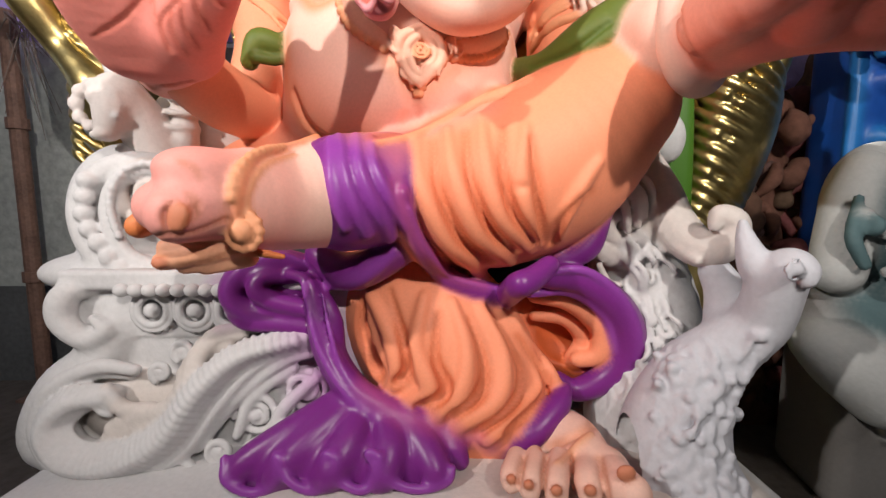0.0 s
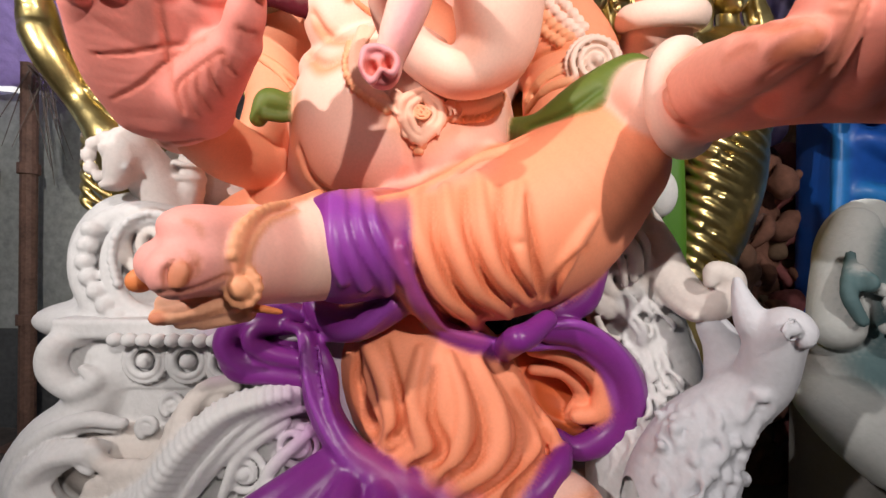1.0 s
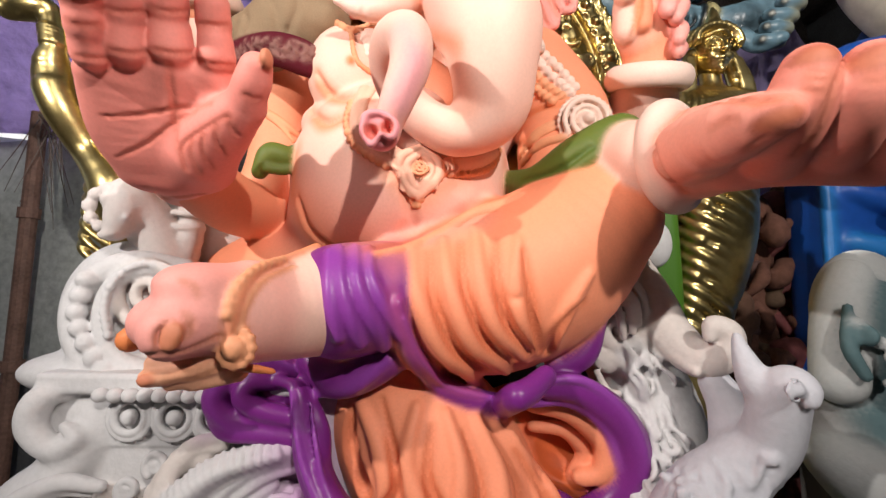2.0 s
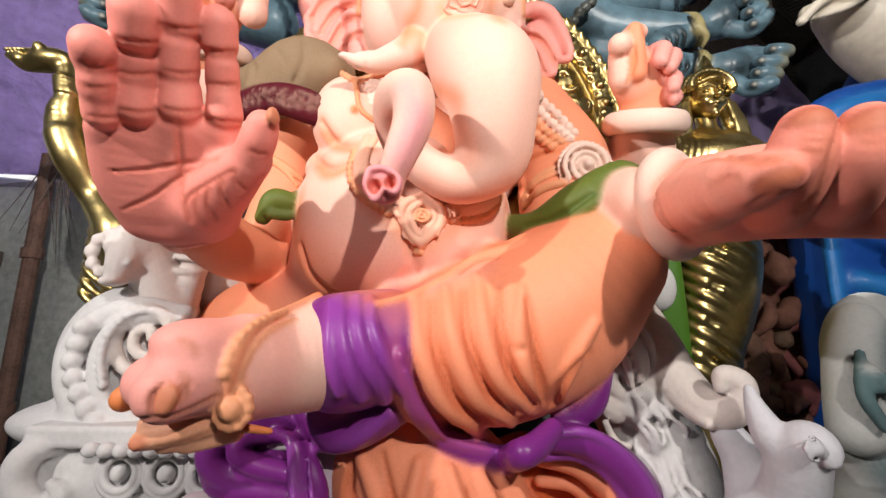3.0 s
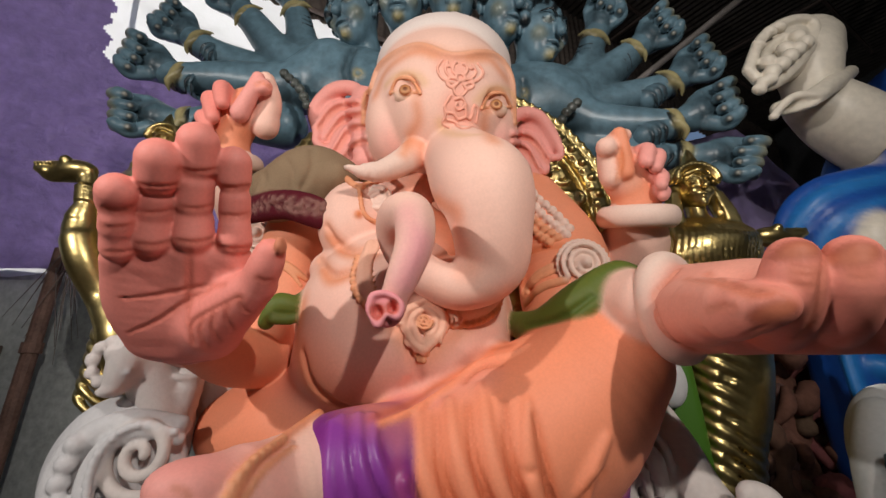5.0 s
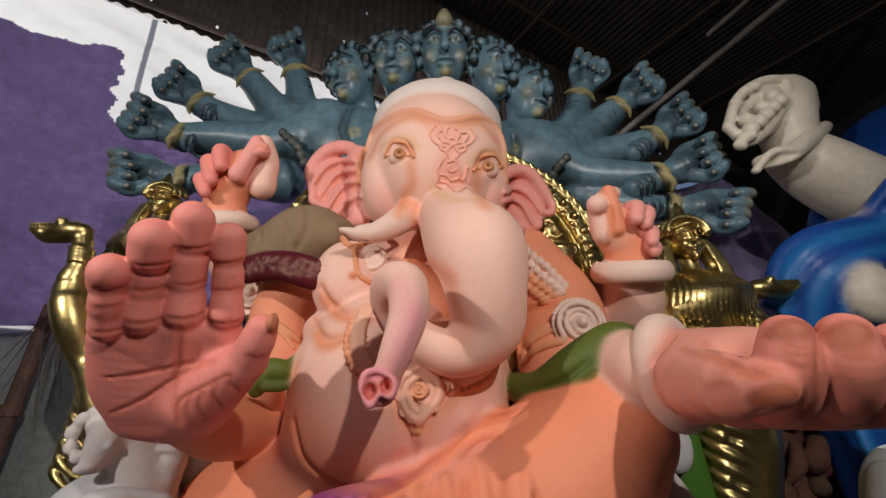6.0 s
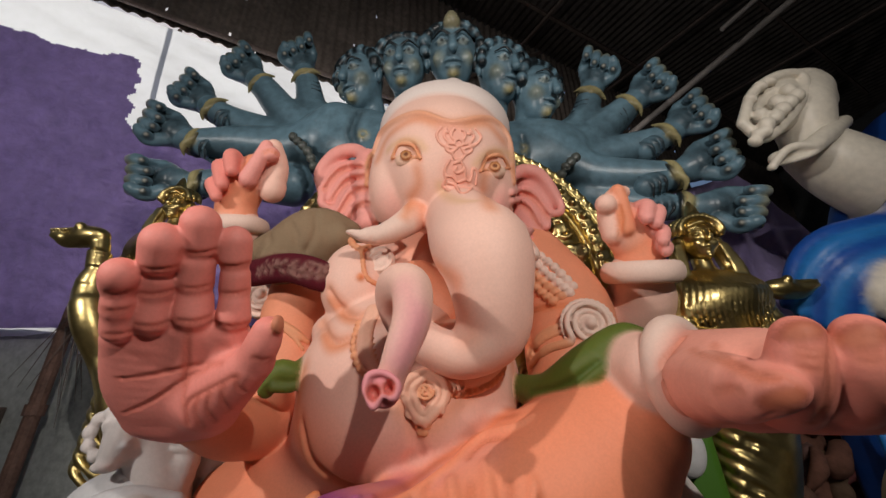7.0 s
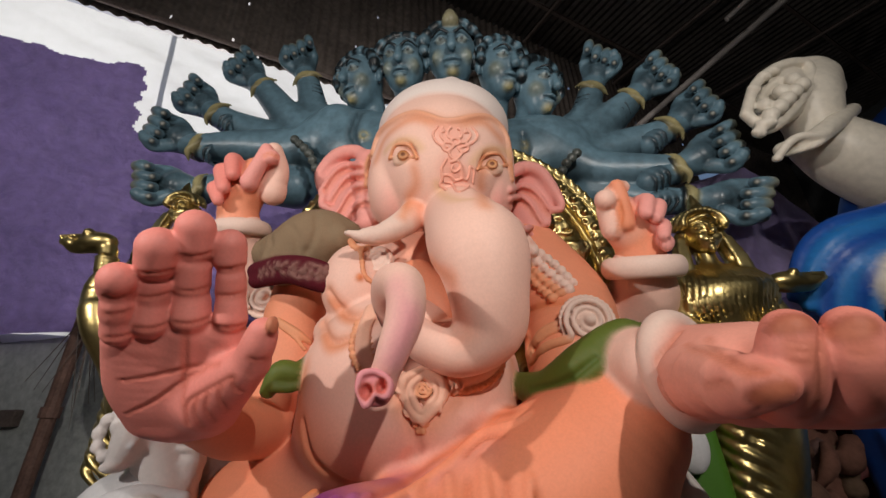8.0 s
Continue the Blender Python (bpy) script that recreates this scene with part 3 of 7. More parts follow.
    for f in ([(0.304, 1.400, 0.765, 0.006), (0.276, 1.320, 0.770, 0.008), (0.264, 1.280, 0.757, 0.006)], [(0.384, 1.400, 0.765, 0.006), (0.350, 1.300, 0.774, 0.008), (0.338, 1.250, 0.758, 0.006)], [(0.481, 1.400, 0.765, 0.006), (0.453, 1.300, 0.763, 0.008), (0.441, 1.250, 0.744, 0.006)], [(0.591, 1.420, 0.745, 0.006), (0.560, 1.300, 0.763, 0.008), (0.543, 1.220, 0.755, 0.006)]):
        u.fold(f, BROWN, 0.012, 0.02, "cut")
    u.fold([(0.397, 1.500, 0.728, 0.009), (0.513, 1.450, 0.829, 0.011), (0.596, 1.500, 0.846, 0.009)], RUSTY, 0.02, 0.03, "cut")
    u.fold([(0.425, 1.400, 0.725, 0.008), (0.504, 1.420, 0.802, 0.013), (0.586, 1.500, 0.799, 0.011)], ORN, 0.01, 0.02)
    # folds round the crossed leg
    for f in (
        [(-0.109, 1.600, 1.957, 0.016), (-0.088, 1.500, 1.777, 0.027), (0.012, 1.450, 1.591, 0.033), (0.158, 1.450, 1.487, 0.029)],
        [(0.013, 1.600, 1.990, 0.015), (0.043, 1.450, 1.794, 0.026), (0.123, 1.420, 1.614, 0.032), (0.250, 1.450, 1.518, 0.012)],
        [(0.145, 1.600, 2.044, 0.015), (0.151, 1.420, 1.832, 0.026), (0.202, 1.420, 1.674, 0.032), (0.322, 1.450, 1.550, 0.010)],
        [(0.302, 1.500, 1.982, 0.012), (0.273, 1.420, 1.832, 0.024), (0.292, 1.420, 1.694, 0.032), (0.367, 1.450, 1.581, 0.010)],
        [(0.577, 1.500, 1.860, 0.013), (0.500, 1.450, 1.774, 0.024), (0.442, 1.450, 1.673, 0.029), (0.439, 1.500, 1.587, 0.009)],
        [(-0.209, 1.600, 1.914, 0.013), (-0.177, 1.500, 1.735, 0.025), (-0.114, 1.480, 1.568, 0.034), (0.034, 1.480, 1.461, 0.030)],
    ):
        b.fold(f, ORANGE, 0.028, 0.02)
    # grooves between the folds, with their shade painted in as darker orange
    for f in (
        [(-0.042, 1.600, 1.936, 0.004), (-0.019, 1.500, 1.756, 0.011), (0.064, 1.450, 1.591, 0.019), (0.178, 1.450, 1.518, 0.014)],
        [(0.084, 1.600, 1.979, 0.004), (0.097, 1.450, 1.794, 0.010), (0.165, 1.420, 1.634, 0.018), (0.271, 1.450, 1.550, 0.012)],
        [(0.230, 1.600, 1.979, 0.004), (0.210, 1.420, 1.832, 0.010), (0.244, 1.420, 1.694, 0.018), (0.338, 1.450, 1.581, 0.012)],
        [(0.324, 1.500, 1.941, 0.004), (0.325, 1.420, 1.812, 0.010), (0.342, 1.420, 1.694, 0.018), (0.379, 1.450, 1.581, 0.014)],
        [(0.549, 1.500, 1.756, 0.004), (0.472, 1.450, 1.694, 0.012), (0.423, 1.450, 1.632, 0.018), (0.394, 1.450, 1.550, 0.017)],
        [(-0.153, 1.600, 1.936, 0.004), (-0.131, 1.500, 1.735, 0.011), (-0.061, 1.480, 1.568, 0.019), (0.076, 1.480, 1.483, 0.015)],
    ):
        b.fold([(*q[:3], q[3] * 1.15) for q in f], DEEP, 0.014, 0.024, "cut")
    # folds of the lower cloth
    for f in (
        [(-0.335, 1.800, 1.278, 0.021), (-0.233, 1.700, 1.125, 0.035), (-0.198, 1.700, 0.944, 0.040), (-0.263, 1.700, 0.826, 0.030)],
        [(-0.083, 1.700, 1.302, 0.020), (-0.118, 1.650, 1.092, 0.034), (-0.059, 1.650, 0.890, 0.044), (-0.238, 1.700, 0.799, 0.035)],
        [(0.039, 1.700, 1.277, 0.020), (0.096, 1.600, 1.110, 0.030), (0.074, 1.620, 0.905, 0.041), (-0.034, 1.650, 0.774, 0.034)],
        [(0.162, 1.700, 1.264, 0.020), (0.249, 1.600, 1.086, 0.030), (0.231, 1.620, 0.880, 0.041), (0.064, 1.650, 0.735, 0.035)],
        [(0.249, 1.700, 1.239, 0.020), (0.390, 1.650, 1.042, 0.031), (0.394, 1.650, 0.864, 0.039), (0.192, 1.680, 0.651, 0.030)],
        [(0.308, 1.750, 1.186, 0.015), (0.478, 1.700, 0.970, 0.028), (0.482, 1.700, 0.839, 0.035), (0.347, 1.700, 0.666, 0.025)],
    ):
        b.fold(f, ORANGE, 0.025, 0.02)
    # lower grooves in the same dark orange, shade painted into them
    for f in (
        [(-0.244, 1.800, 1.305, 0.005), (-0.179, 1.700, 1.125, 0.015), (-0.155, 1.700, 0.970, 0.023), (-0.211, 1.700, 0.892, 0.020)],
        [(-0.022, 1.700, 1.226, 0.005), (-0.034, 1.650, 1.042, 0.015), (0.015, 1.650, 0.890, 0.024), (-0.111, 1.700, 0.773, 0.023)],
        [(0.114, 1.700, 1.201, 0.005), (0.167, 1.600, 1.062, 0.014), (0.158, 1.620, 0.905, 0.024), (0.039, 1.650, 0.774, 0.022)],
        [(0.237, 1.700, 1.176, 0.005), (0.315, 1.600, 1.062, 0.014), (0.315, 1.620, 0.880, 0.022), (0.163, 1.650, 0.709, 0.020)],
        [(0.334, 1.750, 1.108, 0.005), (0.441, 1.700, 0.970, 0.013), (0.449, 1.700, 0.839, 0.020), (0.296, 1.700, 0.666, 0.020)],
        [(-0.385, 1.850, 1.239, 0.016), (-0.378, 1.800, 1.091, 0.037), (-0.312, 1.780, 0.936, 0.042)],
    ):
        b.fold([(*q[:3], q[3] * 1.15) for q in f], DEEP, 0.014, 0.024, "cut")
    # purple sash and borders
    b.limb([(-0.219, 1.580, 1.777, 0.210), (-0.311, 1.540, 1.758, 0.218), (-0.365, 1.510, 1.750, 0.216)], PURPLE, 0.01, 0.012)
    for f in (
        [(-0.414, 1.500, 1.925, 0.015), (-0.381, 1.400, 1.752, 0.018), (-0.350, 1.420, 1.614, 0.018)],
        [(-0.382, 1.500, 1.941, 0.015), (-0.337, 1.400, 1.772, 0.018), (-0.276, 1.450, 1.591, 0.019)],
        [(-0.320, 1.500, 1.945, 0.017), (-0.282, 1.400, 1.791, 0.022), (-0.194, 1.450, 1.591, 0.023)],
        [(-0.268, 1.500, 1.945, 0.015), (-0.236, 1.420, 1.812, 0.018), (-0.142, 1.450, 1.632, 0.018)],
    ):
        b.fold(f, VIOLET, 0.02, 0.015)
    b.fold([(-0.150, 1.480, 1.735, 0.021), (-0.101, 1.450, 1.591, 0.029), (0.012, 1.450, 1.477, 0.042), (0.179, 1.450, 1.413, 0.054), (0.311, 1.480, 1.418, 0.051), (0.420, 1.560, 1.471, 0.040)], PURPLE, 0.02, 0.02)
    b.fold([(-0.122, 1.460, 1.683, 0.008), (-0.059, 1.420, 1.553, 0.012), (0.053, 1.420, 1.471, 0.016), (0.196, 1.420, 1.440, 0.016)], VIOLET, 0.012, 0.012)
    b.limb([(0.758, 1.800, 1.817, 0.025), (0.692, 1.760, 1.643, 0.045), (0.629, 1.760, 1.518, 0.060), (0.506, 1.760, 1.454, 0.040)], PURPLE, 0.02, 0.02)
    b.limb([(-0.543, 1.700, 1.499, 0.058), (-0.390, 1.660, 1.432, 0.081), (-0.217, 1.620, 1.497, 0.069), (-0.121, 1.580, 1.559, 0.045)], PURPLE, 0.03, 0.02)
    b.limb([(-0.468, 1.680, 1.380, 0.034), (-0.326, 1.580, 1.422, 0.036), (-0.186, 1.550, 1.528, 0.027)], VIOLET, 0.02, 0.02)
    # gap between the legs filled in, shade put into its dark colour
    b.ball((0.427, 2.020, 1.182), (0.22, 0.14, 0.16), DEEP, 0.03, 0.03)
    # the loop beside the knee, its hollow painted dark as if shaded
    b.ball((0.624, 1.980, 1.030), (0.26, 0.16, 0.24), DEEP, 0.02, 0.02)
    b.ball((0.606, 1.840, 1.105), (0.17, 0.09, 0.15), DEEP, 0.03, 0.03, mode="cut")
    for f in (
        [(0.418, 1.800, 1.292, 0.031), (0.581, 1.780, 1.270, 0.046), (0.720, 1.780, 1.151, 0.052), (0.719, 1.780, 1.031, 0.047), (0.624, 1.800, 0.982, 0.032)],
        [(0.432, 1.850, 1.185, 0.024), (0.577, 1.840, 1.174, 0.035), (0.660, 1.840, 1.077, 0.040), (0.616, 1.860, 0.986, 0.027)],
    ):
        b.limb(f, ORANGE, 0.02, 0.02)
    b.limb([(0.395, 1.660, 1.408, 0.043), (0.601, 1.700, 1.381, 0.063), (0.784, 1.740, 1.241, 0.076), (0.844, 1.760, 1.065, 0.077), (0.763, 1.780, 0.922, 0.068), (0.621, 1.780, 0.854, 0.053), (0.528, 1.780, 0.908, 0.037)], PURPLE, 0.02, 0.02)
    b.limb([(0.409, 1.620, 1.434, 0.016), (0.590, 1.640, 1.435, 0.021), (0.766, 1.680, 1.306, 0.024), (0.853, 1.700, 1.125, 0.025), (0.822, 1.740, 0.953, 0.020)], VIOLET, 0.012, 0.015)
    b.limb([(0.370, 1.700, 1.327, 0.020), (0.554, 1.700, 1.332, 0.022), (0.713, 1.720, 1.221, 0.022), (0.774, 1.740, 1.059, 0.020)], VIOLET, 0.012, 0.015)
    # the sash that falls on the seat
    for f in (
        [(-0.561, 1.750, 1.443, 0.040), (-0.723, 1.720, 1.467, 0.054), (-0.863, 1.700, 1.413, 0.058), (-0.906, 1.690, 1.329, 0.058), (-0.842, 1.690, 1.254, 0.054), (-0.675, 1.700, 1.226, 0.049), (-0.554, 1.700, 1.176, 0.045)],
        [(-0.627, 1.720, 1.398, 0.030), (-0.757, 1.680, 1.405, 0.043), (-0.787, 1.660, 1.348, 0.043), (-0.709, 1.670, 1.296, 0.043), (-0.557, 1.680, 1.262, 0.039)],
        [(-0.953, 1.720, 1.297, 0.025), (-0.864, 1.680, 1.207, 0.032), (-0.689, 1.670, 1.197, 0.034), (-0.572, 1.680, 1.169, 0.029)],
        [(-0.660, 1.680, 1.417, 0.022), (-0.563, 1.640, 1.388, 0.028), (-0.529, 1.630, 1.246, 0.043), (-0.488, 1.620, 1.103, 0.057), (-0.383, 1.580, 0.961, 0.061), (-0.215, 1.540, 0.877, 0.055), (-0.055, 1.530, 0.841, 0.041), (0.084, 1.550, 0.757, 0.033)],
        [(-0.568, 1.680, 1.429, 0.019), (-0.467, 1.660, 1.237, 0.034), (-0.448, 1.660, 1.063, 0.039), (-0.333, 1.620, 0.930, 0.038), (-0.176, 1.600, 0.877, 0.029)],
        [(0.252, 1.580, 0.676, 0.038), (0.364, 1.560, 0.763, 0.056), (0.484, 1.620, 0.854, 0.053), (0.537, 1.680, 0.901, 0.030)],
    ):
        b.limb(f, PURPLE, 0.02, 0.015)
    for f in (
        [(-0.569, 1.700, 1.450, 0.010), (-0.704, 1.680, 1.502, 0.012), (-0.854, 1.660, 1.437, 0.014), (-0.908, 1.650, 1.338, 0.014), (-0.835, 1.650, 1.240, 0.012), (-0.661, 1.660, 1.208, 0.012)],
        [(-0.580, 1.620, 1.392, 0.009), (-0.537, 1.580, 1.236, 0.011), (-0.489, 1.560, 1.102, 0.014), (-0.381, 1.520, 0.954, 0.014), (-0.209, 1.490, 0.857, 0.013), (-0.053, 1.490, 0.824, 0.011)],
        [(-0.500, 1.620, 1.344, 0.007), (-0.458, 1.580, 1.189, 0.012), (-0.411, 1.560, 1.054, 0.011), (-0.302, 1.520, 0.930, 0.011), (-0.143, 1.500, 0.882, 0.009)],
    ):
        b.limb(f, VIOLET, 0.012, 0.015)
    b.ball((-0.771, 1.760, 1.314), (0.18, 0.06, 0.09), PURPLE, 0.02, 0.02)
    # fan of cloth with a frilled hem
    for f in (
        [(-0.412, 1.600, 0.915, 0.047), (-0.569, 1.500, 0.835, 0.058), (-0.737, 1.420, 0.745, 0.056), (-0.783, 1.400, 0.691, 0.047)],
        [(-0.380, 1.560, 0.898, 0.051), (-0.493, 1.470, 0.817, 0.066), (-0.601, 1.400, 0.736, 0.063), (-0.641, 1.390, 0.687, 0.046)],
        [(-0.330, 1.540, 0.872, 0.050), (-0.357, 1.450, 0.806, 0.070), (-0.405, 1.380, 0.739, 0.067), (-0.445, 1.370, 0.701, 0.046)],
        [(-0.237, 1.530, 0.853, 0.050), (-0.203, 1.440, 0.789, 0.069), (-0.217, 1.380, 0.728, 0.063), (-0.237, 1.370, 0.701, 0.046)],
        [(-0.145, 1.520, 0.847, 0.045), (-0.075, 1.460, 0.777, 0.066), (-0.030, 1.400, 0.725, 0.059), (-0.040, 1.390, 0.691, 0.042)],
        [(-0.055, 1.540, 0.824, 0.037), (0.036, 1.500, 0.751, 0.050), (0.069, 1.480, 0.705, 0.036)],
    ):
        b.limb(f, PURPLE, 0.03, 0.02)
    b.ball((-0.398, 1.430, 0.690), (0.41, 0.07, 0.13), PURPLE, 0.03, 0.02)
    hem = [(-0.815, 1.400, 0.765, 0.017), (-0.792, 1.360, 0.709, 0.019), (-0.707, 1.350, 0.668, 0.018), (-0.628, 1.350, 0.690, 0.018), (-0.583, 1.360, 0.779, 0.016), (-0.611, 1.370, 0.794, 0.014), (-0.553, 1.340, 0.723, 0.018), (-0.477, 1.340, 0.684, 0.018), (-0.411, 1.340, 0.723, 0.018), (-0.387, 1.350, 0.799, 0.016), (-0.428, 1.360, 0.805, 0.014), (-0.374, 1.340, 0.723, 0.018), (-0.291, 1.330, 0.692, 0.018), (-0.248, 1.340, 0.728, 0.018), (-0.228, 1.350, 0.803, 0.016), (-0.274, 1.360, 0.812, 0.014), (-0.191, 1.340, 0.723, 0.018), (-0.090, 1.340, 0.688, 0.018), (0.012, 1.360, 0.704, 0.019), (0.033, 1.380, 0.739, 0.017)]
    b.limb(hem, VIOLET, 0.015, 0.015, 5)
    # overspray on knee, shin and seams
    b.fold([(-0.362, 1.700, 0.892, 0.015), (-0.200, 1.600, 0.827, 0.019), (-0.010, 1.600, 0.752, 0.019), (0.214, 1.650, 0.630, 0.015)], (0.45, 0.08, 0.25), 0.02, 0.05, "paint")
    b.fold([(-0.188, 1.600, 1.848, 0.013), (-0.152, 1.500, 1.672, 0.017), (-0.029, 1.450, 1.498, 0.017), (0.158, 1.450, 1.445, 0.012)], (0.45, 0.08, 0.22), 0.02, 0.035, "paint")
    b.fold([(-0.215, 1.650, 1.988, 0.023), (-0.142, 1.600, 1.990, 0.031), (-0.053, 1.600, 1.996, 0.018)], (0.6, 0.16, 0.22), 0.02, 0.05, "paint")
    # anklet
    q.fold([(-0.465, 1.500, 1.949, 0.019), (-0.532, 1.350, 1.884, 0.017), (-0.568, 1.220, 1.830, 0.017), (-0.579, 1.150, 1.743, 0.016), (-0.577, 1.120, 1.656, 0.016), (-0.563, 1.150, 1.581, 0.015), (-0.486, 1.200, 1.550, 0.010)], RUSTY, 0.01, 0.03)
    q.studs([(-0.512, 1.300, 1.888), (-0.558, 1.200, 1.844), (-0.589, 1.150, 1.775), (-0.590, 1.120, 1.695)], 0.016, 0.028, ORN)
    q.studs([(-0.477, 1.300, 1.865), (-0.526, 1.200, 1.815), (-0.547, 1.140, 1.743), (-0.551, 1.120, 1.671)], 0.008, 0.016, ORN)
    at = (-0.550, 1.090, 1.634)
    q.ball(at, (0.034, 0.026, 0.034), ORN, 0.01, 0.01)
    for i in range(12):
        a = i * math.pi / 6
        q.ball((at[0] + 0.045 * math.cos(a), at[1] + 0.01, at[2] + 0.05 * math.sin(a)), 0.015, ORN, 0.006, 0.008)
    o = Clay((-1.35, 1.35, 1.9), (1.35, 2.45, 3.5), 0.0085)
    o.seat = b.seat
    # breast ornament over the belly
    n = Clay((-0.62, 1.35, 1.98), (0.45, 2.15, 2.80), 0.0062)
    n.seat = b.seat
    LIGHT_ORN = (0.86, 0.48, 0.34)
    for f in (
        [(-0.296, 1.650, 2.660, 0.016), (-0.331, 1.650, 2.581, 0.015), (-0.333, 1.650, 2.487, 0.015), (-0.298, 1.650, 2.407, 0.015), (-0.219, 1.650, 2.344, 0.014)],
        [(-0.364, 1.650, 2.600, 0.013), (-0.378, 1.650, 2.511, 0.013), (-0.358, 1.650, 2.436, 0.012), (-0.294, 1.650, 2.376, 0.012), (-0.207, 1.650, 2.326, 0.012)],
        [(-0.013, 1.650, 2.339, 0.012), (0.079, 1.650, 2.348, 0.012), (0.171, 1.650, 2.373, 0.012), (0.231, 1.650, 2.418, 0.012)],
        [(-0.011, 1.650, 2.311, 0.012), (0.078, 1.650, 2.313, 0.012), (0.159, 1.650, 2.334, 0.012), (0.218, 1.650, 2.372, 0.012), (0.243, 1.650, 2.424, 0.012)],
    ):
        n.fold(f, LIGHT_ORN, 0.006, 0.012)
    n.fold([(-0.330, 1.650, 2.649, 0.034), (-0.355, 1.650, 2.546, 0.033), (-0.348, 1.650, 2.464, 0.032), (-0.300, 1.650, 2.396, 0.032), (-0.219, 1.650, 2.337, 0.029)], LIGHT_ORN, 0.01, 0.012, sink=0.014)
    n.fold([(-0.011, 1.650, 2.323, 0.029), (0.079, 1.650, 2.330, 0.029), (0.165, 1.650, 2.354, 0.031), (0.227, 1.650, 2.396, 0.029)], LIGHT_ORN, 0.01, 0.012, sink=0.014)
    for f in ([(-0.390, 1.650, 2.595), (-0.405, 1.650, 2.512), (-0.385, 1.650, 2.427), (-0.314, 1.650, 2.361), (-0.212, 1.650, 2.302)], [(-0.023, 1.650, 2.290), (0.077, 1.650, 2.288), (0.169, 1.650, 2.307), (0.230, 1.650, 2.350), (0.256, 1.650, 2.420)]):
        n.studs(f, 0.019, 0.033, ORN, 0.004)
    for i in range(9):
        f = i / 8
        a, e = np.array((-0.364, 1.650, 2.600, 0.005)) * (1 - f) + np.array((-0.294, 1.650, 2.376, 0.005)) * f, np.array((-0.331, 1.650, 2.581, 0.005)) * (1 - f) + np.array((-0.284, 1.650, 2.397, 0.005)) * f
        n.fold([tuple(a), tuple((a + e) / 2 + np.array((0, 0, -0.012, 0))), tuple(e)], ORN, 0.004, 0.006, n=3)
        a, e = np.array((-0.000, 1.650, 2.311, 0.005)) * (1 - f) + np.array((0.218, 1.650, 2.372, 0.005)) * f, np.array((0.000, 1.650, 2.339, 0.005)) * (1 - f) + np.array((0.213, 1.650, 2.405, 0.005)) * f
        n.fold([tuple(a), tuple((a + e) / 2 + np.array((0.012, 0, 0, 0))), tuple(e)], ORN, 0.004, 0.006, n=3)
    at = b.seat(np.array([(-0.087, 1.650, 2.304)]))[0]
    n.ball(at + np.array((0, 0.006, 0)), (0.040, 0.026, 0.052), LIGHT_ORN, 0.004, 0.006)
    n.ball(at + np.array((0, 0.034, -0.02)), (0.085, 0.03, 0.115), RUSTY, 0.008, 0.01)
    n.spiral(at + np.array((0, -0.026, 0)), 0.004, 0.034, 2.0, 0.007, ORN, k=0.003)
    for f in (
        [(-0.087, 1.650, 2.370, 0.010), (-0.139, 1.650, 2.326, 0.012), (-0.127, 1.650, 2.261, 0.012), (-0.098, 1.650, 2.220, 0.009), (-0.070, 1.650, 2.239, 0.012), (-0.038, 1.650, 2.282, 0.012), (-0.042, 1.650, 2.335, 0.012), (-0.087, 1.650, 2.370, 0.010)],
        [(-0.087, 1.650, 2.396, 0.010), (-0.169, 1.650, 2.349, 0.014), (-0.156, 1.650, 2.262, 0.014), (-0.102, 1.650, 2.190, 0.012), (-0.055, 1.650, 2.219, 0.014), (-0.010, 1.650, 2.271, 0.014), (-0.015, 1.650, 2.343, 0.014), (-0.087, 1.650, 2.396, 0.010)],
    ):
        n.fold([(*q[:3], q[3] * 1.5) for q in f], LIGHT_ORN, 0.003, 0.006, sink=-0.016)
    for p, r, turning in (((-0.179, 1.650, 2.327), 0.026, 1), ((-0.162, 1.650, 2.280), 0.024, -1), ((-0.142, 1.650, 2.228), 0.022, 1), ((-0.117, 1.650, 2.192), 0.020, -1), ((-0.079, 1.650, 2.191), 0.020, 1), ((-0.040, 1.650, 2.230), 0.022, -1), ((-0.007, 1.650, 2.271), 0.024, 1), ((0.024, 1.650, 2.310), 0.026, -1), ((0.061, 1.650, 2.309), 0.022, 1), ((0.034, 1.650, 2.344), 0.020, 1), ((-0.194, 1.650, 2.365), 0.020, -1)):
        at = b.seat(np.array([p]))[0]
        n.ball(at + np.array((0, 0.008, 0)), (r, 0.014, r), RUSTY, 0.006)
        n.spiral(at + np.array((0, -0.018, 0)), r * 0.15, r * 1.2, 1.4, 0.0085, LIGHT_ORN, hand=turning, start=r * 90, k=0.005)
    for p in ((-0.122, 1.650, 2.170), (-0.098, 1.650, 2.158), (-0.077, 1.650, 2.171), (-0.109, 1.650, 2.145), (-0.090, 1.650, 2.144)):
        n.ball(b.seat(np.array([p]))[0], 0.014, ORN, 0.005)
    # creases of breast and side, sprayed with rust and darkened as shade
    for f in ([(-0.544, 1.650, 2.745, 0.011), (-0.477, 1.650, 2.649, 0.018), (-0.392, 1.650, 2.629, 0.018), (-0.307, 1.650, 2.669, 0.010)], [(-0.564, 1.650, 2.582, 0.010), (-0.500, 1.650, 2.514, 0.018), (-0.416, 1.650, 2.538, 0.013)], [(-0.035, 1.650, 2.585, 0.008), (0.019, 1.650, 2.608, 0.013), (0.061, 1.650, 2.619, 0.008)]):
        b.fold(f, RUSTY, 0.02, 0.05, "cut")
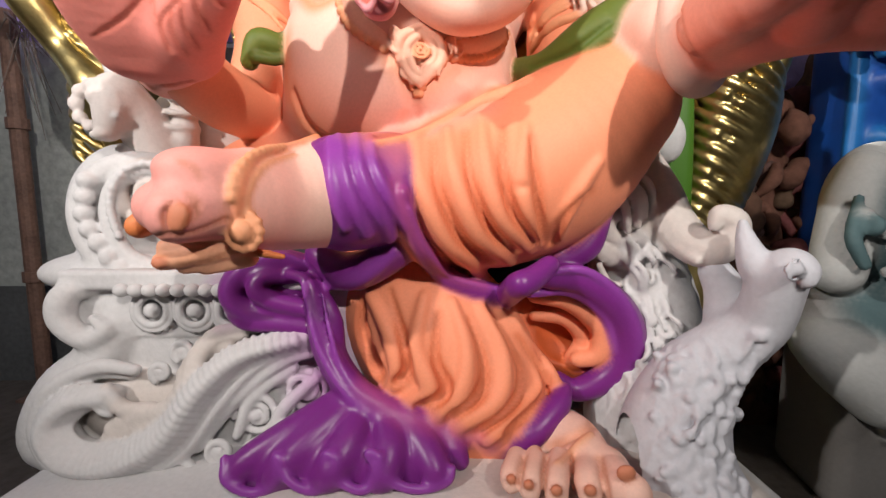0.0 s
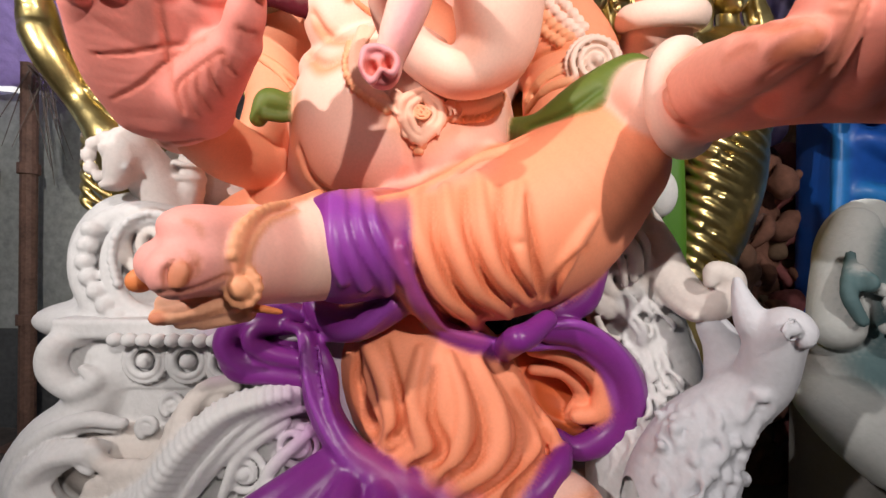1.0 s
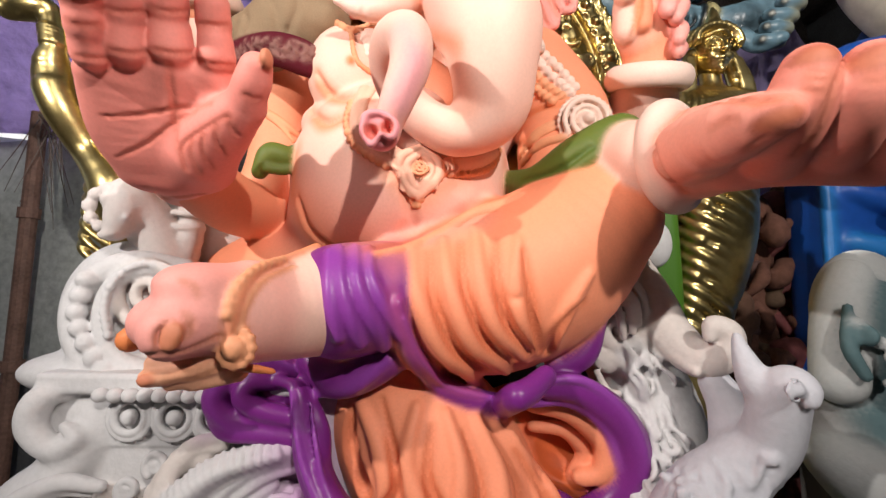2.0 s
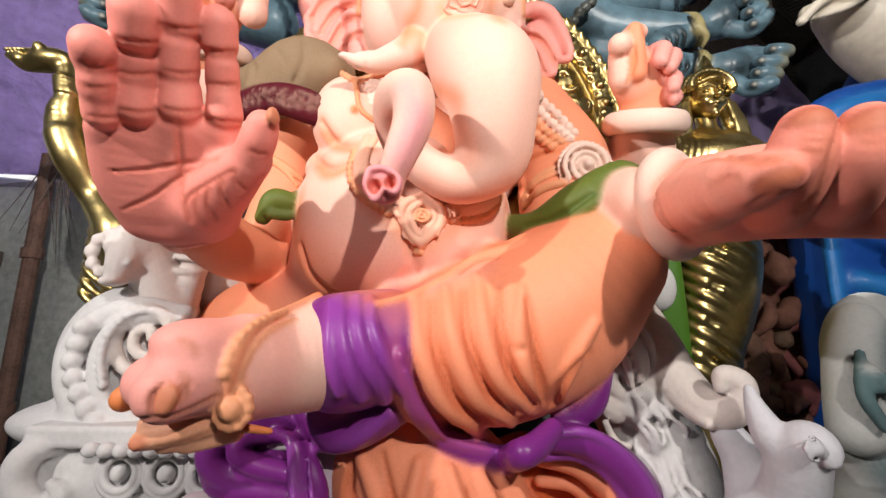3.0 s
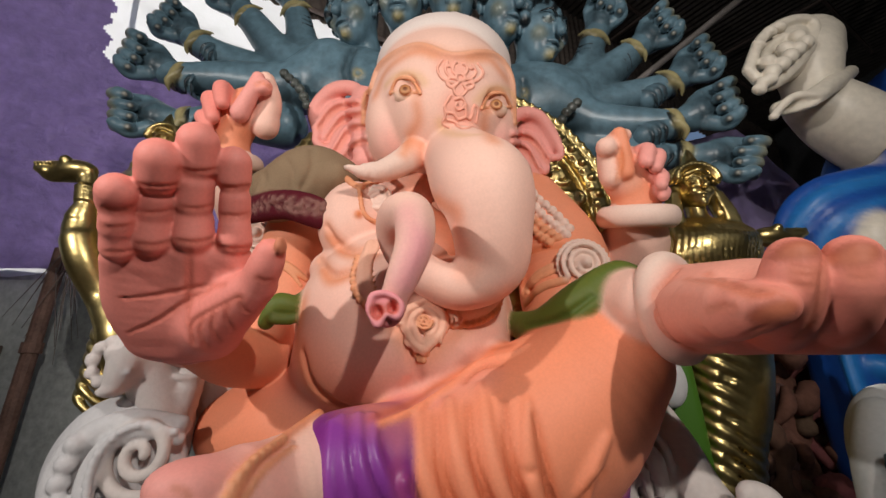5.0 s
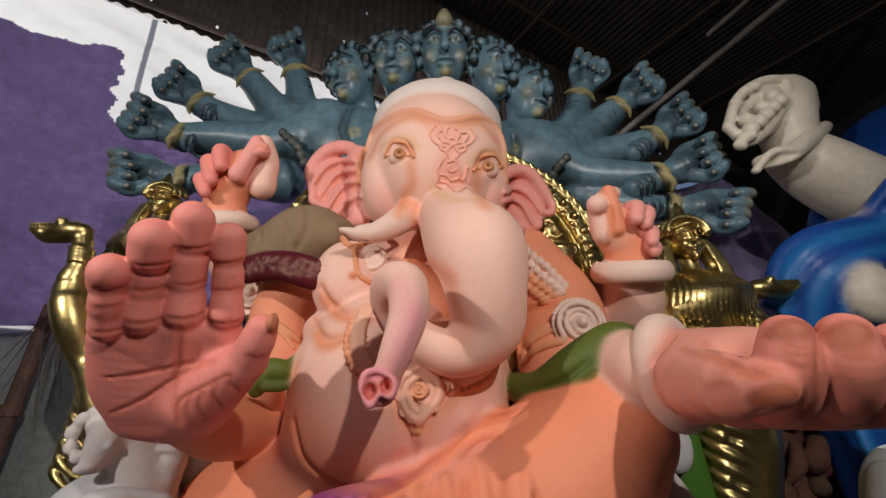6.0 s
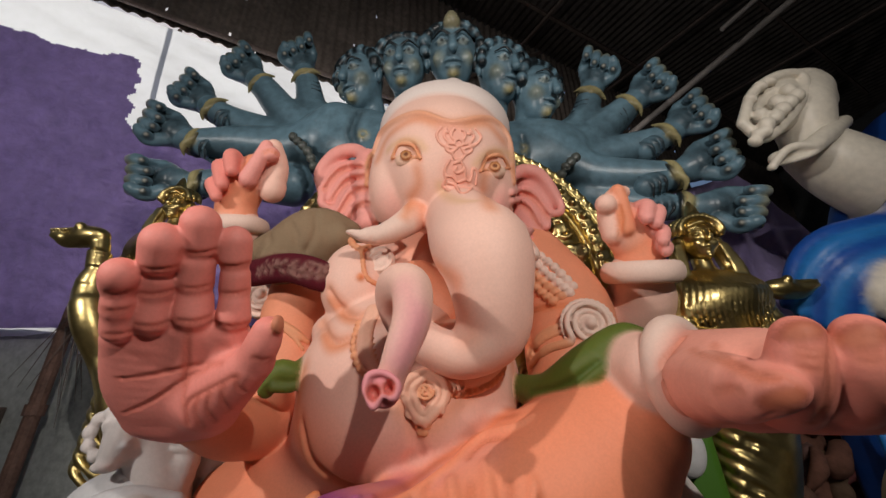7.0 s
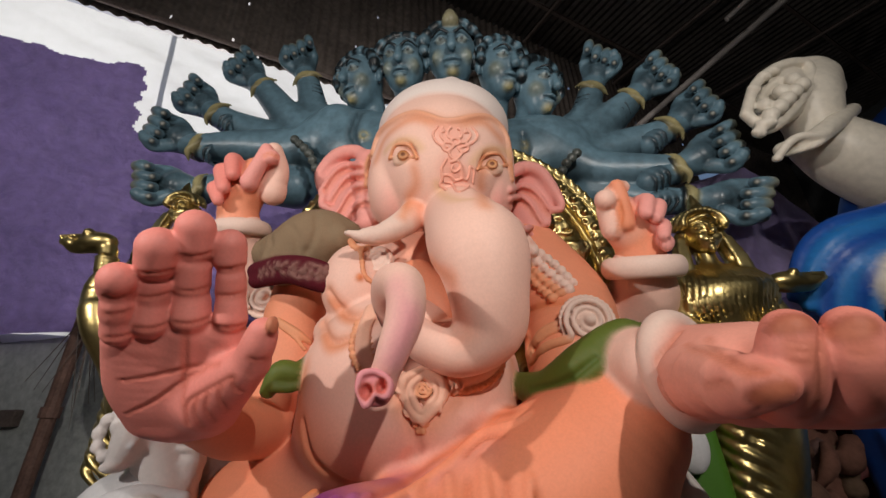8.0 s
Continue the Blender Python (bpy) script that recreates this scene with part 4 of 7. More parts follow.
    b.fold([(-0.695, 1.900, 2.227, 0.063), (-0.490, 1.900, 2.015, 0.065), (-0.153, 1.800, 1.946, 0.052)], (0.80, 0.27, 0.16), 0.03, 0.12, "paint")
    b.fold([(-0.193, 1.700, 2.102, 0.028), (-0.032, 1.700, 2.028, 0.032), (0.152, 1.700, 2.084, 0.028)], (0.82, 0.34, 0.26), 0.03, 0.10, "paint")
    # waved upper edge of the leg cloth on the belly
    b.fold([(-0.261, 1.600, 1.916, 0.011), (-0.127, 1.600, 1.956, 0.016), (0.021, 1.600, 2.039, 0.016), (0.060, 1.600, 2.073, 0.014), (0.148, 1.600, 2.126, 0.018), (0.276, 1.600, 2.161, 0.016), (0.336, 1.600, 2.194, 0.012)], ORANGE, 0.012, 0.008)
    # dark rim painted on the belly above the cloth edge, as contact shade
    b.fold([(-0.284, 1.600, 1.942, 0.009), (-0.138, 1.600, 1.982, 0.011), (0.009, 1.600, 2.068, 0.011), (0.137, 1.600, 2.156, 0.012), (0.266, 1.600, 2.189, 0.009)], DEEP, 0.012, 0.03, "paint")
    b.fold([(0.066, 1.600, 2.050, 0.005), (0.148, 1.600, 2.107, 0.009), (0.229, 1.600, 2.119, 0.005)], DEEP, 0.01, 0.012, "cut")
    # collar, shoulder ornaments and armlets
    for f in ([(-0.592, 2.000, 3.224), (-0.477, 1.950, 3.121), (-0.348, 1.950, 3.169), (-0.240, 2.000, 3.207)],):
        o.studs(f, 0.022, 0.034, ORN)
    at = b.seat(np.array([(-0.358, 1.900, 3.006)]))[0]
    o.ball(at, (0.085, 0.03, 0.10), CREAM, 0.015)
    o.spiral(at + np.array((0, -0.03, 0)), 0.01, 0.075, 2.3, 0.011, CREAM)
    o.studs([(-0.463, 1.900, 3.079), (-0.417, 1.850, 2.906), (-0.317, 1.850, 2.832)], 0.016, 0.026, ORN)
    for row in range(4):
        o.studs([(0.561, 2.200, 3.189), (0.685, 2.200, 3.067), (0.785, 2.200, 2.933)] if row == 0 else [(0.526, 2.150, 3.109), (0.631, 2.150, 2.993), (0.762, 2.200, 2.898)] if row == 1 else [(0.501, 2.100, 3.015), (0.579, 2.100, 2.923), (0.709, 2.150, 2.848)] if row == 2 else [(0.499, 2.100, 2.944), (0.556, 2.100, 2.872), (0.642, 2.100, 2.801)], 0.03, 0.055, CREAM if row < 2 else ORN)
    for p in ((0.748, 2.000, 2.657), (-1.024, 2.000, 2.835)):
        at = b.seat(np.array([p]))[0]
        o.ball(at, (0.125, 0.045, 0.125), CREAM, 0.02)
        o.spiral(at + np.array((0, -0.05, 0)), 0.02, 0.115, 2.6, 0.015, CREAM)
        o.ball(at + np.array((0, -0.06, 0)), 0.03, CREAM, 0.01)
        for i in range(30):
            a = i * math.pi / 15
            o.ball(at + np.array((0.128 * math.cos(a), -0.02, 0.128 * math.sin(a))), 0.014, CREAM, 0.006)
    for f in ([(0.659, 2.100, 2.702, 0.022), (0.504, 2.000, 2.605, 0.024), (0.417, 2.000, 2.491, 0.017)], [(0.675, 2.100, 2.606, 0.022), (0.524, 2.000, 2.540, 0.024), (0.426, 2.000, 2.448, 0.017)], [(-0.935, 2.000, 2.719, 0.022), (-0.831, 2.000, 2.653, 0.025), (-0.746, 2.000, 2.589, 0.018)]):
        o.fold(f, ORN, 0.012, 0.02)
    o.studs([(0.654, 2.100, 2.670), (0.500, 2.000, 2.576), (0.414, 2.000, 2.469)], 0.014, 0.024, ORN)
    o.studs([(-0.914, 2.000, 2.687), (-0.827, 2.000, 2.622), (-0.756, 2.000, 2.544)], 0.014, 0.024, ORN)
    # green scarf over both elbows
    b.limb([(0.350, 2.000, 2.347, 0.059), (0.472, 1.850, 2.301, 0.092), (0.624, 1.720, 2.391, 0.102), (0.770, 1.680, 2.498, 0.076), (0.861, 1.680, 2.524, 0.036)], GREEN, 0.02, 0.015)
    b.limb([(0.376, 1.920, 2.272, 0.034), (0.505, 1.780, 2.259, 0.047), (0.625, 1.660, 2.349, 0.049), (0.754, 1.620, 2.464, 0.034)], GREEN, 0.015, 0.015)
    b.fold([(0.381, 1.800, 2.304, 0.008), (0.512, 1.700, 2.321, 0.013), (0.651, 1.650, 2.410, 0.010)], (0.05, 0.10, 0.01), 0.012, 0.015, "cut")
    b.limb([(-0.716, 2.000, 2.500, 0.042), (-0.748, 1.900, 2.427, 0.056), (-0.812, 1.850, 2.427, 0.055), (-0.860, 1.850, 2.343, 0.038)], GREEN, 0.02, 0.015)
    b.limb([(-0.667, 1.950, 2.455, 0.017), (-0.736, 1.880, 2.364, 0.025), (-0.820, 1.820, 2.350, 0.024)], GREEN, 0.012, 0.015)
    return [b, o, n, q, u]


def statue_head():
    h = Clay((-0.95, 0.9, 1.95), (0.95, 2.75, 4.5), 0.0115)
    h.ball((-0.006, 2.120, 3.792), (0.46, 0.46, 0.50), SKIN, 0.05)
    h.ball((-0.303, 2.020, 3.585), (0.17, 0.22, 0.30), SKIN, 0.06)
    h.ball((0.309, 2.020, 3.551), (0.15, 0.22, 0.28), SKIN, 0.06)
    h.ball((0.109, 1.920, 3.707), (0.15, 0.30, 0.34), SKIN, 0.08)
    # trunk
    h.limb([(0.090, 1.860, 3.229, 0.191), (0.151, 1.580, 2.955, 0.213), (0.189, 1.500, 2.853, 0.210), (0.206, 1.500, 2.682, 0.173), (0.199, 1.560, 2.539, 0.153), (0.079, 1.550, 2.436, 0.102), (-0.036, 1.540, 2.460, 0.088), (-0.144, 1.500, 2.537, 0.081), (-0.192, 1.420, 2.623, 0.077), (-0.167, 1.300, 2.651, 0.077), (-0.107, 1.200, 2.607, 0.073), (-0.096, 1.160, 2.490, 0.065), (-0.131, 1.145, 2.369, 0.053), (-0.160, 1.165, 2.300, 0.044)], SKIN, 0.06, 0.04)
    h.fold([(-0.127, 1.200, 2.624, 0.016), (-0.075, 1.150, 2.486, 0.018), (-0.110, 1.120, 2.339, 0.014)], (0.74, 0.28, 0.30), 0.02, 0.07, "paint")
    h.ball((-0.180, 1.175, 2.272), (0.056, 0.040, 0.054), (0.80, 0.32, 0.33), 0.02, 0.03, (0, 35, 0))
    snout = Clay((-0.32, 1.0, 2.12), (-0.04, 1.26, 2.40), 0.005)
    snout.limb([(-0.224, 1.100, 2.256, 0.010), (-0.214, 1.100, 2.299, 0.012), (-0.167, 1.100, 2.304, 0.010), (-0.130, 1.100, 2.272, 0.012), (-0.139, 1.100, 2.235, 0.011), (-0.170, 1.090, 2.241, 0.008), (-0.197, 1.100, 2.212, 0.011), (-0.224, 1.100, 2.256, 0.010)], (0.80, 0.30, 0.32), 0.012, 0.02)
    snout.ball((-0.184, 1.130, 2.262), (0.062, 0.030, 0.050), (0.74, 0.24, 0.25), 0.012, 0.02, (0, 35, 0))
    snout.ball((-0.198, 1.090, 2.251), (0.020, 0.04, 0.023), DEEP, 0.006, 0.010, mode="cut")
    snout.ball((-0.154, 1.090, 2.264), (0.018, 0.04, 0.021), DEEP, 0.006, 0.010, mode="cut")
    h.fold([(-0.078, 1.200, 2.514, 0.017), (-0.097, 1.150, 2.427, 0.020), (-0.128, 1.150, 2.357, 0.016)], (0.74, 0.26, 0.30), 0.02, 0.06, "paint")
    h.fold([(-0.190, 1.800, 3.210, 0.016), (-0.129, 1.750, 3.044, 0.021), (-0.011, 1.700, 2.906, 0.017), (0.065, 1.700, 2.857, 0.011)], RUSTY, 0.02, 0.04, "paint")
    # sprayed blush and rust tones
    h.ball((-0.280, 1.720, 3.310), (0.10, 0.2, 0.12), (0.82, 0.36, 0.31), 0.02, 0.12, mode="paint")
    h.ball((0.331, 1.760, 3.320), (0.07, 0.2, 0.10), (0.82, 0.36, 0.31), 0.02, 0.10, mode="paint")
    h.fold([(0.045, 1.600, 2.819, 0.010), (0.078, 1.550, 2.665, 0.012), (0.119, 1.550, 2.528, 0.012), (0.081, 1.500, 2.483, 0.009)], (0.80, 0.34, 0.22), 0.02, 0.06, "paint")
    h.fold([(-0.057, 1.500, 2.398, 0.009), (0.097, 1.500, 2.350, 0.011), (0.264, 1.550, 2.429, 0.009)], (0.80, 0.36, 0.24), 0.02, 0.05, "paint")
    # mouth and tusks
    h.limb([(-0.149, 1.950, 2.899, 0.125), (0.006, 1.850, 2.733, 0.115), (0.034, 1.800, 2.660, 0.083)], PEACH, 0.04, 0.03)
    h.limb([(-0.151, 1.900, 3.301, 0.086), (-0.258, 1.800, 3.160, 0.068), (-0.376, 1.720, 3.074, 0.044), (-0.488, 1.660, 3.082, 0.011)], CREAM, 0.015, 0.01)
    h.ball((-0.156, 1.850, 3.272), (0.075, 0.07, 0.08), PEACH, 0.03, 0.03)
    h.limb([(0.428, 2.000, 3.175, 0.060), (0.490, 1.950, 3.058, 0.045), (0.501, 1.900, 3.011, 0.015)], CREAM, 0.015, 0.01)
    # cap with its rolled edge
    h.ball((0.016, 2.180, 4.128), (0.47, 0.46, 0.345), (0.80, 0.68, 0.62), 0.02, 0.02, (20, 0, 0))
    h.ball((0.090, 2.120, 4.427), (0.10, 0.14, 0.12), (0.80, 0.68, 0.62), 0.12, 0.02)
    h.ball((0.027, 2.020, 3.698), (0.44, 0.42, 0.46), SKIN, 0.02, 0.02)
    h.fold([(-0.438, 1.950, 3.809, 0.022), (-0.346, 1.800, 3.858, 0.025), (-0.142, 1.700, 3.886, 0.024), (0.059, 1.650, 3.761, 0.019), (0.276, 1.700, 3.822, 0.023), (0.397, 1.800, 3.765, 0.024), (0.437, 1.950, 3.666, 0.021)], ORN, 0.015, 0.05)
    h.fold([(-0.414, 1.950, 3.762, 0.015), (-0.317, 1.800, 3.820, 0.014), (-0.132, 1.700, 3.850, 0.013), (0.058, 1.650, 3.723, 0.013), (0.257, 1.700, 3.789, 0.013), (0.371, 1.800, 3.745, 0.014)], RUSTY, 0.015, 0.045, "paint")
    # eyes
    detail = Clay((-0.5, 1.35, 3.1), (0.55, 2.15, 4.1), 0.0062)
    detail.seat = h.seat
    for e, side in (((-0.196, 1.660, 3.540), -1), ((0.287, 1.660, 3.435), 1)):
        at = h.seat(np.array([e]))[0]
        h.ball(at + np.array((0, -0.02, -0.004)), (0.078, 0.034, 0.056), (0.82, 0.42, 0.26), 0.03, 0.03, mode="cut")
        detail.ball(at + np.array((0, 0.046, -0.004)), (0.066, 0.050, 0.046), (0.84, 0.58, 0.44), 0.006, 0.008)
        detail.ball(at + np.array((0, 0.006, 0.0)), (0.031, 0.014, 0.033), (0.60, 0.28, 0.09), 0.004, 0.006)
        detail.ring(at + np.array((0, -0.005, 0.0)), 0.029, 0.005, (0.34, 0.11, 0.03), 0.004, 0.006, (90, 0, 0))
        detail.ball(at + np.array((0, -0.008, 0.002)), (0.013, 0.008, 0.014), (0.20, 0.06, 0.02), 0.004, 0.004)
        for i in range(2):
            arc = [(at[0] + x * 0.080, at[1] + 0.02 - (0.05 if abs(x) < 0.6 else 0.01), at[2] + zz * (1 + 0.45 * i), 0.011 - 0.003 * i) for x, zz in ((-1, -0.014), (-0.55, 0.036), (0, 0.052), (0.55, 0.036), (1, -0.014))]
            (detail if i == 0 else h).fold(arc, ORN if i == 0 else RUSTY, 0.008, 0.02, "add" if i == 0 else "cut")
        arc = [(at[0] + x * 0.078, at[1] + 0.02 - (0.05 if abs(x) < 0.6 else 0.01), at[2] + zz, 0.009) for x, zz in ((-1, -0.014), (-0.5, -0.046), (0, -0.056), (0.5, -0.046), (1, -0.014))]
        detail.fold(arc, ORN, 0.008, 0.02)
        brow = [(at[0] + x * 0.105, at[1], at[2] + zz, 0.009) for x, zz in ((-1, 0.03), (-0.6, 0.085), (0, 0.115), (0.6, 0.10), (1, 0.05))]
        h.fold(brow, (0.72, 0.42, 0.18), 0.02, 0.03, "paint")
    h.fold([(-0.129, 1.600, 3.401, 0.012), (-0.119, 1.600, 3.294, 0.015), (-0.163, 1.650, 3.243, 0.018), (-0.198, 1.700, 3.172, 0.018)], RUSTY, 0.03, 0.04, "paint")
    h.fold([(0.226, 1.600, 3.344, 0.012), (0.209, 1.600, 3.259, 0.014), (0.261, 1.700, 3.268, 0.015)], RUSTY, 0.03, 0.04, "paint")
    # raised mark on the brow
    MARK = (0.86, 0.42, 0.31)
    h.fold([(0.016, 1.620, 3.667, 0.044), (0.096, 1.600, 3.593, 0.068), (0.085, 1.600, 3.479, 0.042), (0.064, 1.580, 3.375, 0.058), (0.104, 1.580, 3.285, 0.069)], (0.82, 0.40, 0.30), 0.02, 0.04, "paint")
    for f in (
        [(0.004, 1.600, 3.679, 0.009), (-0.023, 1.600, 3.624, 0.009), (0.002, 1.600, 3.559, 0.009), (0.051, 1.600, 3.530, 0.009)], [(0.193, 1.600, 3.651, 0.009), (0.222, 1.600, 3.594, 0.009), (0.187, 1.600, 3.541, 0.009), (0.129, 1.600, 3.521, 0.009)],
        [(0.033, 1.600, 3.668, 0.009), (0.018, 1.600, 3.617, 0.009), (0.045, 1.600, 3.566, 0.009), (0.076, 1.600, 3.555, 0.009)], [(0.164, 1.600, 3.647, 0.009), (0.184, 1.600, 3.596, 0.009), (0.152, 1.600, 3.555, 0.009), (0.123, 1.600, 3.550, 0.009)],
        [(0.065, 1.600, 3.648, 0.009), (0.058, 1.600, 3.607, 0.009), (0.077, 1.600, 3.583, 0.009)], [(0.132, 1.600, 3.639, 0.009), (0.136, 1.600, 3.603, 0.009), (0.120, 1.600, 3.579, 0.009)],
        [(0.096, 1.600, 3.591, 0.009), (0.074, 1.600, 3.565, 0.009), (0.097, 1.600, 3.537, 0.009), (0.124, 1.600, 3.559, 0.009), (0.103, 1.600, 3.587, 0.009)],
        [(0.038, 1.600, 3.557, 0.009), (0.027, 1.600, 3.522, 0.009), (0.055, 1.600, 3.499, 0.009), (0.087, 1.600, 3.528, 0.009)], [(0.159, 1.600, 3.542, 0.009), (0.165, 1.600, 3.501, 0.009), (0.130, 1.600, 3.485, 0.009), (0.112, 1.600, 3.518, 0.009)],
        [(0.061, 1.600, 3.494, 0.009), (0.070, 1.600, 3.455, 0.009), (0.105, 1.600, 3.448, 0.009), (0.130, 1.600, 3.478, 0.009)],
        [(0.046, 1.600, 3.447, 0.009), (0.015, 1.600, 3.384, 0.009), (0.019, 1.600, 3.318, 0.009), (0.002, 1.600, 3.278, 0.009), (0.037, 1.600, 3.249, 0.009)],
        [(0.069, 1.600, 3.424, 0.009), (0.105, 1.600, 3.431, 0.009), (0.117, 1.600, 3.388, 0.009), (0.088, 1.600, 3.356, 0.009), (0.068, 1.600, 3.374, 0.009), (0.077, 1.600, 3.398, 0.009)],
        [(0.123, 1.600, 3.388, 0.009), (0.121, 1.600, 3.330, 0.009), (0.140, 1.600, 3.296, 0.009), (0.157, 1.600, 3.336, 0.009), (0.165, 1.600, 3.386, 0.009), (0.184, 1.600, 3.360, 0.009), (0.173, 1.600, 3.278, 0.009)],
        [(0.025, 1.600, 3.342, 0.009), (0.060, 1.600, 3.336, 0.009), (0.079, 1.600, 3.299, 0.009), (0.113, 1.600, 3.310, 0.009)], [(0.031, 1.600, 3.296, 0.009), (0.065, 1.600, 3.283, 0.009), (0.091, 1.600, 3.250, 0.009), (0.151, 1.600, 3.254, 0.009)],
    ):
        detail.fold(f, MARK, 0.006, 0.015, n=5)
    for q in ((0.040, 1.600, 3.640, 0.009), (0.077, 1.600, 3.662, 0.009), (0.120, 1.600, 3.649, 0.009), (0.157, 1.600, 3.621, 0.009)):
        detail.ball(h.seat(np.array([q[:3]]))[0], 0.012, MARK, 0.004)
    h.fold([(-0.012, 1.600, 3.288, 0.012), (0.007, 1.600, 3.236, 0.014), (0.087, 1.600, 3.221, 0.014), (0.167, 1.600, 3.227, 0.011)], (0.72, 0.42, 0.2), 0.02, 0.03, "paint")
    # ears
    for ear in (0, 1):
        if ear == 0:
            rim = [(-0.512, 2.150, 3.898, 0.040), (-0.634, 2.200, 4.030, 0.050), (-0.778, 2.200, 4.003, 0.050), (-0.882, 2.200, 3.844, 0.040), (-0.841, 2.200, 3.689, 0.032), (-0.839, 2.200, 3.588, 0.027), (-0.756, 2.200, 3.539, 0.027), (-0.703, 2.180, 3.437, 0.023), (-0.532, 2.120, 3.354, 0.029)]
            lines = ([(-0.557, 2.100, 3.838, 0.023), (-0.711, 2.100, 3.800, 0.027), (-0.815, 2.150, 3.701, 0.019)], [(-0.521, 2.100, 3.766, 0.023), (-0.657, 2.100, 3.713, 0.027), (-0.764, 2.150, 3.585, 0.019)], [(-0.501, 2.100, 3.673, 0.023), (-0.601, 2.100, 3.633, 0.026), (-0.712, 2.150, 3.473, 0.019)], [(-0.483, 2.100, 3.560, 0.019), (-0.557, 2.100, 3.530, 0.022), (-0.648, 2.150, 3.427, 0.019)])
            h.ball((-0.711, 2.280, 3.782), (0.20, 0.07, 0.23), PINK, 0.04, 0.03, (0, 0, 20))
            h.ball((-0.614, 2.240, 3.587), (0.14, 0.06, 0.16), PINK, 0.04, 0.03, (0, 0, 20))
            h.limb([(-0.523, 2.200, 3.911, 0.102), (-0.496, 2.150, 3.593, 0.095), (-0.492, 2.100, 3.370, 0.065)], PINK, 0.04, 0.03)
        else:
            rim = [(0.464, 2.150, 3.720, 0.038), (0.556, 2.200, 3.798, 0.047), (0.667, 2.200, 3.754, 0.047), (0.756, 2.200, 3.556, 0.038), (0.768, 2.200, 3.459, 0.026), (0.683, 2.200, 3.438, 0.026), (0.665, 2.200, 3.354, 0.026), (0.615, 2.200, 3.340, 0.022), (0.588, 2.180, 3.237, 0.021), (0.503, 2.120, 3.251, 0.028)]
            lines = ([(0.445, 2.100, 3.575, 0.022), (0.570, 2.100, 3.546, 0.026), (0.672, 2.150, 3.422, 0.018)], [(0.438, 2.100, 3.510, 0.022), (0.531, 2.100, 3.463, 0.025), (0.607, 2.150, 3.342, 0.018)], [(0.441, 2.100, 3.426, 0.018), (0.497, 2.100, 3.381, 0.021), (0.562, 2.150, 3.264, 0.018)])
            h.ball((0.613, 2.280, 3.614), (0.18, 0.07, 0.20), PINK, 0.04, 0.03, (0, 0, -20))
            h.ball((0.548, 2.240, 3.437), (0.12, 0.06, 0.16), PINK, 0.04, 0.03, (0, 0, -20))
        h.limb(rim, PINK, 0.03, 0.02)
        for f in lines:
            h.fold(f, PINK, 0.02, 0.02)
            h.fold([(q[0], q[1], q[2] - 0.035, q[3] * 0.6) for q in f], (0.74, 0.24, 0.14), 0.015, 0.02, "cut")
    h.studs([(-0.451, 2.000, 3.849), (-0.484, 2.000, 3.759), (-0.481, 2.000, 3.582)], 0.02, 0.03, ORN)
    h.studs([(0.446, 2.000, 3.703), (0.444, 2.000, 3.572)], 0.02, 0.03, ORN)
    return [h, detail, snout]


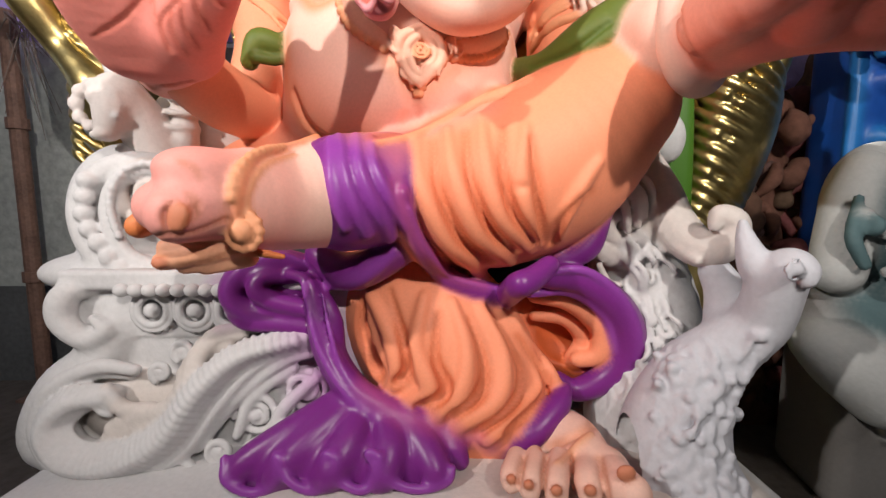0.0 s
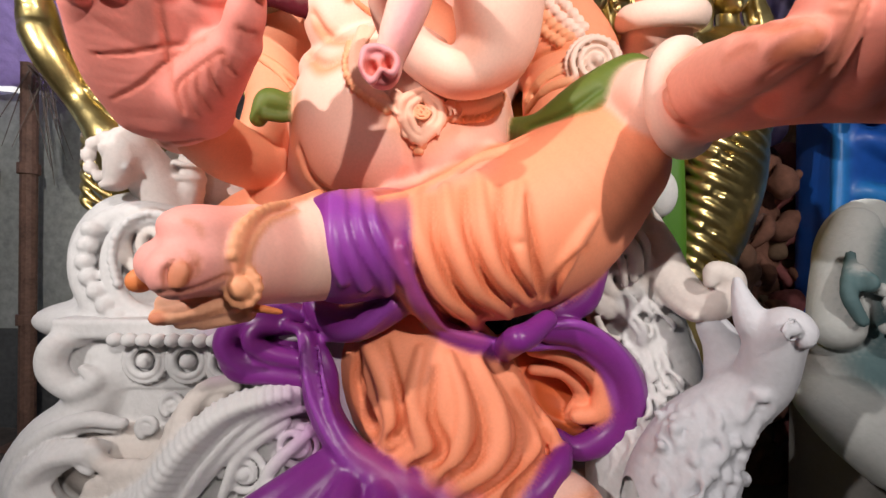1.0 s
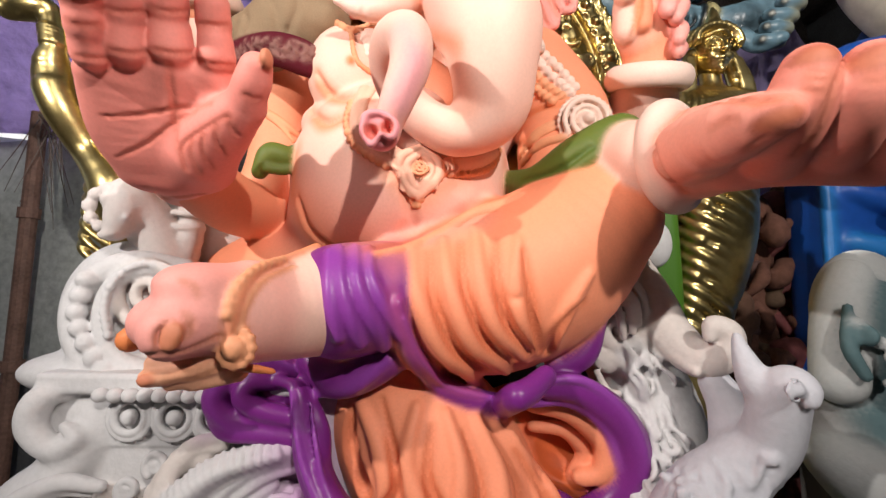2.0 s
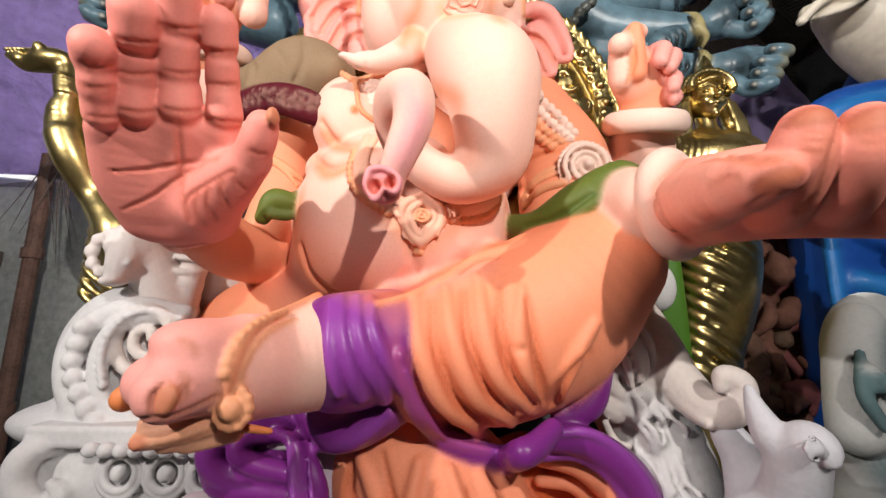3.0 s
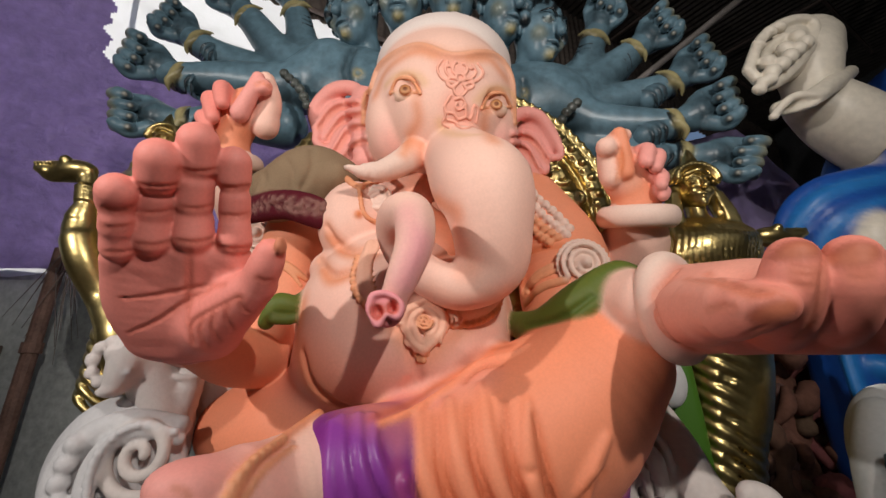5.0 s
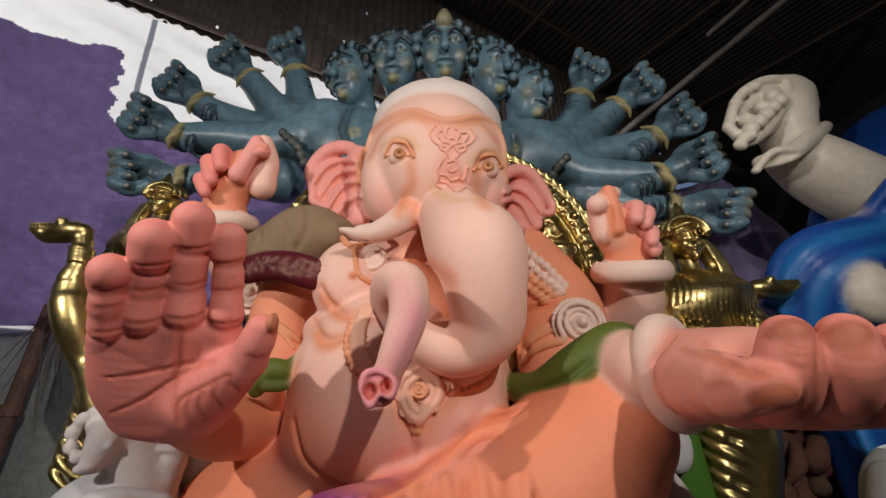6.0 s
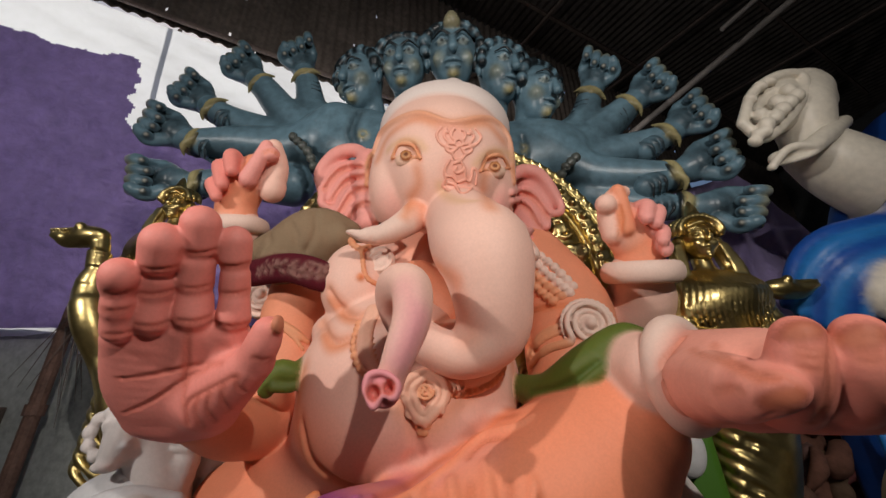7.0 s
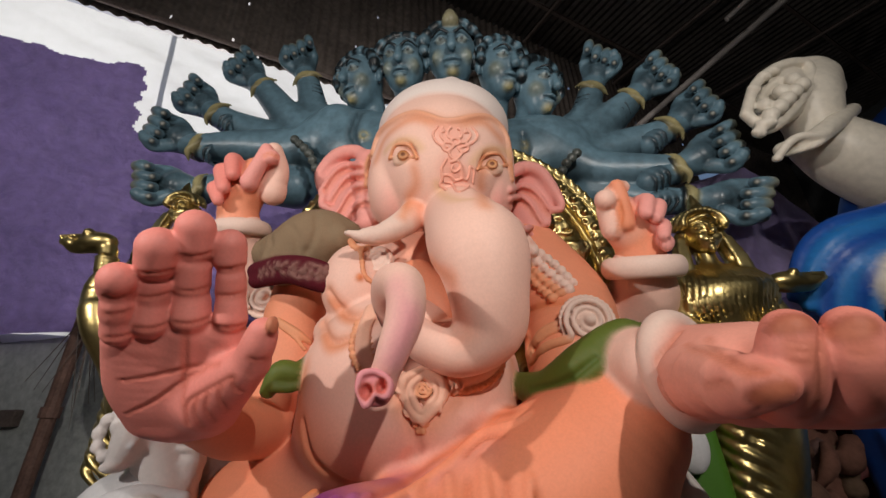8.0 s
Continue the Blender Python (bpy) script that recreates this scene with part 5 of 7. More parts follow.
def raised_palm():
    p = Clay((-1.45, 0.75, 1.85), (-0.35, 1.85, 3.0), 0.0072)
    for f in (
        [(-1.047, 1.150, 2.444, 0.057), (-1.096, 1.290, 2.331, 0.074), (-1.092, 1.420, 2.247, 0.087)],
        [(-0.961, 1.170, 2.461, 0.066), (-1.010, 1.310, 2.339, 0.091), (-1.033, 1.450, 2.252, 0.110)],
        [(-0.842, 1.190, 2.470, 0.067), (-0.905, 1.330, 2.335, 0.092), (-0.962, 1.460, 2.243, 0.106)],
        [(-0.729, 1.220, 2.462, 0.064), (-0.798, 1.340, 2.373, 0.086), (-0.873, 1.440, 2.252, 0.109)],
    ):
        p.limb(f, PALM, 0.06, 0.03)
    p.ball((-0.993, 1.360, 2.401), (0.22, 0.09, 0.18), PALM, 0.05)
    p.limb([(-1.061, 1.600, 2.244, 0.129), (-0.997, 1.500, 2.238, 0.113)], BLUSH, 0.03, 0.04)
    # four fingers of three swelling joints
    for f in (
        ([(-0.702, 1.170, 2.511, 0.055), (-0.698, 1.150, 2.552, 0.050)], [(-0.695, 1.130, 2.597, 0.050), (-0.685, 1.100, 2.634, 0.047)], [(-0.678, 1.070, 2.684, 0.052), (-0.669, 1.040, 2.726, 0.052)]),
        ([(-0.816, 1.130, 2.511, 0.061), (-0.810, 1.110, 2.559, 0.056)], [(-0.798, 1.080, 2.606, 0.056), (-0.778, 1.040, 2.653, 0.053)], [(-0.757, 1.000, 2.706, 0.059), (-0.743, 0.960, 2.751, 0.059)]),
        ([(-0.924, 1.100, 2.495, 0.058), (-0.914, 1.080, 2.530, 0.054)], [(-0.900, 1.050, 2.572, 0.055), (-0.881, 1.020, 2.602, 0.053)], [(-0.850, 0.970, 2.648, 0.061), (-0.833, 0.940, 2.679, 0.062)]),
        ([(-1.007, 1.080, 2.459, 0.048), (-0.999, 1.060, 2.479, 0.045)], [(-0.983, 1.030, 2.506, 0.047), (-0.971, 1.010, 2.524, 0.046)], [(-0.959, 0.980, 2.567, 0.053), (-0.940, 0.950, 2.582, 0.053)]),
    ):
        for q in f:
            p.limb(q, PALM, 0.012, 0.02)
    # thumb with its pad
    p.limb([(-0.831, 1.360, 2.268, 0.112), (-0.709, 1.260, 2.318, 0.087), (-0.611, 1.190, 2.364, 0.061)], PALM, 0.035)
    p.limb([(-0.596, 1.170, 2.382, 0.056), (-0.568, 1.140, 2.414, 0.054), (-0.550, 1.120, 2.445, 0.047)], PALM, 0.014)
    p.ball((-0.507, 1.090, 2.458), (0.016, 0.03, 0.030), NAIL, 0.005, 0.008)
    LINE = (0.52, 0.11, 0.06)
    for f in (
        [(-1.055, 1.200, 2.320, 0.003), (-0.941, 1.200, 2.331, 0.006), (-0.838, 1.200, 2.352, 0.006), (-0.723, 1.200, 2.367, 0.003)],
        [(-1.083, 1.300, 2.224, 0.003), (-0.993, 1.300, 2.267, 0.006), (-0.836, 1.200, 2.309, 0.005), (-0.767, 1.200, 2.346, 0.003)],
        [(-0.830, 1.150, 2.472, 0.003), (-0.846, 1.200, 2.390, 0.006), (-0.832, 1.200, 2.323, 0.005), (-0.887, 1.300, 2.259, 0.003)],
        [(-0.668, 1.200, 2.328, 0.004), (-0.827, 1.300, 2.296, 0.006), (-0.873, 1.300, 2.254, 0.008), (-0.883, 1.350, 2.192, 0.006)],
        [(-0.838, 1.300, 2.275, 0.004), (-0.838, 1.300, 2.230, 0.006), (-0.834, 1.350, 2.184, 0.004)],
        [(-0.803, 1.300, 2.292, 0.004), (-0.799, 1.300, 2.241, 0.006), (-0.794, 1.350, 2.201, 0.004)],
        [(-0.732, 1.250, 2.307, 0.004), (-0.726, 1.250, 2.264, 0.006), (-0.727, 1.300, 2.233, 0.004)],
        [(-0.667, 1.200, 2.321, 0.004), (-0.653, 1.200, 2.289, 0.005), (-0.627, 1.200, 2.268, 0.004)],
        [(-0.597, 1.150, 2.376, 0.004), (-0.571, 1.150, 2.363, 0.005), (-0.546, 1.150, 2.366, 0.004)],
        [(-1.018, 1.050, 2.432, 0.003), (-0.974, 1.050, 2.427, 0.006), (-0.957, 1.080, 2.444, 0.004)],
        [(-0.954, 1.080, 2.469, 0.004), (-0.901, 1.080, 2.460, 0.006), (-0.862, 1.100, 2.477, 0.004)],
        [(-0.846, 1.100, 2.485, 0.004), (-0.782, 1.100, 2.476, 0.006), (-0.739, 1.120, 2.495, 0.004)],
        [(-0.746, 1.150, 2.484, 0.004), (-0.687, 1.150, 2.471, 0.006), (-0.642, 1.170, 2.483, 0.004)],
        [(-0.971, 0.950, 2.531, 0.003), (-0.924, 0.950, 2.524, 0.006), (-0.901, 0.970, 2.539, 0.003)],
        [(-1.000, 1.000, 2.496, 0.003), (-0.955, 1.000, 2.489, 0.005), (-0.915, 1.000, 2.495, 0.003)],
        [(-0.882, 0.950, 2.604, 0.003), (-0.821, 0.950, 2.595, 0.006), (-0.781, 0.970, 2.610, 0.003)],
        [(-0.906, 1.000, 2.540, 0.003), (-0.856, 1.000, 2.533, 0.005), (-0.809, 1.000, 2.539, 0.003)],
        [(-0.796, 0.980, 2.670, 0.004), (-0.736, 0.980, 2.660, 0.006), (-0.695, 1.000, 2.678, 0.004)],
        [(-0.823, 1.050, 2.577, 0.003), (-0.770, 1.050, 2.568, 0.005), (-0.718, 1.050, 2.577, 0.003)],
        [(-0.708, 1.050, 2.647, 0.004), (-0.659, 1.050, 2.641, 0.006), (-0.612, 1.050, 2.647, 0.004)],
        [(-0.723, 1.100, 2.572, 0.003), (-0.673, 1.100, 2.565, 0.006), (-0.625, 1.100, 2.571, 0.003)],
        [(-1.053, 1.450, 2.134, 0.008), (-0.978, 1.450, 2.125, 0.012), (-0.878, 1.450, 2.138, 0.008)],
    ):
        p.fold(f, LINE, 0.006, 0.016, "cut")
    return p


def giving_palm():
    g = Clay((0.6, 0.45, 1.75), (1.75, 1.95, 2.85), 0.0078)
    HAND, TIP = (0.84, 0.36, 0.27), (0.80, 0.27, 0.20)
    g.ring((0.930, 1.530, 2.335), 0.185, 0.046, CREAM, 0.01, turn=(90, 0, 36), flat=0.8)
    g.limb([(0.800, 1.720, 2.370, 0.150), (0.900, 1.560, 2.340, 0.160), (0.936, 1.400, 2.304, 0.166), (0.934, 1.220, 2.281, 0.138)], HAND, 0.04, 0.04)
    g.limb([(1.019, 1.380, 2.353, 0.101), (1.008, 1.180, 2.321, 0.101), (0.958, 1.050, 2.264, 0.093)], HAND, 0.05, 0.04)
    g.limb([(0.937, 1.200, 2.226, 0.100), (1.066, 1.100, 2.207, 0.094), (1.279, 1.100, 2.202, 0.088)], TIP, 0.05, 0.06)
    # fingers that reach forward and curl up
    for f in (
        [(0.951, 1.080, 2.208, 0.090), (0.891, 0.960, 2.220, 0.076), (0.860, 0.890, 2.272, 0.070), (0.863, 0.870, 2.325, 0.058)],
        [(1.109, 1.080, 2.205, 0.086), (1.017, 0.940, 2.215, 0.074), (0.973, 0.860, 2.264, 0.068), (0.979, 0.840, 2.318, 0.058)],
        [(1.266, 1.080, 2.201, 0.086), (1.197, 0.980, 2.215, 0.074), (1.153, 0.910, 2.261, 0.065), (1.155, 0.890, 2.308, 0.054)],
    ):
        g.limb(f, TIP, 0.012, 0.03)
    # thumb across the palm
    g.limb([(0.828, 1.260, 2.264, 0.113), (0.782, 1.030, 2.229, 0.086), (0.774, 0.930, 2.220, 0.066)], HAND, 0.025, 0.05)
    g.limb([(0.774, 0.930, 2.220, 0.063), (0.782, 0.880, 2.214, 0.053), (0.796, 0.870, 2.216, 0.046)], TIP, 0.012, 0.05)
    for n, half in (((0.830, 0.800, 2.329, 0.034), (0.034, 0.010, 0.022)), ((0.935, 0.780, 2.310, 0.032), (0.032, 0.010, 0.024)), ((0.752, 0.820, 2.191, 0.032), (0.034, 0.010, 0.018))):
        at = g.seat(np.array([n[:3]]))[0]
        g.ball(at + np.array((0, 0.01, 0)), [half[0] * 1.25, 0.06, half[2] * 1.3], (0.30, 0.06, 0.03), 0.004, 0.010, (-14, 4, 20), mode="paint")
        g.ball(at, (half[0], 0.06, half[2]), (0.50, 0.15, 0.08), 0.003, 0.006, (-14, 4, 20), mode="paint")
    for f in (
        [(0.837, 1.300, 2.422, 0.008), (0.761, 1.350, 2.336, 0.012), (0.778, 1.350, 2.215, 0.011), (0.862, 1.350, 2.149, 0.007)],
        [(0.860, 1.300, 2.398, 0.004), (0.897, 1.200, 2.370, 0.007), (0.922, 1.100, 2.303, 0.004)],
        [(0.937, 1.300, 2.419, 0.004), (0.949, 1.200, 2.365, 0.007), (0.919, 1.050, 2.299, 0.006)],
        [(0.845, 1.200, 2.281, 0.003), (0.857, 1.150, 2.284, 0.004), (0.851, 1.100, 2.268, 0.003)],
        [(0.847, 1.000, 2.282, 0.003), (0.843, 0.920, 2.270, 0.004), (0.860, 0.900, 2.238, 0.004)],
        [(0.816, 0.820, 2.295, 0.002), (0.837, 0.820, 2.290, 0.003), (0.861, 0.820, 2.295, 0.002)],
        [(0.812, 0.820, 2.278, 0.002), (0.834, 0.820, 2.271, 0.003), (0.862, 0.820, 2.278, 0.002)],
        [(0.825, 0.840, 2.258, 0.002), (0.845, 0.840, 2.253, 0.002), (0.867, 0.840, 2.257, 0.002)],
        [(0.923, 0.800, 2.284, 0.001), (0.945, 0.800, 2.278, 0.002), (0.972, 0.800, 2.285, 0.001)],
        [(0.914, 0.800, 2.265, 0.001), (0.938, 0.800, 2.259, 0.002), (0.965, 0.800, 2.266, 0.001)],
        [(0.977, 0.900, 2.366, 0.004), (0.943, 0.900, 2.278, 0.007), (0.945, 0.950, 2.205, 0.007), (0.931, 1.000, 2.153, 0.004)],
        [(0.806, 1.000, 2.165, 0.003), (0.798, 0.950, 2.175, 0.004), (0.797, 0.920, 2.178, 0.003)],
    ):
        g.fold(f, (0.56, 0.16, 0.08), 0.008, 0.02, "cut")
    return g


def rear_hands():
    bodies = []
    for lo, hi in (((-1.75, 1.6, 2.9), (-0.85, 2.5, 4.0)), ((0.85, 1.6, 2.7), (1.75, 2.6, 3.9))):
        c = Clay(lo, hi, 0.01)
        if lo[0] < 0:
            c.ring((-1.305, 2.080, 3.355), 0.145, 0.036, CREAM, 0.01, turn=(15, 0, 0), flat=0.7)
            c.limb([(-1.313, 2.100, 3.342, 0.131), (-1.341, 2.060, 3.496, 0.125), (-1.277, 2.020, 3.662, 0.126)], PEACH, 0.03, 0.03)
            c.ball((-1.253, 2.000, 3.692), (0.13, 0.10, 0.17), PEACH, 0.04, 0.03, (0, 25, 0))
            c.limb([(-1.114, 2.020, 3.587, 0.081), (-1.074, 1.980, 3.734, 0.067), (-1.103, 1.940, 3.865, 0.056)], SKIN, 0.02, 0.02)
            c.limb([(-1.205, 1.900, 3.598, 0.056), (-1.135, 1.860, 3.714, 0.046), (-1.102, 1.850, 3.806, 0.039)], PINK, 0.012, 0.02)
            for f in ([(-1.374, 1.960, 3.649, 0.058), (-1.398, 1.900, 3.695, 0.054), (-1.335, 1.860, 3.536, 0.038)], [(-1.299, 1.940, 3.696, 0.058), (-1.326, 1.880, 3.755, 0.054), (-1.283, 1.840, 3.611, 0.038)], [(-1.388, 1.960, 3.543, 0.054), (-1.421, 1.900, 3.568, 0.046), (-1.358, 1.870, 3.455, 0.034)]):
                c.limb(f, PALM, 0.008, 0.02)
            c.ball((-1.076, 1.860, 3.750), (0.06, 0.05, 0.05), PINK, 0.01, 0.01)
            c.fold([(-1.109, 1.850, 3.762, 0.011), (-1.068, 1.850, 3.777, 0.011), (-1.019, 1.850, 3.739, 0.011)], RUSTY, 0.01, 0.01, "cut")
        else:
            c.ring((1.159, 2.120, 2.984), 0.185, 0.045, CREAM, 0.01, turn=(20, 0, 0), flat=0.7)
            c.limb([(1.165, 2.150, 2.988, 0.148), (1.158, 2.100, 3.114, 0.135), (1.105, 2.060, 3.249, 0.143)], PEACH, 0.03, 0.03)
            c.ball((1.083, 2.040, 3.258), (0.14, 0.11, 0.17), SKIN, 0.04, 0.03, (0, -20, 0))
            c.limb([(0.988, 2.000, 3.185, 0.066), (0.968, 1.960, 3.315, 0.060), (1.002, 1.920, 3.386, 0.050), (1.055, 1.900, 3.405, 0.040)], SKIN, 0.015, 0.02)
            c.limb([(1.047, 1.950, 3.193, 0.052), (1.029, 1.900, 3.314, 0.045), (1.014, 1.880, 3.398, 0.043)], PEACH, 0.012, 0.02)
            for f in ([(1.141, 1.980, 3.318, 0.054), (1.169, 1.900, 3.299, 0.049), (1.121, 1.860, 3.205, 0.038)], [(1.212, 2.000, 3.307, 0.054), (1.236, 1.920, 3.278, 0.045), (1.186, 1.880, 3.184, 0.038)], [(1.197, 2.000, 3.175, 0.053), (1.238, 1.940, 3.160, 0.045), (1.209, 1.900, 3.081, 0.034)], [(1.222, 2.020, 3.110, 0.049), (1.250, 1.960, 3.073, 0.038), (1.224, 1.930, 3.025, 0.031)]):
                c.limb(f, PINK, 0.008, 0.02)
            c.fold([(0.977, 1.920, 3.109, 0.006), (1.010, 1.900, 3.222, 0.013), (1.013, 1.900, 3.315, 0.010)], RUSTY, 0.01, 0.02, "cut")
            c.ball((0.941, 1.900, 3.326), 0.06, SKIN, 0.01, 0.02)
        bodies.append(c)
    return bodies


statue("seated_elephant_statue", [*statue_body(), *statue_head(), raised_palm(), giving_palm(), *rear_hands()], STATUE_PAINT, "huge painted plaster elephant-headed statue with orange and purple drapery")


# ---- cloth over the shoulder ----
def shoulder_cloth():
    c = Clay((-1.25, 1.6, 2.7), (-0.2, 2.9, 3.9), 0.012)
    KHAKI, MAROON = (0.30, 0.21, 0.13), (0.10, 0.012, 0.02)
    c.limb([(-0.630, 2.100, 3.276, 0.114), (-0.814, 2.120, 3.255, 0.215), (-0.981, 2.120, 3.145, 0.176)], KHAKI, 0.03, 0.02)
    c.limb([(-1.129, 2.150, 3.204, 0.108), (-0.870, 2.080, 3.238, 0.141), (-0.633, 2.000, 3.226, 0.088)], KHAKI, 0.03, 0.02)
    for f in ([(-1.144, 2.080, 3.061, 0.062), (-0.882, 1.920, 3.020, 0.064), (-0.709, 1.900, 2.977, 0.063), (-0.611, 1.920, 2.941, 0.038)], [(-1.133, 2.060, 2.995, 0.047), (-0.873, 1.920, 2.958, 0.044), (-0.701, 1.900, 2.904, 0.049), (-0.626, 1.920, 2.869, 0.031)]):
        c.limb(f, MAROON, 0.015, 0.01)
    for f in ([(-0.95, 1.9, 3.33, 0.006), (-0.86, 1.9, 3.22, 0.012), (-0.84, 1.9, 3.10, 0.006)], [(-0.75, 1.9, 3.34, 0.006), (-0.74, 1.9, 3.22, 0.012), (-0.78, 1.9, 3.08, 0.006)], [(-1.05, 1.9, 3.25, 0.006), (-1.0, 1.9, 3.16, 0.010), (-1.02, 1.9, 3.09, 0.005)]):
        c.fold(f, KHAKI, 0.03, 0.02, "cut")
    p0, p1, p2 = np.array((-1.062, 1.950, 3.006)), np.array((-0.803, 1.850, 2.994)), np.array((-0.594, 1.850, 2.913))
    for i in range(110):
        f = random.random()
        q = (1 - f) ** 2 * p0 + 2 * f * (1 - f) * p1 + f * f * p2 + np.array((0, 0, random.uniform(-0.045, 0.05)))
        c.ball(c.seat(np.array([q]))[0], 0.010, (0.26, 0.13, 0.11), 0.004, 0.006)
    return statue("shoulder_cloth", [c], FABRIC, "khaki cloth with a maroon patterned border on the shoulder", "cloth")


FABRIC = painted("woven_fabric", rough=0.95, amount=0.3, bump=0.5, fine=220, spec=0.1)
shoulder_cloth()


# ---- carved white throne ----
def throne():
    base = tagged(new("carved_throne"), "white plaster throne with carved scrolls, beads and medallions", "throne")
    WARM = (0.66, 0.60, 0.56)
    c = Clay((-2.0, 0.95, 0.0), (1.6, 2.9, 0.95), 0.025)
    c.slab((-0.20, 1.98, 0.30), (1.50, 0.80, 0.32), WHITE, edge=0.06)
    c.slab((0.25, 1.55, 0.44), (0.95, 0.45, 0.22), WARM, 0.1, edge=0.08)
    statue("plinth", [c], PLASTER, "", parent=base)
    c = Clay((-2.1, 1.35, 0.56), (-0.2, 2.3, 1.5), 0.008)
    c.slab((-0.95, 2.15, 1.0), (0.75, 0.38, 0.42), WHITE, edge=0.03)
    c.slab((-0.95, 2.08, 1.38), (0.74, 0.37, 0.045), WHITE, 0.01, edge=0.02)
    c.slab((-1.249, 1.900, 1.193), (0.52, 0.14, 0.085), WHITE, 0.01, edge=0.015)
    c.slab((-0.840, 1.860, 0.744), (0.30, 0.15, 0.24), WHITE, 0.02, edge=0.03)
    # S-shaped outline with volutes
    c.limb([(-1.538, 1.800, 1.344, 0.026), (-1.646, 1.720, 1.322, 0.055), (-1.663, 1.700, 1.214, 0.054), (-1.572, 1.700, 1.125, 0.045), (-1.482, 1.700, 1.163, 0.030), (-1.527, 1.700, 1.214, 0.020)], WHITE, 0.02)
    c.limb([(-1.485, 1.840, 1.269, 0.080), (-1.490, 1.800, 1.145, 0.094), (-1.578, 1.780, 0.990, 0.115), (-1.703, 1.760, 0.863, 0.135), (-1.754, 1.740, 0.682, 0.146), (-1.641, 1.720, 0.585, 0.129)], WHITE, 0.04)
    for f in (
        [(-1.329, 1.660, 1.000, 0.024), (-1.480, 1.640, 1.021, 0.034), (-1.651, 1.620, 0.930, 0.038), (-1.713, 1.600, 0.764, 0.038), (-1.609, 1.580, 0.612, 0.041), (-1.341, 1.570, 0.576, 0.038), (-1.103, 1.580, 0.676, 0.036), (-0.922, 1.620, 0.905, 0.036), (-0.765, 1.660, 1.051, 0.034), (-0.544, 1.700, 1.112, 0.030)],
        [(-1.371, 1.680, 0.966, 0.017), (-1.505, 1.650, 0.979, 0.022), (-1.641, 1.630, 0.887, 0.024), (-1.683, 1.610, 0.759, 0.026), (-1.579, 1.590, 0.644, 0.026), (-1.346, 1.580, 0.612, 0.026)],
        [(-1.054, 1.640, 0.895, 0.019), (-1.160, 1.600, 0.739, 0.022), (-1.010, 1.570, 0.556, 0.019)],
        [(-1.056, 1.620, 0.676, 0.029), (-0.885, 1.640, 0.882, 0.029), (-0.700, 1.680, 1.030, 0.030), (-0.532, 1.700, 1.074, 0.022)],
    ):
        c.limb(f, WHITE, 0.02)
    # ribbed serpent band
    band = [(-1.397, 1.660, 0.911, 0.037), (-1.540, 1.640, 0.895, 0.053), (-1.617, 1.620, 0.791, 0.063), (-1.525, 1.600, 0.675, 0.067), (-1.334, 1.600, 0.663, 0.067), (-1.141, 1.610, 0.759, 0.063), (-1.003, 1.640, 0.946, 0.058), (-0.846, 1.680, 1.081, 0.049), (-0.599, 1.720, 1.144, 0.038)]
    band = [(q[0], q[1] - 0.04, q[2], q[3] * 1.1) for q in band]
    c.limb(band, WHITE, 0.02)
    p = glide(band, 8)
    for q, nxt in zip(p[:-1], p[1:]):
        way = (nxt - q)[:3] / max(np.linalg.norm((nxt - q)[:3]), 1e-6)
        side = np.array((-way[2], 0, way[0]))
        m = q[:3] + np.array((0, -0.010, 0))
        c.limb([(*(m - side * q[3] * 1.05), 0.010), (*(m + np.array((0, -q[3] * 0.95, 0)) + way * 0.012), 0.017), (*(m + side * q[3] * 1.05), 0.010)], WHITE, 0.006, n=4)
    # leafy inner field
    c.ball((-1.381, 1.740, 0.792), (0.26, 0.10, 0.17), WARM, 0.03)
    leaf = [(-1.400, 1.600, 0.739, 0.019), (-1.299, 1.600, 0.802, 0.029), (-1.177, 1.600, 0.827, 0.029), (-1.088, 1.620, 0.930, 0.029), (-1.070, 1.660, 1.038, 0.027), (-1.003, 1.700, 1.112, 0.025), (-0.913, 1.720, 1.123, 0.023)]
    p = glide(leaf, 5)
    c.limb(leaf, WARM, 0.02)
    for i, q in enumerate(p):
        c.ball(q[:3] + np.array((0.02 * (-1) ** i, -0.01, 0.03 * (-1) ** i)), (0.042, 0.03, 0.042), WARM, 0.015)
    c.limb([(-1.221, 1.600, 0.877, 0.012), (-1.322, 1.590, 0.858, 0.031), (-1.377, 1.590, 0.907, 0.028), (-1.405, 1.600, 0.952, 0.017)], WARM, 0.012)
    for at, r, turns in (((-1.393, 1.580, 0.895), 0.05, 1.6), ((-0.814, 1.660, 0.795), 0.095, 2.2), ((-0.606, 1.680, 0.901), 0.10, 2.0), ((-0.711, 1.700, 0.957), 0.045, 1.5), ((-1.142, 1.700, 1.068), 0.05, 1.5), ((-1.234, 1.680, 0.979), 0.045, 1.5), ((-0.949, 1.600, 0.663), 0.06, 1.6)):
        c.spiral(at, 0.01, r, turns, 0.017, WHITE, start=1.0)
        c.ball(at, r * 0.3, WHITE, 0.01)
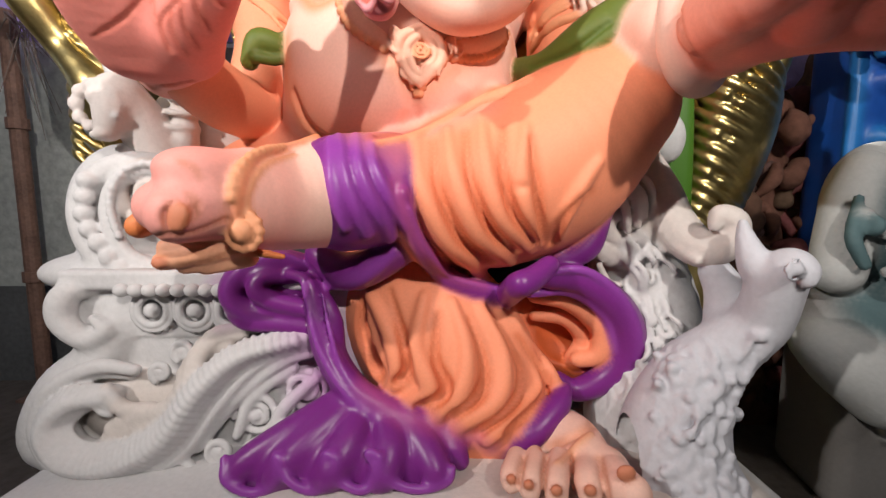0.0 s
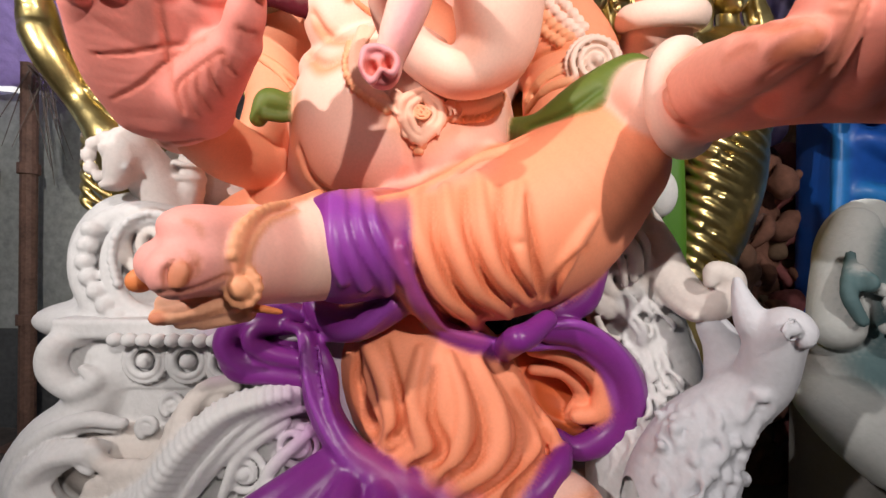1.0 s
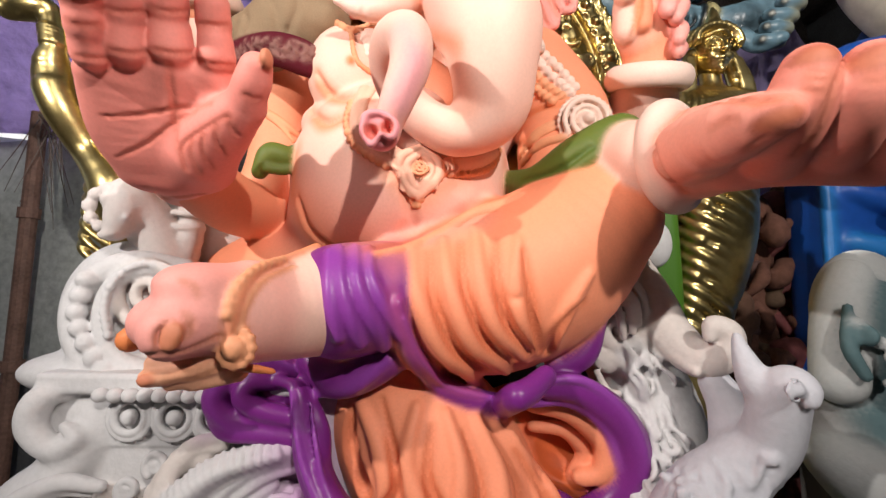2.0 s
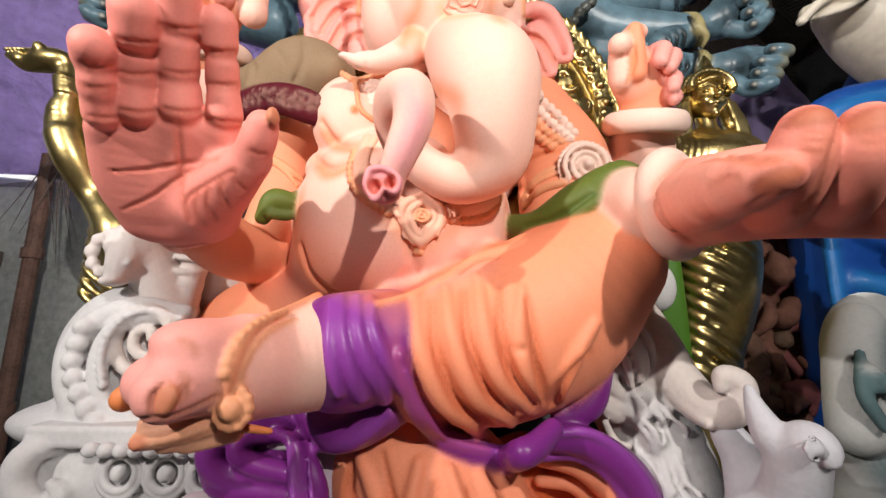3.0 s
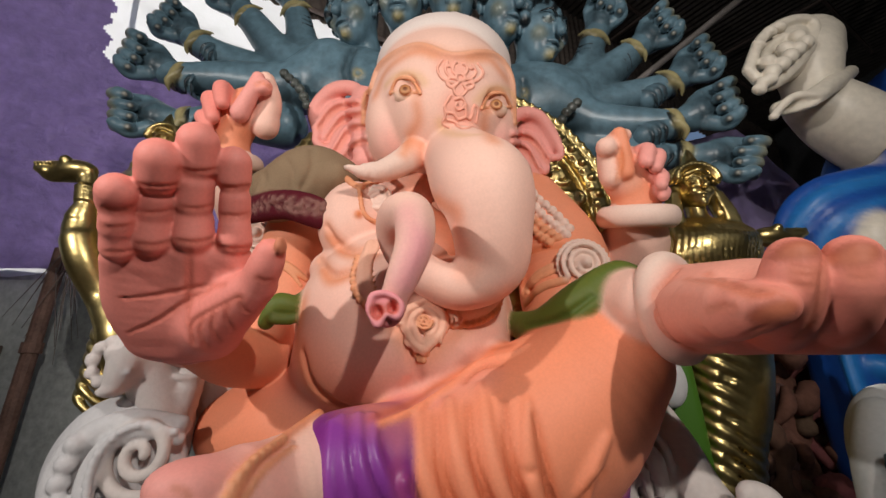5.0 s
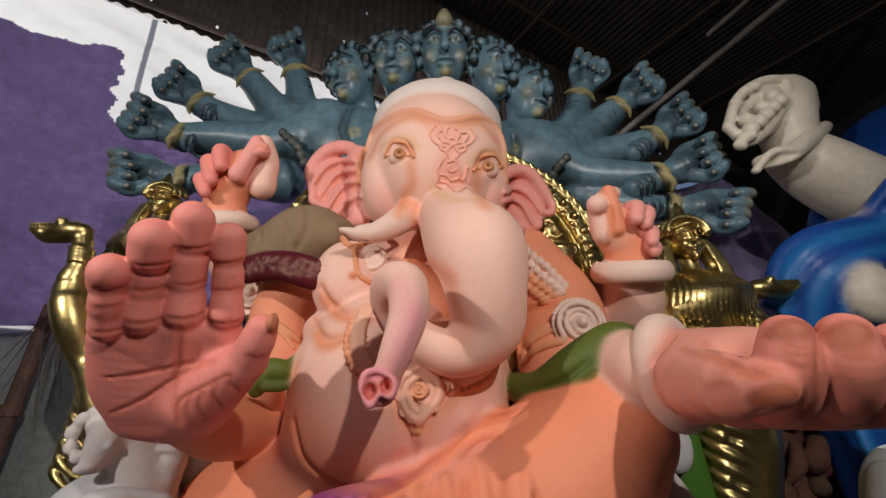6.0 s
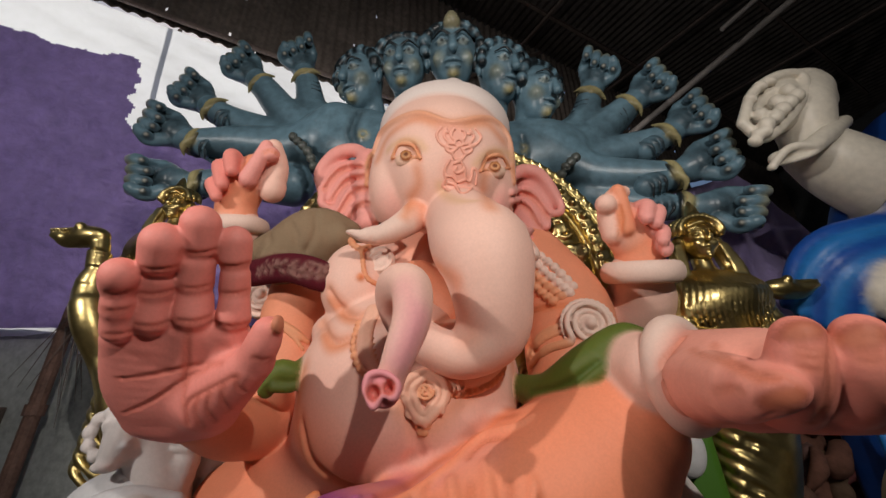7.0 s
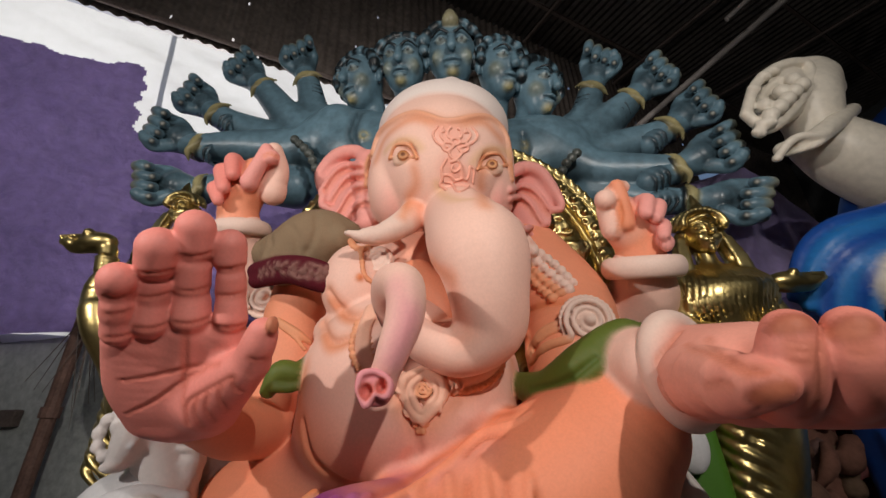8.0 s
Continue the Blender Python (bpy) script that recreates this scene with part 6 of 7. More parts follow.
    for f in ([(-0.894, 1.640, 0.715, 0.020), (-0.821, 1.660, 0.885, 0.030), (-0.660, 1.700, 0.996, 0.025)], [(-0.738, 1.620, 0.727, 0.019), (-0.680, 1.640, 0.844, 0.029), (-0.529, 1.680, 0.979, 0.020)], [(-0.827, 1.600, 0.688, 0.022), (-0.680, 1.600, 0.764, 0.029), (-0.539, 1.620, 0.854, 0.019)], [(-0.926, 1.660, 0.782, 0.015), (-0.892, 1.680, 0.901, 0.022), (-0.787, 1.700, 0.957, 0.018)]):
        c.limb(f, WHITE, 0.015)
    c.ball((-0.522, 1.700, 1.022), (0.10, 0.2, 0.22), (0.50, 0.22, 0.48), 0.02, 0.14, mode="paint")
    c.ball((-0.942, 1.700, 1.302), (0.06, 0.2, 0.08), (0.50, 0.22, 0.48), 0.02, 0.08, mode="paint")
    statue("side_panel", [c], PLASTER, "", parent=base)
    for x in ((-1.385, 1.690, 1.344), (-1.324, 1.690, 1.344), (-1.263, 1.690, 1.344), (-1.202, 1.690, 1.344), (-1.141, 1.690, 1.344), (-1.081, 1.690, 1.344), (-1.020, 1.690, 1.344), (-0.964, 1.690, 1.344)):
        c = Clay(np.array(x) - 0.06, np.array(x) + 0.06, 0.008)
        c.ball(x, (0.032, 0.032, 0.030), WHITE)
        statue("bead", [c], PLASTER, "", parent=base)
    for x in ((-1.295, 1.740, 1.241), (-1.106, 1.740, 1.241), (-0.937, 1.740, 1.236)):
        c = Clay(np.array(x) - 0.13, np.array(x) + 0.13, 0.007)
        c.ring(x, 0.066, 0.016, WHITE, 0.01, turn=(90, 0, 0))
        c.ring(x, 0.092, 0.010, WHITE, 0.008, turn=(90, 0, 0))
        c.ball(x, (0.035, 0.03, 0.035), WHITE, 0.01)
        for i in range(18):
            c.ball((x[0] + 0.1 * math.cos(i * 0.349), x[1] + 0.01, x[2] + 0.1 * math.sin(i * 0.349)), 0.012, WHITE, 0.006)
        statue("medallion", [c], PLASTER, "", parent=base)
    # armrest with beads, behind the raised foot
    c = Clay((-2.0, 1.6, 1.2), (-0.6, 2.6, 2.2), 0.012)
    c.ball((-1.574, 2.050, 1.662), (0.33, 0.15, 0.36), WHITE, 0.03)
    c.limb([(-1.235, 1.950, 1.881, 0.044), (-1.440, 1.900, 1.902, 0.058), (-1.615, 1.880, 1.822, 0.063), (-1.674, 1.870, 1.665, 0.066), (-1.602, 1.860, 1.480, 0.064), (-1.398, 1.860, 1.373, 0.053)], WHITE, 0.02)
    c.limb([(-1.220, 1.920, 1.825, 0.027), (-1.360, 1.860, 1.872, 0.036), (-1.493, 1.840, 1.794, 0.039), (-1.524, 1.830, 1.640, 0.039), (-1.459, 1.830, 1.484, 0.037), (-1.302, 1.840, 1.403, 0.032)], WHITE, 0.02)
    c.beads([(-1.602, 1.820, 1.819), (-1.620, 1.810, 1.666), (-1.559, 1.800, 1.539), (-1.466, 1.800, 1.423), (-1.330, 1.800, 1.357)], 0.042, 0.075, WHITE)
    c.beads([(-1.218, 1.880, 1.861), (-1.354, 1.820, 1.894), (-1.458, 1.800, 1.817), (-1.486, 1.790, 1.692), (-1.448, 1.790, 1.540)], 0.020, 0.036, WHITE)
    c.spiral((-1.342, 1.860, 1.770), 0.02, 0.17, 1.8, 0.03, WARM)
    c.ball((-1.559, 2.000, 1.377), (0.45, 0.22, 0.12), WHITE, 0.04)
    statue("armrest", [c], PLASTER, "", parent=base)
    # armrest with a broad curl on the other side
    c = Clay((0.55, 1.3, 0.6), (1.75, 2.7, 2.4), 0.012)
    c.limb([(1.019, 2.000, 1.927, 0.056), (1.040, 1.920, 1.772, 0.086), (1.047, 1.800, 1.616, 0.092), (1.078, 1.660, 1.528, 0.080), (1.126, 1.580, 1.559, 0.067), (1.131, 1.550, 1.639, 0.053), (1.074, 1.550, 1.671, 0.039), (1.056, 1.550, 1.628, 0.026)], WARM, 0.02)
    c.limb([(0.955, 1.950, 1.881, 0.022), (0.967, 1.850, 1.692, 0.026), (0.993, 1.720, 1.546, 0.024), (1.031, 1.600, 1.484, 0.021)], WARM, 0.012)
    c.limb([(1.049, 1.950, 1.907, 0.022), (1.074, 1.860, 1.744, 0.024), (1.062, 1.740, 1.619, 0.022), (1.059, 1.620, 1.601, 0.016)], WARM, 0.012)
    c.ball((1.151, 2.100, 2.052), (0.09, 0.07, 0.13), WHITE, 0.03)
    c.spiral((0.832, 1.860, 1.626), 0.02, 0.17, 1.7, 0.045, WARM)
    for i in range(7):
        c.limb([(0.807, 1.800, 1.842, 0.018), (0.877, 1.780, 1.754, 0.022), (0.905, 1.800, 1.654, 0.018)] if i == 0 else [(0.771, 1.800, 1.817, 0.018), (0.846, 1.780, 1.742, 0.023), (0.877, 1.800, 1.616, 0.018)] if i == 1 else [(0.748, 1.800, 1.767, 0.015), (0.805, 1.780, 1.705, 0.020), (0.837, 1.800, 1.590, 0.015)] if i == 2 else [(0.853, 1.820, 1.869, 0.015), (0.923, 1.800, 1.792, 0.020), (0.953, 1.820, 1.666, 0.015)] if i == 3 else [(0.719, 1.820, 1.433, 0.016), (0.753, 1.800, 1.357, 0.021), (0.805, 1.800, 1.344, 0.016)] if i == 4 else [(0.763, 1.840, 1.509, 0.018), (0.875, 1.820, 1.433, 0.023), (0.952, 1.800, 1.252, 0.021)] if i == 5 else [(0.862, 1.860, 1.534, 0.019), (0.962, 1.840, 1.456, 0.024), (1.049, 1.820, 1.354, 0.021)], WARM, 0.015)
    c.limb([(0.954, 2.000, 1.550, 0.170), (1.035, 1.950, 1.157, 0.226), (0.948, 1.850, 0.792, 0.247), (0.915, 1.750, 0.481, 0.238)], WHITE, 0.05)
    c.ball((0.913, 2.000, 1.521), (0.20, 0.10, 0.26), WARM, 0.03)
    c.ball((1.009, 1.960, 1.212), (0.22, 0.14, 0.26), WHITE, 0.04)
    # shaggy mane
    for i in range(150):
        f, g = random.random(), random.random()
        px, pz = 0.55 + 0.38 * f + 0.14 * g, 1.62 - 0.95 * g
        a = c.seat(np.array([(px, 1.7, pz)]))[0]
        lean, ln = random.uniform(-0.6, 0.9), random.uniform(0.06, 0.14)
        b = c.seat(np.array([(px + ln * lean, 1.7, pz - ln)]))[0]
        if np.linalg.norm(a - b) > 0.2 or abs(a[1] - 1.7) > 0.45 or abs(a[1] - 1.7) < 1e-3 or px < 0.74:
            continue
        m = (a + b) / 2 + np.array((0.015, -0.018, 0))
        c.limb([(*a, 0.008), (*m, 0.015), (*b, 0.005)], WHITE, 0.01, n=3)
    statue("armrest", [c], PLASTER, "white curled armrest with a carved mane", parent=base)
    return base


throne()


# ---- white animal figures at the throne ----
def mouse_figure():
    GREY = (0.58, 0.58, 0.62)
    c = Clay((0.75, 0.95, 0.15), (1.95, 2.1, 2.1), 0.0095)
    c.limb([(0.951, 1.500, 0.533, 0.229), (0.936, 1.540, 0.775, 0.203), (1.002, 1.540, 1.015, 0.150), (1.109, 1.500, 1.165, 0.114), (1.173, 1.440, 1.277, 0.096), (1.168, 1.380, 1.417, 0.087), (1.163, 1.330, 1.495, 0.069), (1.175, 1.290, 1.492, 0.048), (1.174, 1.270, 1.467, 0.029)], GREY, 0.03)
    c.limb([(1.080, 1.440, 1.643, 0.016), (1.086, 1.420, 1.573, 0.036), (1.110, 1.400, 1.494, 0.056), (1.159, 1.400, 1.434, 0.064)], GREY, 0.02)
    c.ball((1.023, 1.330, 1.562), (0.02, 0.03, 0.07), GREY, 0.01, 0.01, (0, 15, 0), mode="cut")
    at = (1.109, 1.245, 1.503)
    c.ball(at, (0.032, 0.02, 0.022), GREY, 0.006)
    c.ring(at, 0.034, 0.006, GREY, 0.006, turn=(90, 0, 20))
    c.limb([(1.116, 1.620, 1.439, 0.060), (1.155, 1.600, 1.349, 0.078), (1.148, 1.560, 1.219, 0.091)], GREY, 0.03)
    c.ball((0.996, 1.440, 0.650), (0.16, 0.16, 0.10), GREY, 0.03)
    for i in range(190):
        px, pz = random.uniform(0.80, 1.22), random.uniform(0.40, 1.22)
        a = c.seat(np.array([(px, 1.45, pz)]))[0]
        if c.d[tuple(np.clip(np.round((a - c.lo) / c.h).astype(int), 0, c.n - 1))] > 0.012:
            continue
        if i % 3 == 0:
            c.ball(a, random.uniform(0.016, 0.026), GREY, 0.008)
        else:
            ln, lean = random.uniform(0.05, 0.11), random.uniform(-0.9, 0.5)
            b = c.seat(np.array([(px + ln * lean, 1.45, pz - ln)]))[0]
            near = c.d[tuple(np.clip(np.round((b - c.lo) / c.h).astype(int), 0, c.n - 1))]
            if np.linalg.norm(b - a) < 0.15 and near < 0.012:
                c.limb([(*a, 0.006), (*((a + b) / 2 + np.array((0.008, -0.004, 0))), 0.010), (*b, 0.004)], GREY, 0.016, n=3)
    return statue("mouse_statue", [c], PLASTER, "pale grey plaster mouse with scaly carved chest beside the throne")


def lion_figure():
    CH = (0.66, 0.60, 0.57)
    c = Clay((-2.3, 1.5, 1.2), (-0.9, 2.6, 2.75), 0.012)
    c.limb([(-1.584, 2.000, 2.249, 0.093), (-1.566, 1.950, 2.145, 0.080), (-1.576, 1.920, 2.048, 0.048)], CH, 0.03)
    c.limb([(-1.547, 2.020, 2.228, 0.094), (-1.505, 2.080, 2.091, 0.121), (-1.431, 2.120, 1.897, 0.136), (-1.465, 2.150, 1.720, 0.151), (-1.550, 2.150, 1.384, 0.185)], CH, 0.04)
    c.limb([(-1.693, 2.100, 2.428, 0.026), (-1.617, 2.050, 2.344, 0.039), (-1.570, 2.020, 2.281, 0.039)], WHITE, 0.015)
    c.ball((-1.582, 1.900, 2.031), (0.05, 0.05, 0.025), CH, 0.015)
    c.ball((-1.615, 1.920, 2.209), (0.04, 0.04, 0.04), CH, 0.015)
    c.ball((-1.509, 1.900, 2.121), 0.02, WHITE, 0.006)
    for i in range(26):
        a = i * 0.62
        c.ball((-1.62 + 0.10 * math.cos(a), 1.93, 2.17 + 0.10 * math.sin(a)), 0.028, CH, 0.012)
    c.limb([(-1.369, 2.150, 2.233, 0.047), (-1.329, 2.120, 2.098, 0.059), (-1.359, 2.100, 1.895, 0.064), (-1.411, 2.080, 1.807, 0.058)], CH, 0.02)
    for i in range(9):
        c.ring((-1.33 - 0.01 * i, 2.12, 2.25 - 0.07 * i), 0.07, 0.016, CH, 0.01, turn=(10, 10, 0))
    c.ball((-1.379, 2.300, 2.132), (0.28, 0.08, 0.25), CH, 0.03)
    return statue("lion_statue", [c], PLASTER, "white plaster lion figure rising behind the throne arm")


mouse_figure()
lion_figure()


# ---- golden halo, attendants and serpents ----
GILT, GILT_DARK = (0.62, 0.48, 0.20), (0.36, 0.25, 0.07)


def halo():
    c = Clay((-1.6, 2.3, 2.1), (1.6, 2.7, 4.35), 0.0125)
    mid = np.array((-0.02, 2.50, 3.05))
    for r, t in ((1.03, 0.035), (1.14, 0.075), (1.25, 0.035)):
        c.ring(mid, r, t, GILT, 0.01, 0.03, turn=(90, 0, 0), flat=1.3)
    c.ring(mid, 0.80, 0.26, GILT_DARK, 0.01, turn=(90, 0, 0), flat=3.2)
    for i in range(110):
        a = 2 * math.pi * i / 110
        u = np.array((math.cos(a), 0, math.sin(a)))
        c.ball(mid + u * 1.262 + np.array((0, -0.02, 0)), 0.020, GILT, 0.010)
        c.ball(mid + u * 1.02 + np.array((0, -0.03, 0)), 0.018, GILT, 0.008)
        c.ring(mid + u * (1.10 if i % 2 else 1.17) + np.array((0, -0.058, 0)), 0.024, 0.009, GILT, 0.005, turn=(90, 0, 0))
        if i % 2 == 0:
            c.ball(mid + u * 1.14 + np.array((0, -0.06, 0)), 0.03, GILT, 0.006)
            c.ring(mid + u * 1.14 + np.array((0, -0.05, 0)), 0.05, 0.012, GILT, 0.006, turn=(90, 0, 0))
    for i in range(150):
        a, r = random.uniform(-0.9, 4.0), random.uniform(0.62, 0.98)
        c.spiral(mid + np.array((r * math.cos(a), -0.08, r * math.sin(a))), 0.01, 0.06, 1.3, 0.015, GILT, start=random.uniform(0, 6))
    return statue("golden_halo", [c], GOLD, "round golden halo with embossed rim behind the statue", "halo")


def gold_attendant(head, k, waist, foot, label):
    """A gilded standing figure with a wrapped, twisting skirt."""
    head, waist, foot = (np.array(q, float) for q in (head, waist, foot))
    lo, hi = np.minimum(np.minimum(head, waist), foot) - (0.55, 0.45, 0.0), np.maximum(np.maximum(head, waist), foot) + (0.6, 0.45, 0.45)
    lo[2] = 0.0
    c = Clay(lo, hi, 0.012)
    g = Clay(head - (k * 1.9, k * 1.9, k * 1.7), head + (k * 1.9, k * 1.6, k * 2.6), k * 0.062)
    g.ball(head + (0, 0.05 * k, 0.1 * k), (k * 0.74, k * 0.85, k * 1.0), GILT, 0.02)
    g.ball(head + (0, -k * 0.25, -k * 0.5), (k * 0.5, k * 0.55, k * 0.52), GILT, 0.03)
    g.limb([(*(head + (0, -k * 0.86, k * 0.22)), k * 0.06), (*(head + (0, -k * 1.02, -k * 0.20)), k * 0.13)], GILT, 0.015)
    for s in (-1, 1):
        g.ball(head + (s * k * 0.32, -k * 0.86, k * 0.08), (k * 0.22, k * 0.14, k * 0.11), GILT_DARK, 0.010, 0.01, mode="cut")
        g.ball(head + (s * k * 0.32, -k * 0.72, k * 0.08), (k * 0.16, k * 0.10, k * 0.075), GILT, 0.004)
        g.limb([(*(head + (s * k * 0.10, -k * 0.90, k * 0.26)), k * 0.04), (*(head + (s * k * 0.34, -k * 0.86, k * 0.34)), k * 0.05), (*(head + (s * k * 0.58, -k * 0.66, k * 0.22)), k * 0.03)], GILT, 0.008)
        g.ball(head + (s * k * 0.36, -k * 0.62, -k * 0.32), k * 0.2, GILT, 0.03)
        g.ball(head + (s * k * 0.10, -k * 0.93, -k * 0.24), k * 0.07, GILT, 0.01)
    g.limb([(*(head + (-k * 0.24, -k * 0.74, -k * 0.52)), k * 0.045), (*(head + (0, -k * 0.86, -k * 0.49)), k * 0.075), (*(head + (k * 0.24, -k * 0.74, -k * 0.52)), k * 0.045)], GILT, 0.006)
    g.ball(head + (0, -k * 0.80, -k * 0.65), (k * 0.15, k * 0.07, k * 0.06), GILT, 0.006)
    g.ball(head + (0, -k * 0.66, -k * 0.92), k * 0.15, GILT, 0.02)
    # waved hair, fillet and crown
    for i in range(15):
        a = math.pi * i / 14
        for j in range(3):
            p = head + (k * (0.82 + 0.1 * j) * math.cos(a), -k * (0.62 - 0.35 * j), k * (0.25 + 0.72 * math.sin(a) + 0.08 * j))
            g.limb([(*p, k * 0.10), (*(p + (k * 0.12 * math.cos(a), -k * 0.08, k * 0.10)), k * 0.13), (*(p + (k * 0.16 * math.cos(a), k * 0.1, -k * 0.08)), k * 0.08)], GILT, 0.006, n=3)
    g.limb([(*(head + (-k * 0.70, -k * 0.45, k * 0.52)), k * 0.07), (*(head + (0, -k * 0.86, k * 0.66)), k * 0.09), (*(head + (k * 0.70, -k * 0.45, k * 0.52)), k * 0.07)], GILT, 0.008)
    g.limb([(*(head + (0, -k * 0.35, k * 1.1)), k * 0.34), (*(head + (0, -k * 0.35, k * 1.55)), k * 0.24), (*(head + (0, -k * 0.35, k * 2.0)), k * 0.06)], GILT, 0.02)
    for s in (-1, 0, 1):
        g.ball(head + (s * k * 0.34, -k * 0.66, k * (1.18 - 0.12 * abs(s))), (k * 0.16, k * 0.08, k * 0.2), GILT, 0.008)
    # long strands over the breast
    for i in range(17):
        u = (i - 8) / 8
        p = head + (u * k * 1.3, -k * 0.2, -k * 1.5)
        c.limb([(*p, k * 0.09), (*(p + (u * k * 0.4 + 0.12 * k, -k * (1.1 - 0.5 * u * u), -k * 1.0)), k * 0.12), (*(p + (u * k * 0.4 - 0.12 * k, -k * (1.15 - 0.5 * u * u), -k * 1.9)), k * 0.11), (*(p + (u * k * 0.3 + 0.1 * k, -k * (0.8 - 0.4 * u * u), -k * 2.8)), k * 0.07)], GILT, 0.006, n=4)
    for s in (-1, 1):
        c.limb([(*(head + (s * k * 0.8, 0, 0)), k * 0.3), (*(head + (s * k * 1.2, 0, -k * 1.4)), k * 0.35), (*(head + (s * k * 1.3, -0.02, -k * 3)), k * 0.2)], GILT, 0.03)
        for j in range(4):
            c.limb([(*(head + (s * k * (0.85 + 0.1 * j), -k * 0.3, -k * 0.2)), k * 0.07), (*(head + (s * k * (1.0 + 0.15 * j), -k * 0.5, -k * 1.5)), k * 0.09), (*(head + (s * k * (1.15 + 0.12 * j), -k * 0.4, -k * 2.9)), k * 0.06)], GILT, 0.01)
    neck = head - (0, 0, k * 1.2)
    chest = head - (0, 0.02, k * 2.9)
    c.limb([(*head, k * 0.5), (*neck, k * 0.42), (*chest, k * 0.7)], GILT, 0.03)
    c.ball(chest, (k * 1.5, k * 0.9, k * 1.1), GILT, 0.05)
    for s in (-1, 1):
        c.ball(chest + (s * k * 0.55, -k * 0.6, -k * 0.1), k * 0.5, GILT, 0.06)
        c.limb([(*(chest + (s * k * 1.5, 0, k * 0.4)), k * 0.45), (*(chest + (s * k * 2.0, -0.05, -k * 1.2)), k * 0.4), (*(chest + (s * k * 1.2, -0.3, -k * 2.0)), k * 0.3)], GILT, 0.03)
    c.limb([(*chest, k * 1.0), (*((chest + waist) / 2), k * 0.95), (*waist, k * 1.75), (*((waist + foot) / 2), k * 1.6), (*foot, k * 0.9), (foot[0], foot[1], 0.05, k * 1.5)], GILT, 0.05)
    axis = foot - waist
    for j in range(16):
        pts = []
        for i in range(7):
            f = (j / 15) * 1.25 - 0.42 + 0.085 * i
            a = -0.6 - i * 0.55
            m = waist + axis * f
            r = k * (1.80 - 0.4 * max(f, 0))
            pts.append((m[0] - r * math.cos(a + 0.3), m[1] + r * math.sin(a) , m[2], k * (0.16 + 0.05 * (i % 2))))
        c.limb(pts, GILT, 0.02, n=3)
    return statue("golden_attendant", [c, g], GOLD, label, group="golden attendants")


def serpent(name, head, neck, label, k):
    """A gilded bird-headed vessel on a curved neck."""
    pts = [np.array(q[:3]) for q in neck]
    lo, hi = np.min(pts + [np.array(head)], 0) - 0.35, np.max(pts + [np.array(head)], 0) + 0.3
    c = Clay(lo, hi, 0.012)
    c.limb(neck, GILT, 0.02)
    head = np.array(head, float)
    s = 1 if k > 0 else -1
    k = abs(k)
    c.ball(head, (k * 1.3, k * 0.8, k * 0.7), GILT, 0.02)
    c.limb([(*head, k * 0.6), (*(head + (s * k * 1.4, -0.02, -k * 0.1)), k * 0.42), (*(head + (s * k * 2.4, -0.03, k * 0.12)), k * 0.16)], GILT, 0.02)
    c.limb([(*(head - (0, 0, k * 0.3)), k * 0.4), (*(head + (s * k * 1.3, 0, -k * 0.48)), k * 0.26), (*(head + (s * k * 2.1, 0, -k * 0.22)), k * 0.14)], GILT, 0.015)
    c.ball(head + (s * k * 0.25, -k * 0.6, k * 0.45), k * 0.32, GILT, 0.01)
    for i in range(7):
        c.ball(head + (s * k * (0.7 + 0.25 * i), -k * 0.5, k * 0.35), k * 0.15, GILT, 0.008)
    p = np.array(neck[1])
    for i in range(5):
        q = p[:3] + (np.array(neck[0])[:3] - p[:3]) * (0.15 * i)
        c.ring(q, p[3] * 1.05, 0.012, GILT, 0.006)
    return statue(name, [c], GOLD, label, group="golden vessels")


halo()
gold_attendant((1.684, 2.360, 3.273), 0.145, (1.637, 2.380, 2.275), (1.518, 2.420, 1.484), "shiny golden woman figure with a twisted skirt")
gold_attendant((-2.112, 2.550, 3.815), 0.125, (-1.859, 2.450, 2.755), (-1.985, 2.500, 1.932), "shiny golden attendant figure beside the tarpaulin")
serpent("golden_vessel", (-2.337, 2.150, 3.363), [(-2.247, 2.160, 3.301, 0.052), (-2.213, 2.160, 3.147, 0.054), (-2.232, 2.180, 2.994, 0.093), (-2.169, 2.200, 2.798, 0.097), (-2.086, 2.300, 2.591, 0.090), (-1.978, 2.300, 2.447, 0.101), (-1.902, 2.300, 2.316, 0.113), (-1.874, 2.320, 2.105, 0.064), (-1.876, 2.350, 1.982, 0.033)], "golden bird-headed vessel on a slim neck", -0.10)
serpent("golden_vessel", (2.065, 2.300, 2.915), [(1.935, 2.300, 2.866, 0.048), (1.898, 2.300, 2.778, 0.061), (1.844, 2.300, 2.626, 0.080), (1.803, 2.300, 2.466, 0.090), (1.776, 2.350, 2.484, 0.083), (1.746, 2.400, 2.119, 0.066)], "golden bird-headed vessel beside the woman figure", 0.09)


def green_drape():
    c = Clay((1.0, 1.9, 0.3), (1.9, 2.6, 2.7), 0.016)
    for i in range(3):
        c.limb([(1.18 + 0.05 * i, 2.25 - 0.02 * i, 2.45, 0.05), (1.20 + 0.05 * i, 2.22, 1.9, 0.06), (1.22 + 0.05 * i, 2.25, 1.2, 0.06), (1.24 + 0.05 * i, 2.28, 0.4, 0.05)], (0.06, 0.17, 0.012), 0.015)
    return statue("green_drape", [c], STATUE_PAINT, "glossy green cloth hanging behind the knee", "drape")


green_drape()


